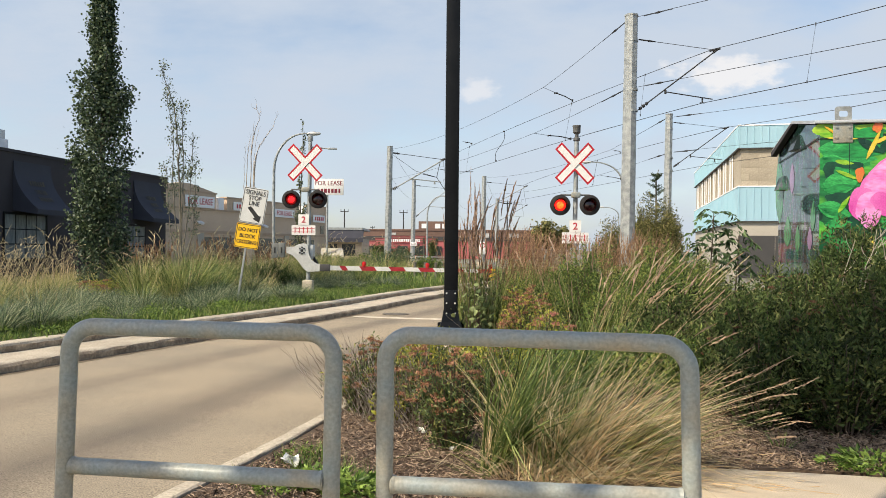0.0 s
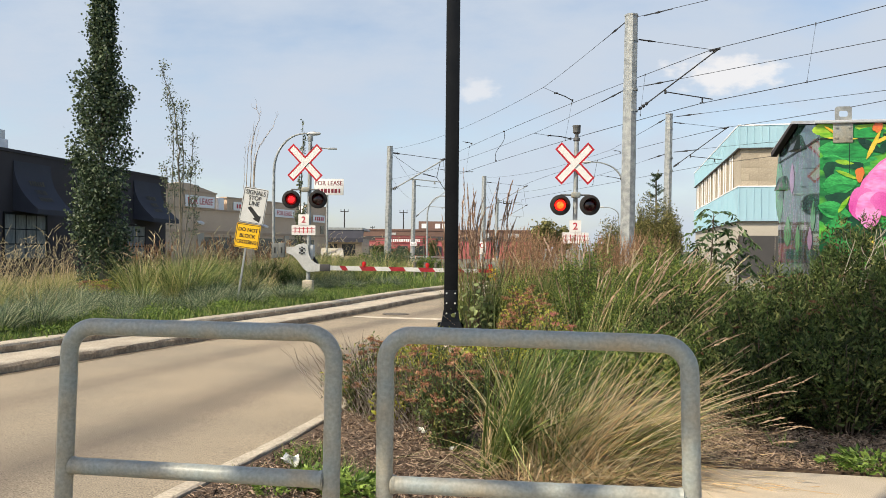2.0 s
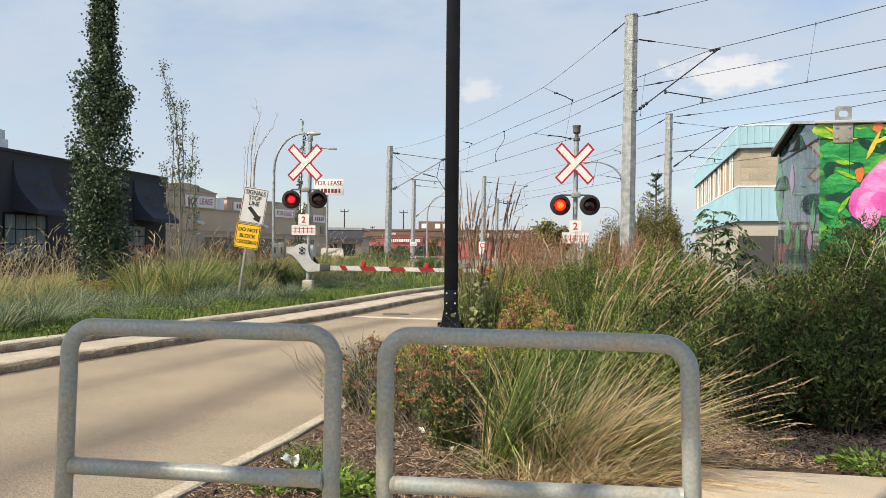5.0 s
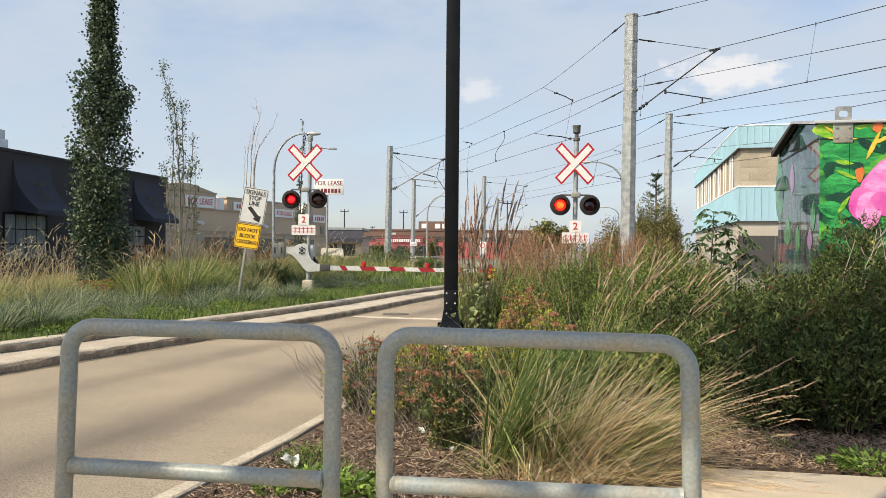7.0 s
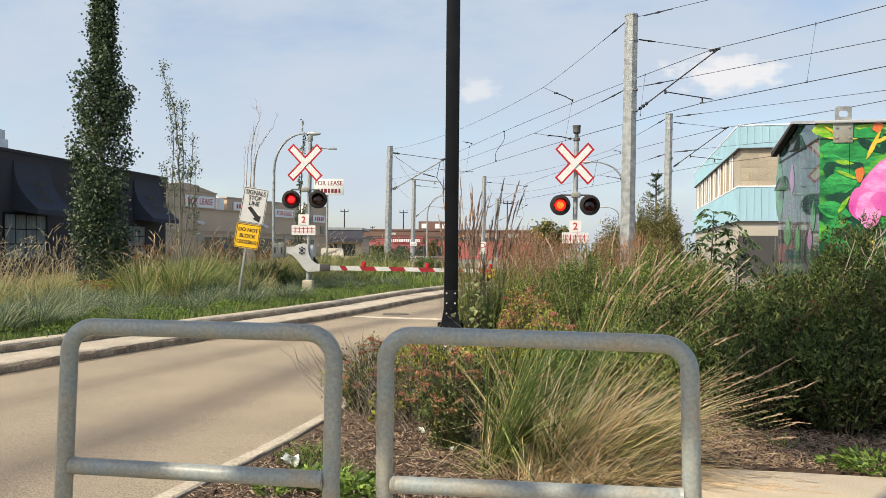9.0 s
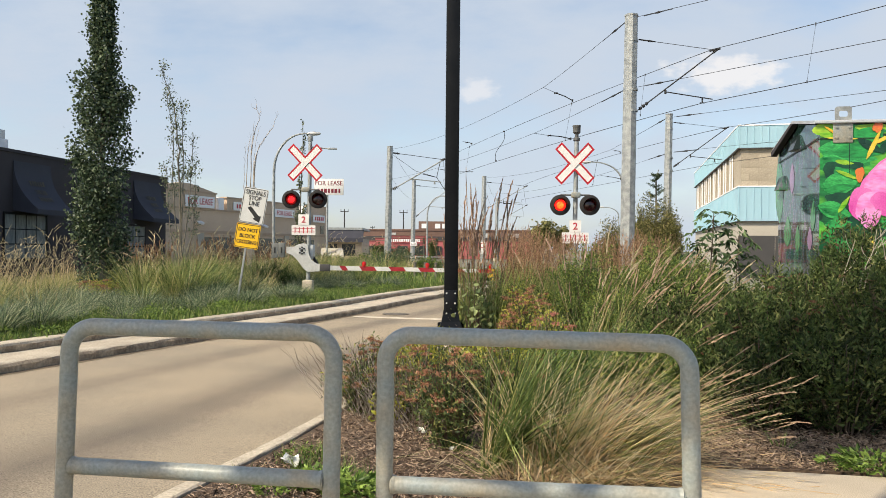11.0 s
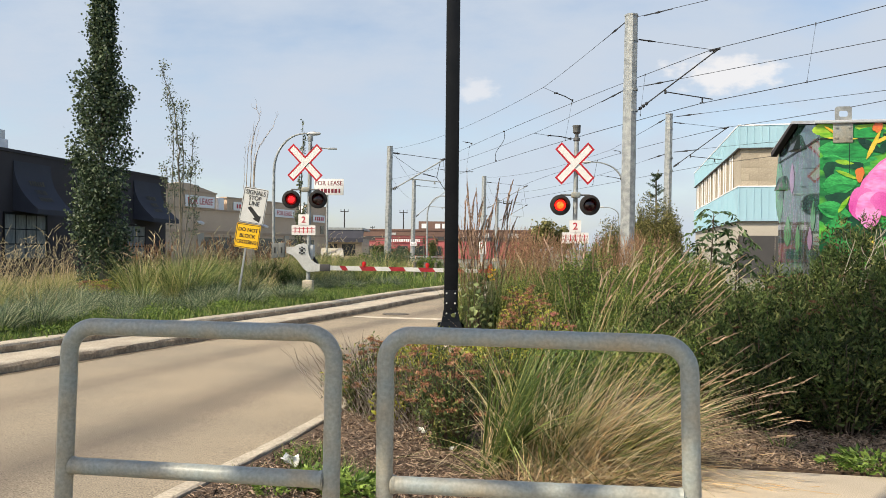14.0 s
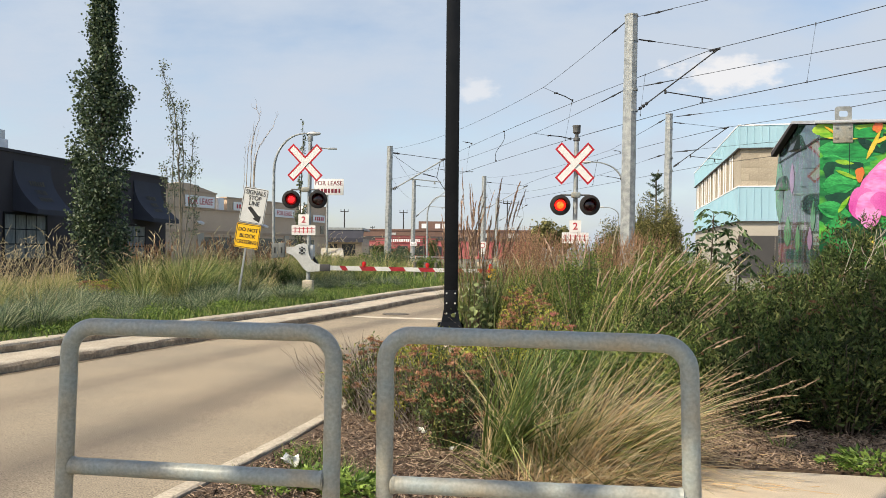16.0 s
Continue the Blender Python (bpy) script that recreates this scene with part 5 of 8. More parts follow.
def ragged(outline, amount, seed):
    """A brushed outline: every side cut in four, and pushed in and out a little."""
    r = random.Random(seed)
    out = []
    for (x0, z0), (x1, z1) in zip(outline, outline[1:] + outline[:1]):
        for q in range(3):
            t = q / 3
            j = amount * r.uniform(-1, 1)
            out.append((x0 + (x1 - x0) * t + j * (z1 - z0) / max(0.02, math.hypot(x1 - x0, z1 - z0)), z0 + (z1 - z0) * t - j * (x1 - x0) / max(0.02, math.hypot(x1 - x0, z1 - z0))))
    return out


# broad brushed leaves, stems and petals, later shapes over earlier ones
MURAL = [
    (blob(0.10, 2.83, 0.17, 0.10, 0, 0.10, seed=12), "mural_lime"), (blob(0.62, 2.84, 0.20, 0.06, -6, 0.12, seed=13), "mural_lime"), (leaf_shape(0.34, 2.76, 0.40, 0.07, 8), "mural_green"),
    (leaf_shape(-0.02, 2.62, 0.66, 0.15, -12), "mural_leaf"), (leaf_shape(0.12, 2.56, 0.72, 0.09, 4), "mural_green"), (leaf_shape(0.02, 2.50, 0.40, 0.10, -30), "mural_green"),
    (blob(0.30, 2.42, 0.17, 0.05, -8, 0.2, seed=21), "mural_shade"), (blob(0.10, 2.36, 0.07, 0.09, 20, 0.2, seed=22), "mural_shade"), (leaf_shape(0.16, 2.47, 0.22, 0.028, -10), "mural_lime"),
    (leaf_shape(0.02, 2.16, 0.44, 0.13, 12), "mural_leaf"), (leaf_shape(0.05, 2.12, 0.36, 0.05, 10), "mural_green"), (blob(0.20, 2.03, 0.15, 0.07, -6, 0.2, seed=23), "mural_shade"), (blob(0.33, 1.84, 0.10, 0.12, 20, 0.2, seed=24), "mural_shade"),
    (leaf_shape(-0.02, 1.95, 0.40, 0.10, -18), "mural_leaf"), (leaf_shape(0.0, 1.92, 0.34, 0.04, -20), "mural_green"), (leaf_shape(0.06, 1.72, 0.30, 0.06, 6), "mural_leaf"), (leaf_shape(0.0, 1.60, 0.5, 0.10, -8), "mural_green"), (blob(0.30, 1.62, 0.12, 0.07, 10, 0.2, seed=25), "mural_shade"), (leaf_shape(0.05, 1.40, 0.6, 0.10, 8), "mural_leaf"), (leaf_shape(0.0, 1.15, 0.7, 0.13, -6), "mural_green"),
    (leaf_shape(0.40, 2.72, 0.34, 0.05, -30), "mural_shade"), (leaf_shape(0.66, 2.56, 0.16, 0.05, 60), "mural_shade"),
    (leaf_shape(0.50, 2.48, 0.40, 0.026, 66), "mural_gold"), (leaf_shape(0.58, 2.66, 0.26, 0.020, 30), "mural_gold"), (leaf_shape(0.04, 2.88, 0.22, 0.014, -36), "mural_orange"), (leaf_shape(0.06, 2.74, 0.36, 0.018, -3), "mural_gold"), (blob(0.62, 2.86, 0.045, 0.08, -20, 0.15, seed=18), "mural_rust"),
    (leaf_shape(0.17, 2.36, 0.30, 0.022, -24), "mural_lime"), (leaf_shape(0.20, 1.86, 0.24, 0.026, 58), "mural_lime"), (blob(0.43, 2.31, 0.05, 0.08, -20, 0.18, seed=17), "mural_rust"),
    (blob(0.86, 2.20, 0.45, 0.34, 25, 0.06, seed=2), "mural_deep"), (blob(0.88, 2.28, 0.44, 0.27, 30, 0.05, seed=3), "mural_pink"),
    (blob(0.45, 1.98, 0.13, 0.20, -12, 0.07, seed=4), "mural_deep"), (blob(0.53, 1.90, 0.15, 0.20, 0, 0.08, seed=6), "mural_pink"), (blob(0.66, 2.0, 0.12, 0.10, 30, 0.1, seed=26), "mural_deep"),
    (blob(1.30, 2.0, 0.42, 0.35, -20, 0.06, seed=5), "mural_pink"), (blob(0.56, 1.50, 0.05, 0.07, 0, 0.2, seed=27), "mural_gold")]
for k, (o, mm) in enumerate(MURAL):
    decal("mural_shape", ragged(o, 0.0025, k), M[mm], -0.0026 - 0.0005 * k)
STREAKS = [(1.89, 1.8, 1.02, 0.224, "mural_leaf_dim"), (1.47, 1.47, 0.42, 0.19, "mural_leaf_dim"), (1.23, 2.17, 0.42, 0.123, "mural_lilac"), (0.92, 1.38, 0.37, 0.123, "mural_leaf_dim"), (0.26, 1.65, 0.39, 0.095, "mural_leaf_dim"), (0.37, 1.42, 0.29, 0.101, "mural_lilac")]
for k, (y0, z0, ln, wd, mm) in enumerate(STREAKS):
    bm = bmesh.new()
    slab(bm, ragged(leaf_shape(y0, z0, ln, wd, 90 + 4 * ((k * 5) % 3 - 1)), 0.006, 70 + k), 0.0015, Matrix(((0, 1, 0, -0.0035 - 0.0005 * k), (1, 0, 0, 0), (0, 0, 1, 0), (0, 0, 0, 1))))
    part("mural_shape", bm, M[mm], hut, smooth=False)
for y0, z0, s, mm in ((0.86, 2.72, 0.18, "mural_dark"), (1.60, 2.26, 0.19, "mural_side")):
    bm = bmesh.new()
    slab(bm, [(0, 0), (0, s), (-0.02, s), (-0.085, 0)], 0.28, pose(0, y0, z0))
    part("vent_hood", bm, M[mm], hut, smooth=False)

# ---- buildings ----


def facade_frame(a, b):
    """The pose at plan point a with x along the wall to b."""
    return pose(a[0], a[1], 0, 0, 0, math.degrees(math.atan2(b[1] - a[1], b[0] - a[0])))


def house_block(owner, name, x0, x1, y0, y1, z0, z1, material, label=""):
    bm = bmesh.new()
    box(bm, (x1 - x0, y1 - y0, z1 - z0), ((x0 + x1) / 2, (y0 + y1) / 2, (z0 + z1) / 2))
    return part(name, bm, material, owner, label, smooth=False)


# dark shop with awnings; x runs along its front, the front faces -y of its frame
shop = thing("dark_shop", facade_frame((-19.2, 18.1), (-15.41, 42.6)), "low charcoal shop with navy cloth awnings", "building")
house_block(shop, "wall", 0, 24.79, 0, 9, 0, 5.22, M["dark_wall"])
house_block(shop, "coping", -0.1, 24.89, -0.06, 9.05, 5.22, 5.34, M["dark_wall"])
house_block(shop, "baseboard", 0, 24.79, -0.03, 0, 0, 0.9, M["dark_wall"])


def awning(x0, x1):
    bm = bmesh.new()
    n = 12
    prof = []
    for k in range(n + 1):
        t = k / n
        prof.append((-0.05 - 1.1 * t ** 2.3, 4.9 - 1.95 * t))
    prof.append((-1.15, 2.75))
    top = [[bm.verts.new((x, y, z)) for x in np.linspace(x0, x1, 5)] for y, z in prof]
    for a, b in zip(top, top[1:]):
        for k in range(4):
            bm.faces.new((a[k], a[k + 1], b[k + 1], b[k]))
    for x in (x0, x1):
        vs = [bm.verts.new((x, y, z)) for y, z in prof] + [bm.verts.new((x, -0.02, 2.9)), bm.verts.new((x, -0.02, 4.85))]
        bm.faces.new(vs)
    ob = part("awning", bm, M["awning"], shop, "navy cloth awning with a faded gold print")
    for row, (z, w) in enumerate(((4.05, 0.95), (3.7, 0.7), (3.4, 0.85))):
        bm = bmesh.new()
        t = (4.9 - z) / 1.95
        y = -0.05 - 1.1 * t ** 2.3
        bars(bm, w, 0.22, 6, pose((x0 + x1) / 2, y - 0.035, z, -math.degrees(math.atan(1.1 * 2.3 * t ** 1.3 / 1.95)), 0, 0))
        part("faded_print", bm, M["gold"], ob, smooth=False)


def paned_window(owner, x0, x1, z0, z1, nx, nz, y=0.0, cloth=True):
    bm = bmesh.new()
    ring_slab(bm, [(x0 - 0.08, z0 - 0.08), (x1 + 0.08, z0 - 0.08), (x1 + 0.08, z1 + 0.08), (x0 - 0.08, z1 + 0.08)], [(x0, z0), (x1, z0), (x1, z1), (x0, z1)], 0.06, pose(0, y - 0.06, 0))
    w = part("window", bm, M["black"], owner, smooth=False)
    pw, ph = (x1 - x0) / nx, (z1 - z0) / nz
    me = None
    for i in range(nx):
        for j in range(nz):
            bm = bmesh.new()
            box(bm, (pw - 0.045, 0.012, ph - 0.045), (x0 + pw * (i + 0.5), y - 0.02, z0 + ph * (j + 0.5)))
            part("pane", bm, M["curtain"] if cloth else M["glass"], w, smooth=False)
    bm = bmesh.new()
    for i in range(1, nx):
        box(bm, (0.045, 0.03, z1 - z0), (x0 + pw * i, y - 0.025, (z0 + z1) / 2))
    for j in range(1, nz):
        box(bm, (x1 - x0, 0.028, 0.04), ((x0 + x1) / 2, y - 0.026, z0 + ph * j))
    part("glazing_bars", bm, M["black"], w, smooth=False)


awning(12.75, 15.0)
awning(21.5, 24.1)
paned_window(shop, 12.3, 14.75, 0.95, 2.75, 4, 3)
paned_window(shop, 20.9, 22.6, 0.95, 2.55, 3, 3)
unit = thing("rooftop_unit", shop.matrix_basis @ pose(14.95, 3.8, 5.22), "grey rooftop air unit", "air unit")
bm = bmesh.new()
box(bm, (1.8, 2.0, 1.35), (0, 0, 0.74), bevel=0.03)
part("casing", bm, M["alum"], unit)
bm = bmesh.new()
box(bm, (0.5, 0.02, 0.5), (0.8, -1.01, 0.75))
part("panel", bm, M["white_far"], unit)
bm = bmesh.new()
box(bm, (1.2, 1.6, 0.12), (0, 0, 0.06))
part("curb_frame", bm, M["dark_panel"], unit)
bm = bmesh.new()
pipe(bm, [(1.2, -0.9, 0.25), (1.9, -0.9, 0.25), (1.9, -0.9, 0.0)], 0.03, 6)
part("gas_pipe", bm, M["alum"], unit)

# tan leased block
A0, A1 = (-19.77, 59.0), (-12.08, 79.0)
lease = thing("leased_block", facade_frame(A0, A1), "tan stucco commercial block with stepped parapets", "building")
house_block(lease, "wall", -14, 21.4, 0, 14, 0, 4.55, M["tan"])
for x0, x1, z in ((-4, 3.5, 5.75), (4.95, 16.2, 5.55), (18.2, 21.4, 5.6)):
    house_block(lease, "parapet", x0, x1, -0.06, 0.5, 4.55, z, M["tan"])
    house_block(lease, "coping", x0 - 0.1, x1 + 0.1, -0.12, 0.6, z, z + 0.12, M["tan_trim"])
bm = bmesh.new()
slab(bm, [(-4, 5.87), (3.5, 5.87), (0.4, 6.4), (-0.8, 6.4)], 0.5, pose(0, -0.05, 0))
part("pediment", bm, M["tan"], lease, smooth=False)
house_block(lease, "coping", -14.1, 21.5, -0.09, 0.4, 4.42, 4.55, M["tan_trim"])
for x0, x1 in ((2.2, 8.0), (9.0, 13.5), (14.5, 19.0)):
    house_block(lease, "shopfront_glass", x0, x1, -0.03, 0.0, 0.3, 2.3, M["glass"])
for x in (1.6, 8.5, 14.0):
    house_block(lease, "pier", x - 0.35, x + 0.35, -0.12, 0.0, 0, 2.6, M["cream"])
house_block(lease, "belt_course", -14, 21.4, -0.10, 0, 2.6, 2.8, M["tan_trim"])
house_block(lease, "window", 20.3, 20.9, -0.04, 0.0, 2.9, 3.7, M["glass"])
for x, z in ((3.9, 5.0), (16.9, 5.0)):
    house_block(lease, "white_pier", x, x + 0.7, -0.02, 0.5, 4.55, z + 0.55, M["white_far"])
for x in (1.4, 10.2):
    bm = bmesh.new()
    box(bm, (0.5, 0.4, 0.18), (x, -0.25, 3.4), (25, 0, 0), bevel=0.03)
    part("wall_light", bm, M["white_far"], lease)


def board(x0, x1, z0, z1, text, nbars=0):
    b = house_block(lease, "sign_board", x0, x1, -0.2, -0.12, z0, z1, M["white_far"], "white lease sign board")
    if text:
        words(text, (z1 - z0) * 0.78, M["red"], b, pose((x0 + x1) / 2, -0.205, (z0 + z1) / 2), spread=0.9)
    if nbars:
        bm = bmesh.new()
        bars(bm, (x1 - x0) * 0.8, (z1 - z0) * 0.5, nbars, pose((x0 + x1) / 2, -0.208, (z0 + z1) / 2))
        part("print_bars", bm, M["red"], b, smooth=False)


board(-0.3, 3.15, 4.6, 5.5, "FOR LEASE")
board(5.7, 8.6, 4.6, 5.3, "", 6)
board(11.7, 15.1, 4.3, 5.05, "FOR LEASE")
board(18.6, 20.9, 4.05, 4.8, "", 5)

psign = thing("lease_sign", pose(-8.95, 60, 0), "white lease sign board on two posts", "sign")
bm = bmesh.new()
box(bm, (2.3, 0.12, 1.26), (0, 0, 6.28), bevel=0.01)
bd = part("board", bm, M["white"], psign)
words("FOR LEASE", 0.50, M["maroon"], bd, pose(-0.02, -0.064, 6.55), spread=0.9)
bm = bmesh.new()
bars(bm, 1.9, 0.32, 7, pose(0, -0.066, 5.97))
part("print_bars", bm, M["maroon"], bd, smooth=False)
for x in (-0.15,):
    bm = bmesh.new()
    rod(bm, (x, 0.1, 0), (x, 0.1, 6.5), 0.09)
    part("post", bm, M["galv_pole"], psign)

# dark-roofed shop beyond
far_shop = thing("slate_shop", pose(-17.5, 92, 0), "low shop with a slate-grey awning roof", "building")
house_block(far_shop, "wall", 0, 7.8, 0, 9, 0, 2.6, M["tan"])
bm = bmesh.new()
slab(bm, [(0.0, 2.2), (0.0, 2.7), (0.4, 3.7), (0.9, 3.7)], 8.0, Matrix(((0, 1, 0, 0), (1, 0, 0, -1.0), (0, 0, 1, 0), (0, 0, 0, 1))))
part("awning_roof", bm, M["awning"], far_shop, smooth=False)
house_block(far_shop, "roof_edge", -0.1, 7.9, -0.7, 9, 3.66, 3.95, M["galv_pole"])
for x in (1, 3.2, 5.4):
    house_block(far_shop, "window", x, x + 1.6, -0.04, 0, 0.6, 2.0, M["glass"])

# brown brick hall and red-fronted restaurant far behind
hall = thing("brick_hall", pose(-16, 130, 0), "long brown brick building with a small upper storey", "building")
house_block(hall, "wall", 0, 32.5, 0, 12, 0, 4.55, M["brick_far"])
house_block(hall, "coping", -0.1, 32.6, -0.1, 12, 4.55, 4.8, M["brick_far"])
house_block(hall, "upper_storey", 11.8, 16.6, 1, 8, 4.8, 6.2, M["brick_far"])
house_block(hall, "window_band", 0.2, 32.3, -0.05, 0, 2.6, 3.6, M["dark_panel"])
for x in (12.3, 14.6, 15.8):
    house_block(hall, "window", x, x + 0.9, 0.92, 1, 5.0, 5.8, M["white_far"])
for x in (6.2, 22.0, 27):
    house_block(hall, "window", x, x + 1.8, -0.08, 0, 3.5, 4.2, M["alum"])
diner = thing("red_restaurant", pose(-13.4, 118, 0), "red-fronted restaurant with a stepped parapet", "building")
for x0, x1, z in ((0, 27, 2.7), (3.0, 12.5, 3.1), (4.6, 10.8, 3.5)):
    house_block(diner, "front_wall", x0, x1, -0.02 * x0, 6, 0 if x0 == 0 else 2.4, z, M["red_front"])
    house_block(diner, "coping", x0 - 0.1, x1 + 0.1, -0.1 - 0.02 * x0, 6, z, z + 0.12, M["brick_far"])
for k in range(5):
    x0 = 1.2 + 2.6 * k
    house_block(diner, "window", x0, x0 + 1.6, -0.22, -0.15, 0.5, 1.9, M["glass"])
bm = bmesh.new()
bars(bm, 4.6, 0.40, 14, pose(7.6, -0.3, 2.75))
part("sign_bars", bm, M["white_far"], diner, smooth=False)

# cyan and block hall
hallb = thing("cyan_hall", facade_frame((17.27, 44.7), (17.27 + 11.7, 44.7 - 2.75)), "concrete block hall with pale cyan metal bands", "building")
house_block(hallb, "lower_wall", 0, 12, 0, 28.1, 0, 3.28, M["cream"])
house_block(hallb, "block_band", 0.05, 12, 0.05, 28.05, 5.25, 7.52, M["block"])
for z0, z1, o in ((3.28, 5.25, 0.12), (7.52, 8.80, 0.12)):
    b = house_block(hallb, "metal_band", -o, 12, -o, 28.3, z0, z1, M["cyan"])
    bm = bmesh.new()
    for k in range(30):
        box(bm, (0.03, 0.03, z1 - z0 - 0.04), (-o + 0.05 + 0.4 * k, -o - 0.015, (z0 + z1) / 2))
    for k in range(60):
        box(bm, (0.03, 0.03, z1 - z0 - 0.04), (-o - 0.015, -o + 0.3 + 0.47 * k, (z0 + z1) / 2))
    part("standing_seams", bm, M["cyan"], b, smooth=False)
    house_block(hallb, "flashing", -o - 0.03, 12, -o - 0.03, 28.3, z1, z1 + 0.07, M["white_far"])
    house_block(hallb, "drip_flashing", -o - 0.03, 12, -o - 0.03, 28.3, z0 - 0.06, z0, M["dark_panel"])
for k in range(8):
    y0 = 3.0 + 3.1 * k
    w = house_block(hallb, "window", -0.01, 0.03, y0, y0 + 1.35, 5.32, 7.45, M["block"], "tall narrow window panel between white frames")
    for q in (0.0, 1.05):
        house_block(w, "window_frame", -0.05, -0.012, y0 + q, y0 + q + 0.20, 5.32, 7.45, M["white_far"])
gate2 = thing("charcoal_screen", hallb.matrix_basis @ pose(-0.3, -1.6, 0), "charcoal panel screen wall", "screen")
for k in range(4):
    bm = bmesh.new()
    box(bm, (1.93, 0.06, 2.4), (0.97 + 1.95 * k, 0, 1.2), bevel=0.01)
    part("panel", bm, M["dark_panel"], gate2, smooth=False)
# block courses of the band nearest the road
bh, bw = 0.378, 1.0
blk = {}
for r in range(6):
    for c in range(13):
        x0 = c * bw - (0.5 if r % 2 else 0)
        x1 = min(x0 + bw, 12.0)
        x0 = max(x0, 0.05)
        w = round(x1 - x0 - 0.008, 3)
        if w < 0.1:
            continue
        if w not in blk:
            bm = bmesh.new()
            box(bm, (w, 0.03, bh - 0.008), (0, 0, 0))
            me = bpy.data.meshes.new("block")
            bm.to_mesh(me)
            bm.free()
            me.materials.append(M["block"])
            blk[w] = me
        ob = new("block", blk[w])
        ob.parent = hallb
        ob.location = ((x0 + x1) / 2, 0.037, 5.26 + bh * (r + 0.5))

# ---- lamps, poles, small street things ----


def street_lamp(x, y, straight, reach, top, r=0.09):
    ob = thing("street_lamp", pose(x, y, 0), "grey street lamp with a curved arm", "street lamp", "street lamps")
    bm = bmesh.new()
    pts = [(0, 0, 0), (0, 0, straight * 0.5), (0, 0, straight)]
    for k in range(1, 11):
        a = k / 10 * math.pi / 2
        pts.append((reach * 0.85 * (1 - math.cos(a)), 0, straight + (top - straight) * math.sin(a)))
    pts.append((reach, 0, top + 0.02))
    pipe(bm, pts, r, 8, r_end=r * 0.5)
    part("pole", bm, M["galv_pole"], ob)
    bm = bmesh.new()
    s = 1 if reach > 0 else -1
    lathe(bm, [(0.0, -0.1), (0.1, 0.0), (0.13, 0.3), (0.09, 0.65), (0.0, 0.75)], (reach - 0.1 * s, 0, top), (0, 90 * s, 0), 10)
    part("lamp_head", bm, M["alum"], ob)
    return ob


street_lamp(-9.95, 45, 6.0, 2.1, 8.2)
street_lamp(13.96, 60, 6.8, -2.6, 8.4)
street_lamp(-1.75, 84, 5.2, 1.9, 7.3, 0.1)
street_lamp(24.0, 105, 6.2, -2.1, 7.4, 0.1)


def utility_pole(x, y, top):
    ob = thing("utility_pole", pose(x, y, 0), "dark wooden utility pole with a crossarm", "utility pole", "utility poles")
    bm = bmesh.new()
    rod(bm, (0, 0, 0), (0, 0, top), 0.16, 0.10, 8)
    part("pole", bm, M["wire"], ob)
    for z in (top - 0.5,):
        bm = bmesh.new()
        box(bm, (1.7, 0.15, 0.16), (0, 0, z))
        part("crossarm", bm, M["wire"], ob)
    for dx in (-0.75, 0.0, 0.75):
        bm = bmesh.new()
        rod(bm, (dx, 0, top - 0.4), (dx, 0, top + 0.1), 0.07, 0.05, 6)
        part("insulator", bm, M["wire"], ob)


utility_pole(-20.6, 160, 9.6)
utility_pole(-8.3, 160, 9.5)
utility_pole(12.5, 150, 11.0)
utility_pole(-24.0, 260, 9.0)

# chain bollards past the crossing
for k in range(6):
    x, y = -1.22 + 0.46 * k, 33.6 - 0.28 * k
    b = thing("bollard", pose(x, y, 0.1), "dark wooden post carrying a chain", "bollard", "chain bollards")
    bm = bmesh.new()
    rod(bm, (0, 0, 0), (0, 0, 0.78), 0.07, 0.065, 10)
    part("post", bm, M["bark"], b)
    bm = bmesh.new()
    lathe(bm, [(0.075, 0.76), (0.075, 0.8), (0.0, 0.83)], sides=10)
    part("cap", bm, M["bark"], b)
    if k < 5:
        bm = bmesh.new()
        pts = [(0.46 * t, -0.28 * t, 0.6 - 0.9 * t * (1 - t)) for t in np.linspace(0, 1, 9)]
        pipe(bm, pts, 0.022, 5)
        part("chain", bm, M["bark"], b)

# low picket rail along the far platform path
fence = thing("picket_rail", pose(-5.9, 55, 0), "low grey metal picket rail beyond the crossing", "fence")
for z in (0.18, 0.92):
    bm = bmesh.new()
    box(bm, (6.2, 0.05, 0.06), (3.1, 0, z), bevel=0.008)
    part("rail", bm, M["alum"], fence)
for k in range(5):
    bm = bmesh.new()
    box(bm, (0.09, 0.09, 1.05), (0.05 + 1.52 * k, 0, 0.52), bevel=0.01)
    part("post", bm, M["galv_pole"], fence)
bm = bmesh.new()
box(bm, (0.035, 0.02, 0.72), (0, 0, 0.55))
picket = part("picket", bm, M["fence_brown"], fence)
for k in range(38):
    ob = picket if k == 0 else new("picket", picket.data)
    ob.parent, ob.location = fence, (0.20 + 0.155 * k, 0, 0)
bm = bmesh.new()
box(bm, (0.62, 0.03, 0.34), (0.0, -0.27, 1.95), bevel=0.01)
pb = part("notice_board", bm, M["white_far"], pD, "small white notice strapped to the pole")
bm = bmesh.new()
bars(bm, 0.48, 0.09, 4, pose(0, -0.292, 1.95))
part("print_bars", bm, M["maroon"], pb, smooth=False)

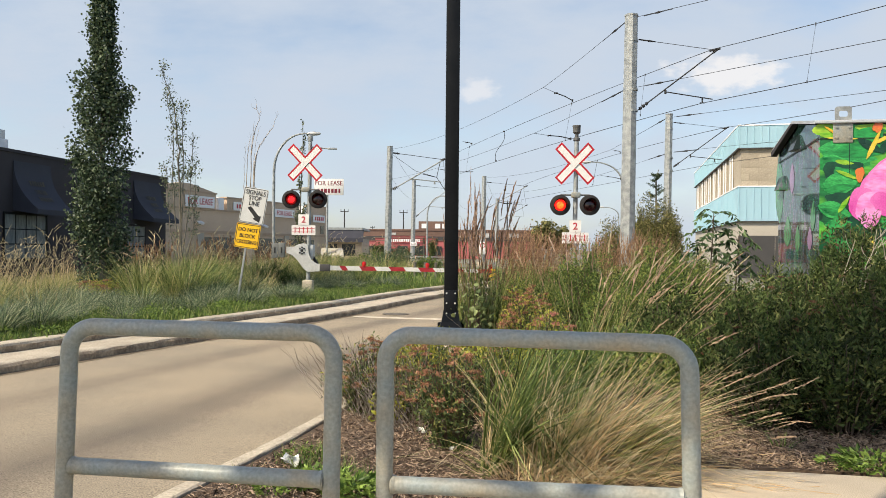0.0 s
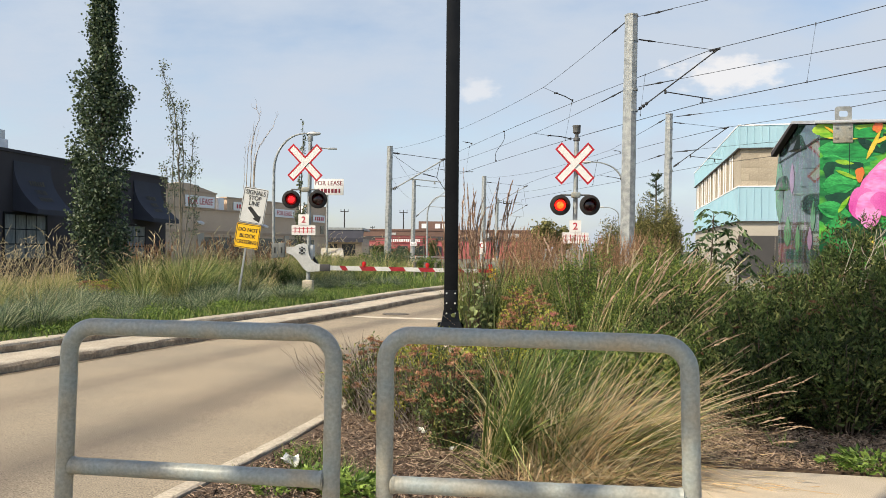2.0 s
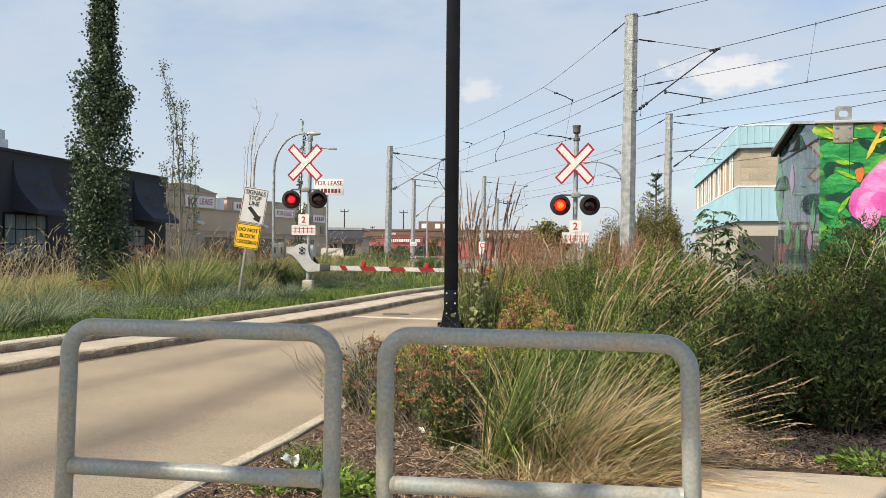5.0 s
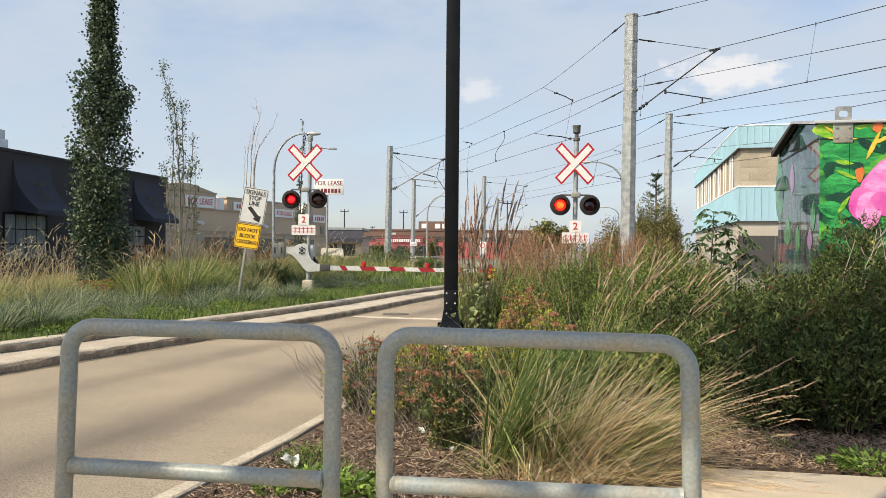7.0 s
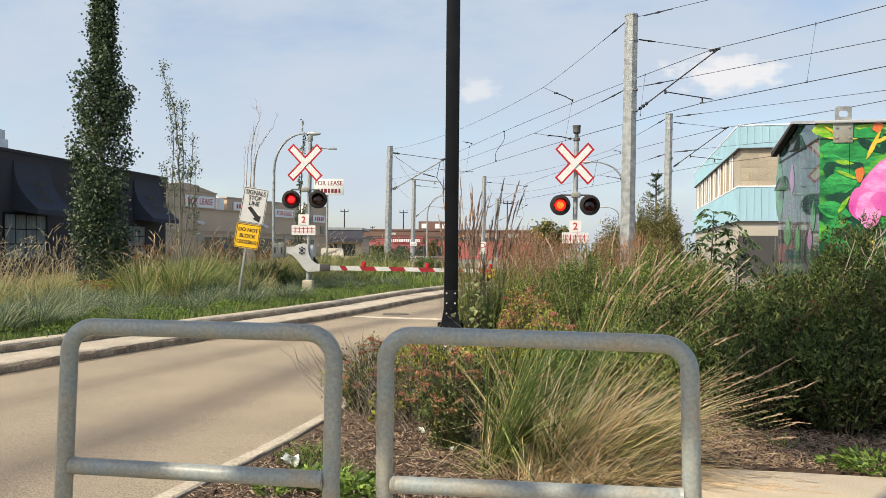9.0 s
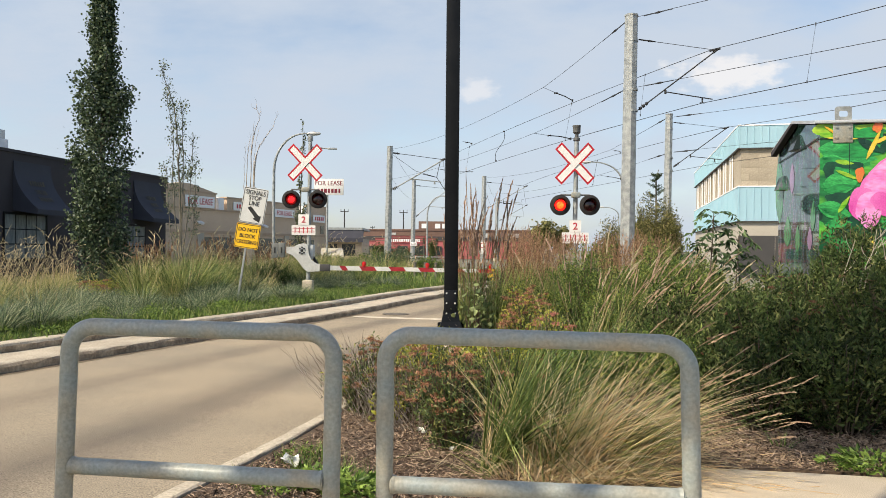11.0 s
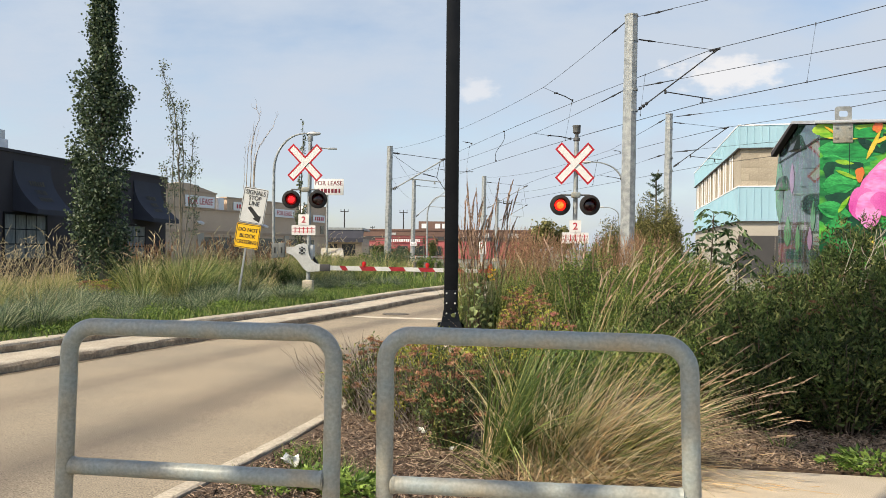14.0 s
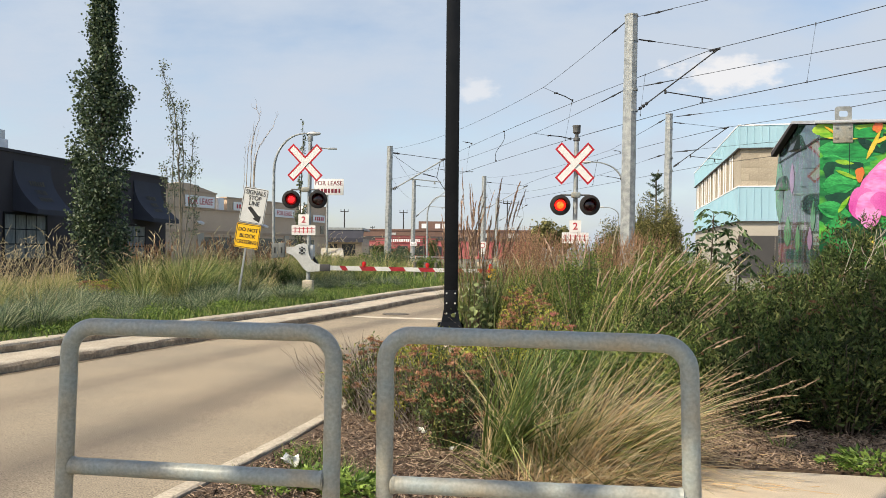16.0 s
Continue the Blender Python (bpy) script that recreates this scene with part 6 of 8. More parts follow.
# hazard board and round-symbol sign past the road
haz = thing("hazard_marker", pose(1.95, 30.5, 0), "yellow and black striped hazard board on a post", "road sign")
bm = bmesh.new()
rod(bm, (0, 0.04, 0), (0, 0.04, 0.75), 0.03)
part("post", bm, M["galv_pole"], haz)
bm = bmesh.new()
box(bm, (0.3, 0.02, 0.62), (0, 0, 0.42))
hb = part("board", bm, M["yellow"], haz)
for z in (0.2, 0.4, 0.6):
    bm = bmesh.new()
    slab(bm, [(-0.15, z - 0.14), (0.15, z - 0.01), (0.15, z + 0.07), (-0.15, z - 0.06)], 0.004, pose(0, -0.015, 0))
    part("stripe", bm, M["ink"], hb, smooth=False)
sg = thing("turn_sign", pose(1.78, 34.5, 0), "white prohibition sign with a red ring on a post", "road sign")
bm = bmesh.new()
rod(bm, (0, 0.04, 0), (0, 0.04, 1.95), 0.03)
part("post", bm, M["galv_pole"], sg)
bm = bmesh.new()
box(bm, (0.32, 0.02, 0.56), (0, 0, 1.56), bevel=0.006)
sb = part("board", bm, M["white"], sg)
bm = bmesh.new()
ring = [(0.12 * math.cos(a), 0.12 * math.sin(a)) for a in np.linspace(0, 2 * math.pi, 24, endpoint=False)]
ring_slab(bm, ring, [(x * 0.72, z * 0.72) for x, z in ring], 0.004, pose(0, -0.015, 1.68))
part("ring", bm, M["red"], sb)
cabinet = thing("brown_cabinet", pose(1.42, 36, 0), "rust-brown trackside cabinet on a post", "cabinet")
bm = bmesh.new()
box(bm, (0.42, 0.4, 0.85), (0, 0, 1.6), bevel=0.02)
part("case", bm, M["brick_far"], cabinet)
bm = bmesh.new()
rod(bm, (0, 0, 0), (0, 0, 1.2), 0.07)
part("post", bm, M["brick_far"], cabinet)
bm = bmesh.new()
box(bm, (0.34, 0.01, 0.7), (0, -0.205, 1.6), bevel=0.004)
part("door", bm, M["brick_far"], cabinet)

# cars parked far off


def parked_car(x, y, turn, paint):
    car = thing("parked_car", pose(x, y, 0, 0, 0, turn), "pale parked car seen past the gate", "car", "parked cars")
    side = [(-2.2, 0.35), (2.2, 0.35), (2.25, 0.75), (1.3, 0.92), (0.7, 1.45), (-1.3, 1.48), (-1.9, 0.98), (-2.25, 0.9)]
    bm = bmesh.new()
    slab(bm, side, 1.75, pose(0, -0.87, 0))
    bmesh.ops.bevel(bm, geom=bm.edges[:], offset=0.07, segments=2, affect="EDGES")
    part("body", bm, paint, car)
    for s in (-0.885, 0.875):
        bm = bmesh.new()
        slab(bm, [(1.05, 0.97), (0.62, 1.38), (-0.2, 1.4), (-0.2, 0.97)], 0.012, pose(0, s, 0))
        part("side_window", bm, M["glass"], car, smooth=False)
        bm = bmesh.new()
        slab(bm, [(-0.3, 0.97), (-0.3, 1.4), (-1.2, 1.4), (-1.6, 0.99)], 0.012, pose(0, s, 0))
        part("side_window", bm, M["glass"], car, smooth=False)
        for wx in (-1.4, 1.4):
            bm = bmesh.new()
            lathe(bm, [(0.2, 0), (0.32, 0.01), (0.33, 0.1), (0.32, 0.2), (0.2, 0.21)], (wx, s + (-0.02 if s < 0 else 0.22), 0.33), (-90 if s < 0 else 90, 0, 0), 20)
            w = part("wheel", bm, M["tyre"], car)
            bm = bmesh.new()
            lathe(bm, [(0.2, -0.008), (0.1, -0.012), (0.0, -0.012)], (wx, s + (-0.02 if s < 0 else 0.22), 0.33), (-90 if s < 0 else 90, 0, 0), 14)
            part("hub", bm, M["alum"], w)
    bm = bmesh.new()
    slab(bm, [(-0.62, 0), (0.62, 0), (0.55, 0.55), (-0.55, 0.55)], 0.012, pose(1.16, 0, 0.93, 0, 0, 90) @ pose(0, 0, 0, 41, 0, 0))
    part("windscreen", bm, M["glass"], car, smooth=False)


parked_car(-9.0, 62, 100, M["car_white"])
parked_car(-20.0, 112, 10, M["car_white"])

# ---- planting ----
rng = np.random.default_rng(11)
SWAY = []


def stuff(name, me, material, label, category):
    return tagged(finish(name, me, material, smooth=False), label, category, kind="stuff")


def join(parts_):
    vs, fs, o = [], [], 0
    for v, f in parts_:
        vs.append(v)
        fs.append(f + o)
        o += len(v)
    return np.concatenate(vs), np.concatenate(fs)


def tuft_points(n, cx, cy, r, z):
    a, q = rng.uniform(0, 6.283, n), r * np.sqrt(rng.uniform(0, 1, n))
    return np.stack([cx + q * np.cos(a), cy + q * np.sin(a), np.full(n, z)], 1)


def sward(n, y0, y1, o0, o1, z, h0, h1, width, lean=0.5, droop=0.4, clump=0.0):
    """Blades scattered along the island, between two distances from the road."""
    y = y0 + (y1 - y0) * rng.uniform(0, 1, n) ** 1.0
    o = rng.uniform(o0, o1, n)
    x = left_x(y) - o
    r = np.stack([x, y + 0.25 * (o - 0.8), np.full(n, z)], 1)
    h = rng.uniform(h0, h1, n) * (0.75 + 0.5 * np.array([noise.noise((a * 0.9, b * 0.9, 3.0)) for a, b in r[:, :2]]))
    return blades(rng, r, h, rng.uniform(0, lean, n), rng.uniform(0, 6.283, n), np.full(n, width), rng.uniform(0, droop, n), 3)[:2]


def grass_tuft(n, h0, h1, spread, width, droop, bias=(0, 0), root=0.1, lean0=0.0, segs=5, kink=0.0):
    """Arrays of a tuft round the origin; blades fan outward."""
    r = tuft_points(n, 0, 0, root, 0.0)
    toward = np.arctan2(r[:, 1], r[:, 0]) + rng.normal(0, 0.6, n)
    lean = lean0 + rng.uniform(0, spread, n)
    d = np.stack([np.cos(toward) * lean + bias[0], np.sin(toward) * lean + bias[1]], 1)
    return blades(rng, r, rng.uniform(h0, h1, n), np.linalg.norm(d, axis=1), np.arctan2(d[:, 1], d[:, 0]), width * rng.uniform(0.6, 1.2, n), rng.uniform(0, droop, n), segs, kink)


# low lawn and weeds beside the upper kerb
v, f = sward(46000, 6.5, 27, 0.88, 5.0, 0.24, 0.07, 0.24, 0.013)
stuff("lawn", raw_mesh("lawn", v, f), M["lawn"], "low green lawn along the kerb", "grass")
v, f = sward(7000, 26, 44, 0.9, 9, 0.2, 0.15, 0.5, 0.03)
stuff("lawn", raw_mesh("lawn", v, f), M["lawn"], "rough green grass by the crossing", "grass")
n = 2600
y = rng.uniform(7, 25, n)
o = 0.95 + 1.3 * rng.uniform(0, 1, n) ** 1.4
at = np.stack([left_x(y) - o, y + 0.3 * o, 0.26 + rng.uniform(0, 0.16, n)], 1)
w = rng.normal(size=(n, 3)) * np.array([1, 1, 0.35]) + np.array([0, 0, 0.5])
v, f = leaves(rng, at, w, rng.uniform(0.025, 0.06, n), 0.5)
stuff("ground_cover", raw_mesh("ground_cover", v, f), M["weed"], "broad-leaved weeds along the kerb", "weeds")
# lumpier weeds that spill towards the kerb
at = []
for k in range(24):
    y = 7.5 + 17 * rng.random()
    o, rad, hh = 0.92 + 1.1 * rng.random(), rng.uniform(0.12, 0.34), rng.uniform(0.08, 0.26)
    q = rng.normal(0, 0.5, (120, 3))
    at.append(np.stack([left_x(y) - o + q[:, 0] * rad, y + 0.3 * o + q[:, 1] * rad, 0.25 + hh * np.maximum(0, 1 - 0.8 * (q[:, 0] ** 2 + q[:, 1] ** 2)) * rng.uniform(0.5, 1.1, 120)], 1))
at = np.concatenate(at)
w = rng.normal(size=at.shape) * np.array([1, 1, 0.4]) + np.array([0, 0, 0.5])
v, f = leaves(rng, at, w, rng.uniform(0.025, 0.07, len(at)), 0.55)
stuff("ground_cover", raw_mesh("ground_cover", v, f), M["weed"], "lumps of leafy weeds spilling to the kerb", "weeds")

# blue-green fescue tufts
fescue = []
for k in range(4):
    v, f, _ = grass_tuft(720, 0.30, 0.62, 0.95, 0.0075, 1.4, root=0.15, segs=4)
    me = raw_mesh("fescue_tuft", v, f)
    me.materials.append(M["fescue"])
    fescue.append(me)


def plant(name, me, x, y, z, s, turn, label, category, group):
    ob = new(name, me)
    ob.matrix_basis = Matrix.LocRotScale((x, y, z), Euler((0, 0, turn)), (s, s, s))
    return tagged(ob, label, category, group)


rr = random.Random(7)


def island_spot(o0, o1, d0, d1):
    """A spot on the island between two distances from the kerb."""
    while True:
        d = d0 + (d1 - d0) * rr.random()
        x = rr.uniform(-0.64 * d - 0.5, left_x(d) - 0.8)
        o = (left_x(d) - x) * 0.935
        if o0 <= o <= o1:
            return x, d


taken = []
for k in range(900):
    x, y = island_spot(1.75, 5.4, 9.5, 26)
    if len(taken) < 128 and not (abs(x + 3.75) < 1.1 and 19 < y < 22.4) and all(math.hypot(x - p, y - q) > 0.72 for p, q in taken):
        taken.append((x, y))
        plant("fescue_tuft", fescue[len(taken) % 4], x, y, 0.235, rr.choice((0.55, 0.75, 0.95, 1.1, 1.25)) * rr.uniform(0.9, 1.1), rr.uniform(0, 6.28), "blue-green fescue tuft in the island", "grass tuft", "fescue tufts")

# tall seeding grass behind, in separate clumps: two leafy kinds, two dry ones with nodding heads
tall = []
for k in range(4):
    dry = k > 1
    v, f, _ = grass_tuft(130, 0.35, 0.8, 0.6, 0.011, 0.8, root=0.24) if dry else grass_tuft(300, 0.4, 0.95, 0.6, 0.0125, 0.85, root=0.24)
    v1, f1, mid = grass_tuft(10 if dry else 7, 0.8, 1.45 if dry else 1.25, 0.34, 0.009, 0.35, root=0.2)
    tips, ways = mid[:, -1, :], mid[:, -1, :] - mid[:, -2, :]
    ways = ways / np.linalg.norm(ways, axis=1)[:, None] + rng.normal(0, 0.35, ways.shape) + np.array([0.25, 0, -0.15])
    v2, f2 = ears(rng, tips - mid[:, -1, :] * 0.02, ways, rng.uniform(0.12, 0.22, len(tips)), rng.uniform(0.004, 0.006, len(tips)), 26)
    me = bpy.data.meshes.new("tall_grass_clump")
    vv, ff = join([(v, f), (v1, f1), (v2, f2)])
    me.from_pydata(vv.tolist(), [], ff.tolist())
    me.materials.append((M["tall_dry"], M["tall"])[k % 2] if dry else M["tall"] if k % 2 else M["fgreen"])
    me.materials.append(M["stalk"])
    me.materials.append(M["seed"])
    idx = np.zeros(len(ff), dtype=np.int32)
    idx[len(f):] = 1
    idx[len(f) + len(f1):] = 2
    me.polygons.foreach_set("material_index", idx)
    tall.append(me)
k = 0
while k < 150:
    x, y = island_spot(3.7, 9.0, 13, 29)
    along = x / y
    if -0.487 < along < -0.40 and y < 20.6:
        continue
    straw_side = along < -0.44 or noise.noise((x * 0.5, y * 0.5, 7.0)) > 0.16
    kind_ = (2 if straw_side else 0) + k % 2
    size_ = rr.choice((0.7, 0.85, 1.0, 1.15)) if straw_side else rr.choice((0.85, 1.0, 1.2, 1.4))
    plant("tall_grass_clump", tall[kind_], x, y, 0.235, size_ * rr.uniform(0.9, 1.1), rr.uniform(0, 6.28), "tall seeding grass clump with straw stems" if kind_ > 1 else "tall leafy green grass clump", "grass clump", "tall grass clumps")
    k += 1
for k in range(26):
    x, y = rr.uniform(-14, -1.5), rr.uniform(34, 46)
    plant("tall_grass_clump", tall[k % 4], x, y, 0.1, rr.uniform(1.1, 1.65), rr.uniform(0, 6.28), "tall grass clump beyond the crossing", "grass clump", "tall grass clumps")

def plumed(n, h0, h1, spread, bias, head0, head1, n_head, rad, blade, stalk, plume, root=0.12, width=0.007, droop=0.15, n_blade=260, bh=(0.5, 0.85), bdroop=0.7, bspread=0.5, per=38):
    v0, f0, _ = grass_tuft(n_blade, bh[0], bh[1], bspread, width * 1.25, bdroop, bias=(bias[0] * 0.7, bias[1] * 0.7), root=root)
    v1, f1, mid = grass_tuft(n, h0, h1, spread, width * 0.75, droop, bias=bias, root=root)
    tips, ways = mid[:n_head, -1, :], mid[:n_head, -1, :] - mid[:n_head, -2, :]
    ln = rng.uniform(head0, head1, n_head)
    wn = ways / np.linalg.norm(ways, axis=1)[:, None]
    v2, f2 = ears(rng, tips - wn * ln[:, None] * 0.5, ways, ln, rng.uniform(0.7, 1.3, n_head) * rad, per)
    return [(v0, f0, blade), (v1, f1, stalk), (v2, f2, plume)]


# columnar aspens


def aspen(x, y, height, radius, n_leaf, size, label, material, seed, thin=False, crook=0.0):
    g = np.random.default_rng(seed)
    ob = thing("aspen_tree", pose(x, y, 0.2), label, "tree", "aspens")
    bm = bmesh.new()
    pts = [(crook * height * (t - 0.2) * t + 0.04 * math.sin(7 * t + seed), 0.03 * math.cos(5 * t), height * 0.98 * t) for t in np.linspace(0, 1, 14)]
    pipe(bm, pts, 0.09 if not thin else 0.04, 8, r_end=0.012)
    part("trunk", bm, M["bark"], ob)
    nb = 110 if not thin else 36
    t0 = g.uniform(0.0, 0.93, nb)
    a = g.uniform(0, 6.283, nb)
    env = np.clip(np.interp(t0, [0, 0.15, 0.30, 0.40, 0.45, 0.52, 0.64, 1], [0.80, 0.90, 0.95, 0.95, 0.72, 0.36, 0.25, 0.08]), 0.06, 1) * radius * g.uniform(0.45, 1.12, nb)
    if thin:
        env = np.clip(np.interp(t0, [0, 0.1, 0.45, 0.75, 1], [0.62, 0.88, 0.92, 0.40, 0.15]), 0.1, 1) * radius * g.uniform(0.55, 1.25, nb)
    length = height * g.uniform(0.07, 0.15, nb)
    root = np.array([np.interp(t0, np.linspace(0, 1, 14), [p[i] for p in pts]) for i in range(3)]).T
    ts = np.linspace(0, 1, 6)
    paths = root[:, None, :] + np.stack([np.cos(a)[:, None] * env[:, None] * ts ** 0.7, np.sin(a)[:, None] * env[:, None] * ts ** 0.7, length[:, None] * ts], 2)
    v, f = sticks(paths, 0.022 if not thin else 0.014, 0.004)
    tagged(finish("limb_mass", raw_mesh("limb_mass", v, f), M["bark"], ob), kind="stuff")
    b = g.integers(0, nb, n_leaf)
    q = g.uniform(0.15, 1.05, n_leaf)
    at = root[b] + np.stack([np.cos(a[b]) * env[b] * q ** 0.7, np.sin(a[b]) * env[b] * q ** 0.7, length[b] * q], 1) + g.normal(0, 0.10 if not thin else 0.07, (n_leaf, 3)) * radius / 0.75
    if not thin:
        m = n_leaf // 5
        tt, aa = g.uniform(0.03, 0.97, m), g.uniform(0, 6.283, m)
        ee = np.interp(tt, [0, 0.15, 0.30, 0.44, 0.52, 0.58, 0.70, 1], [0.78, 0.84, 0.85, 0.84, 0.66, 0.42, 0.32, 0.08]) * radius * np.sqrt(g.uniform(0.1, 1, m))
        at[:m] = np.stack([np.cos(aa) * ee, np.sin(aa) * ee, tt * height], 1)
        at[:m, 0] += np.interp(tt, np.linspace(0, 1, 14), [p[0] for p in pts])
    w = g.normal(size=(n_leaf, 3)) + np.array([0, 0, -0.3])
    v, f = round_leaves(g, at, w, size * g.uniform(0.7, 1.25, n_leaf))
    finish("crown", raw_mesh("crown", v, f), material, ob, smooth=False)
    return ob


aspen(-8.86, 20, 10.6, 0.85, 30000, 0.068, "dark green columnar aspen in the grass island", M["aspen"], 3, crook=-0.02)
aspen(-5.55, 30, 6.2, 0.3, 700, 0.07, "thin young aspen behind the signal", M["slim_leaf"], 8, True)


def sparse_aspen(x, y, stems, seed):
    """A young many-stemmed aspen: stems as (offset, height) lines, short twigs, leaves in small bunches."""
    g = np.random.default_rng(seed)
    ob = thing("aspen_tree", pose(x, y, 0.2), "young many-stemmed aspen, sparsely leaved", "tree", "aspens")
    twigs, spots = [], []
    for k, line in enumerate(stems):
        bm = bmesh.new()
        pts = [Vector((a, 0.10 * math.sin(1.3 * b + k) * min(1, b / 3), b * 0.965)) for a, b in line]
        fine = []
        for a, b in zip(pts, pts[1:]):
            fine += [a.lerp(b, t) + Vector((g.normal(0, 0.008), g.normal(0, 0.012), 0)) for t in (0.0, 0.33, 0.66)]
        fine.append(pts[-1])
        pipe(bm, fine, 0.034 if k == 0 else 0.019, 7, r_end=0.006)
        part("stem", bm, M["bark"], ob)
        for i in range(len(fine) * 3):
            t = g.uniform(0.25, 1.0) * (len(fine) - 1)
            p = fine[int(t)].lerp(fine[min(int(t) + 1, len(fine) - 1)], t % 1)
            if p.z < 1.2:
                continue
            a, l = g.uniform(0, 6.283), g.uniform(0.05, 0.20)
            tip = p + Vector((math.cos(a) * l, math.sin(a) * l, l * g.uniform(0.3, 1.5)))
            twigs.append([p.lerp(tip, q) + Vector((0, 0, 0.04 * q * q)) for q in np.linspace(0, 1, 5)])
            spots += [tip] * (g.integers(2, 5) if p.z > 4.0 else g.integers(6, 12)) + [p.lerp(tip, 0.6)] * g.integers(0, 3)
    v, f = sticks(np.array([[tuple(p) for p in tw] for tw in twigs]), 0.008, 0.003)
    tagged(finish("twig_mass", raw_mesh("twig_mass", v, f), M["bark"], ob, smooth=False), kind="stuff")
    at = np.array([tuple(p) for p in spots]) + g.normal(0, 0.06, (len(spots), 3))
    v, f = round_leaves(g, at, g.normal(size=at.shape) + np.array([0, 0, -0.4]), 0.05 * g.uniform(0.7, 1.25, len(at)))
    tagged(finish("crown", raw_mesh("crown", v, f), M["slim_leaf"], ob, smooth=False), kind="stuff")


sparse_aspen(-8.24, 24, [[(0, 0), (0.02, 1.6), (0.03, 3.2), (-0.04, 4.15), (0.0, 4.45), (-0.1, 4.9), (-0.18, 5.6), (-0.32, 6.2), (-0.46, 6.55), (-0.57, 6.9), (-0.64, 7.25)],
                         [(0.0, 0.6), (-0.12, 2.2), (-0.2, 3.6), (-0.26, 4.7), (-0.28, 5.3), (-0.42, 5.9), (-0.44, 6.3)], [(0.03, 1.0), (0.12, 2.8), (0.05, 4.4), (0.04, 5.2), (0.06, 5.7), (0.0, 6.0)],
                         [(0.02, 0.5), (0.25, 2.2), (0.30, 3.4), (0.34, 4.2), (0.40, 5.0)], [(0.0, 0.4), (-0.3, 1.8), (-0.42, 3.0), (-0.44, 3.9)], [(0.02, 0.3), (0.42, 1.9), (0.46, 3.0), (0.5, 4.0)]], 5)


def bare_tree(x, y):
    ob = thing("bare_sapling", pose(x, y, 0.2), "leafless grey sapling with crooked shoots", "tree")
    lines = ([(0.0, 0), (0.02, 1.5), (0.04, 3.0), (0.07, 4.14), (0.10, 4.67), (0.16, 4.99), (0.30, 5.3), (0.32, 5.42), (0.22, 5.6)],
             [(0.04, 0), (0.08, 2), (0.14, 3.4), (0.19, 4.14), (0.32, 4.5), (0.53, 4.8), (0.74, 5.06), (0.80, 5.3), (0.90, 5.44)],
             [(-0.03, 0), (-0.05, 2), (-0.08, 3.2), (-0.05, 4.14), (-0.02, 4.6), (0.02, 4.76)],
             [(0.06, 0), (0.14, 3.0), (0.21, 4.14), (0.27, 4.36), (0.46, 4.67)],
             [(0.02, 0), (0.02, 2.6), (0.05, 4.2), (0.10, 4.8), (0.12, 5.16)],
             [(0.10, 2.5), (0.15, 4.1), (0.20, 4.76), (0.28, 5.0)], [(-0.02, 1.5), (-0.16, 3.2), (-0.14, 4.0), (-0.12, 4.5)],
             [(0.22, 5.6), (0.12, 5.66), (0.05, 5.72)], [(0.22, 5.6), (0.23, 5.82)], [(0.32, 5.42), (0.36, 5.6)])
    twigs = []
    for line in lines:
        bm = bmesh.new()
        pts = [Vector((a, 0.05 * math.sin(3 * b), b)) for a, b in line]
        fine = []
        for a, b in zip(pts, pts[1:]):
            fine += [a.lerp(b, t) + Vector((rr.uniform(-0.014, 0.014), rr.uniform(-0.02, 0.02), 0)) for t in (0.0, 0.33, 0.66)]
        fine.append(pts[-1])
        pipe(bm, fine, 0.020 if line[0][1] == 0 else 0.009, 6, r_end=0.004)
        part("shoot", bm, M["dead_twig"], ob)
        for p in fine[len(fine) // 2:]:
            if p.z > 3.2 and rr.random() < 0.75:
                sd = rr.choice((-1, 1))
                q = p + Vector((sd * rr.uniform(0.02, 0.07), rr.uniform(-0.06, 0.06), rr.uniform(0.05, 0.14)))
                twigs.append([tuple(p.lerp(q, t) + Vector((0, 0, 0.03 * t * t))) for t in np.linspace(0, 1, 4)])
    v, f = sticks(np.array(twigs), 0.004, 0.002)
    tagged(finish("twig_mass", raw_mesh("twig_mass", v, f), M["dead_twig"], ob, smooth=False), kind="stuff")


bare_tree(-6.08, 24)


# shrubs


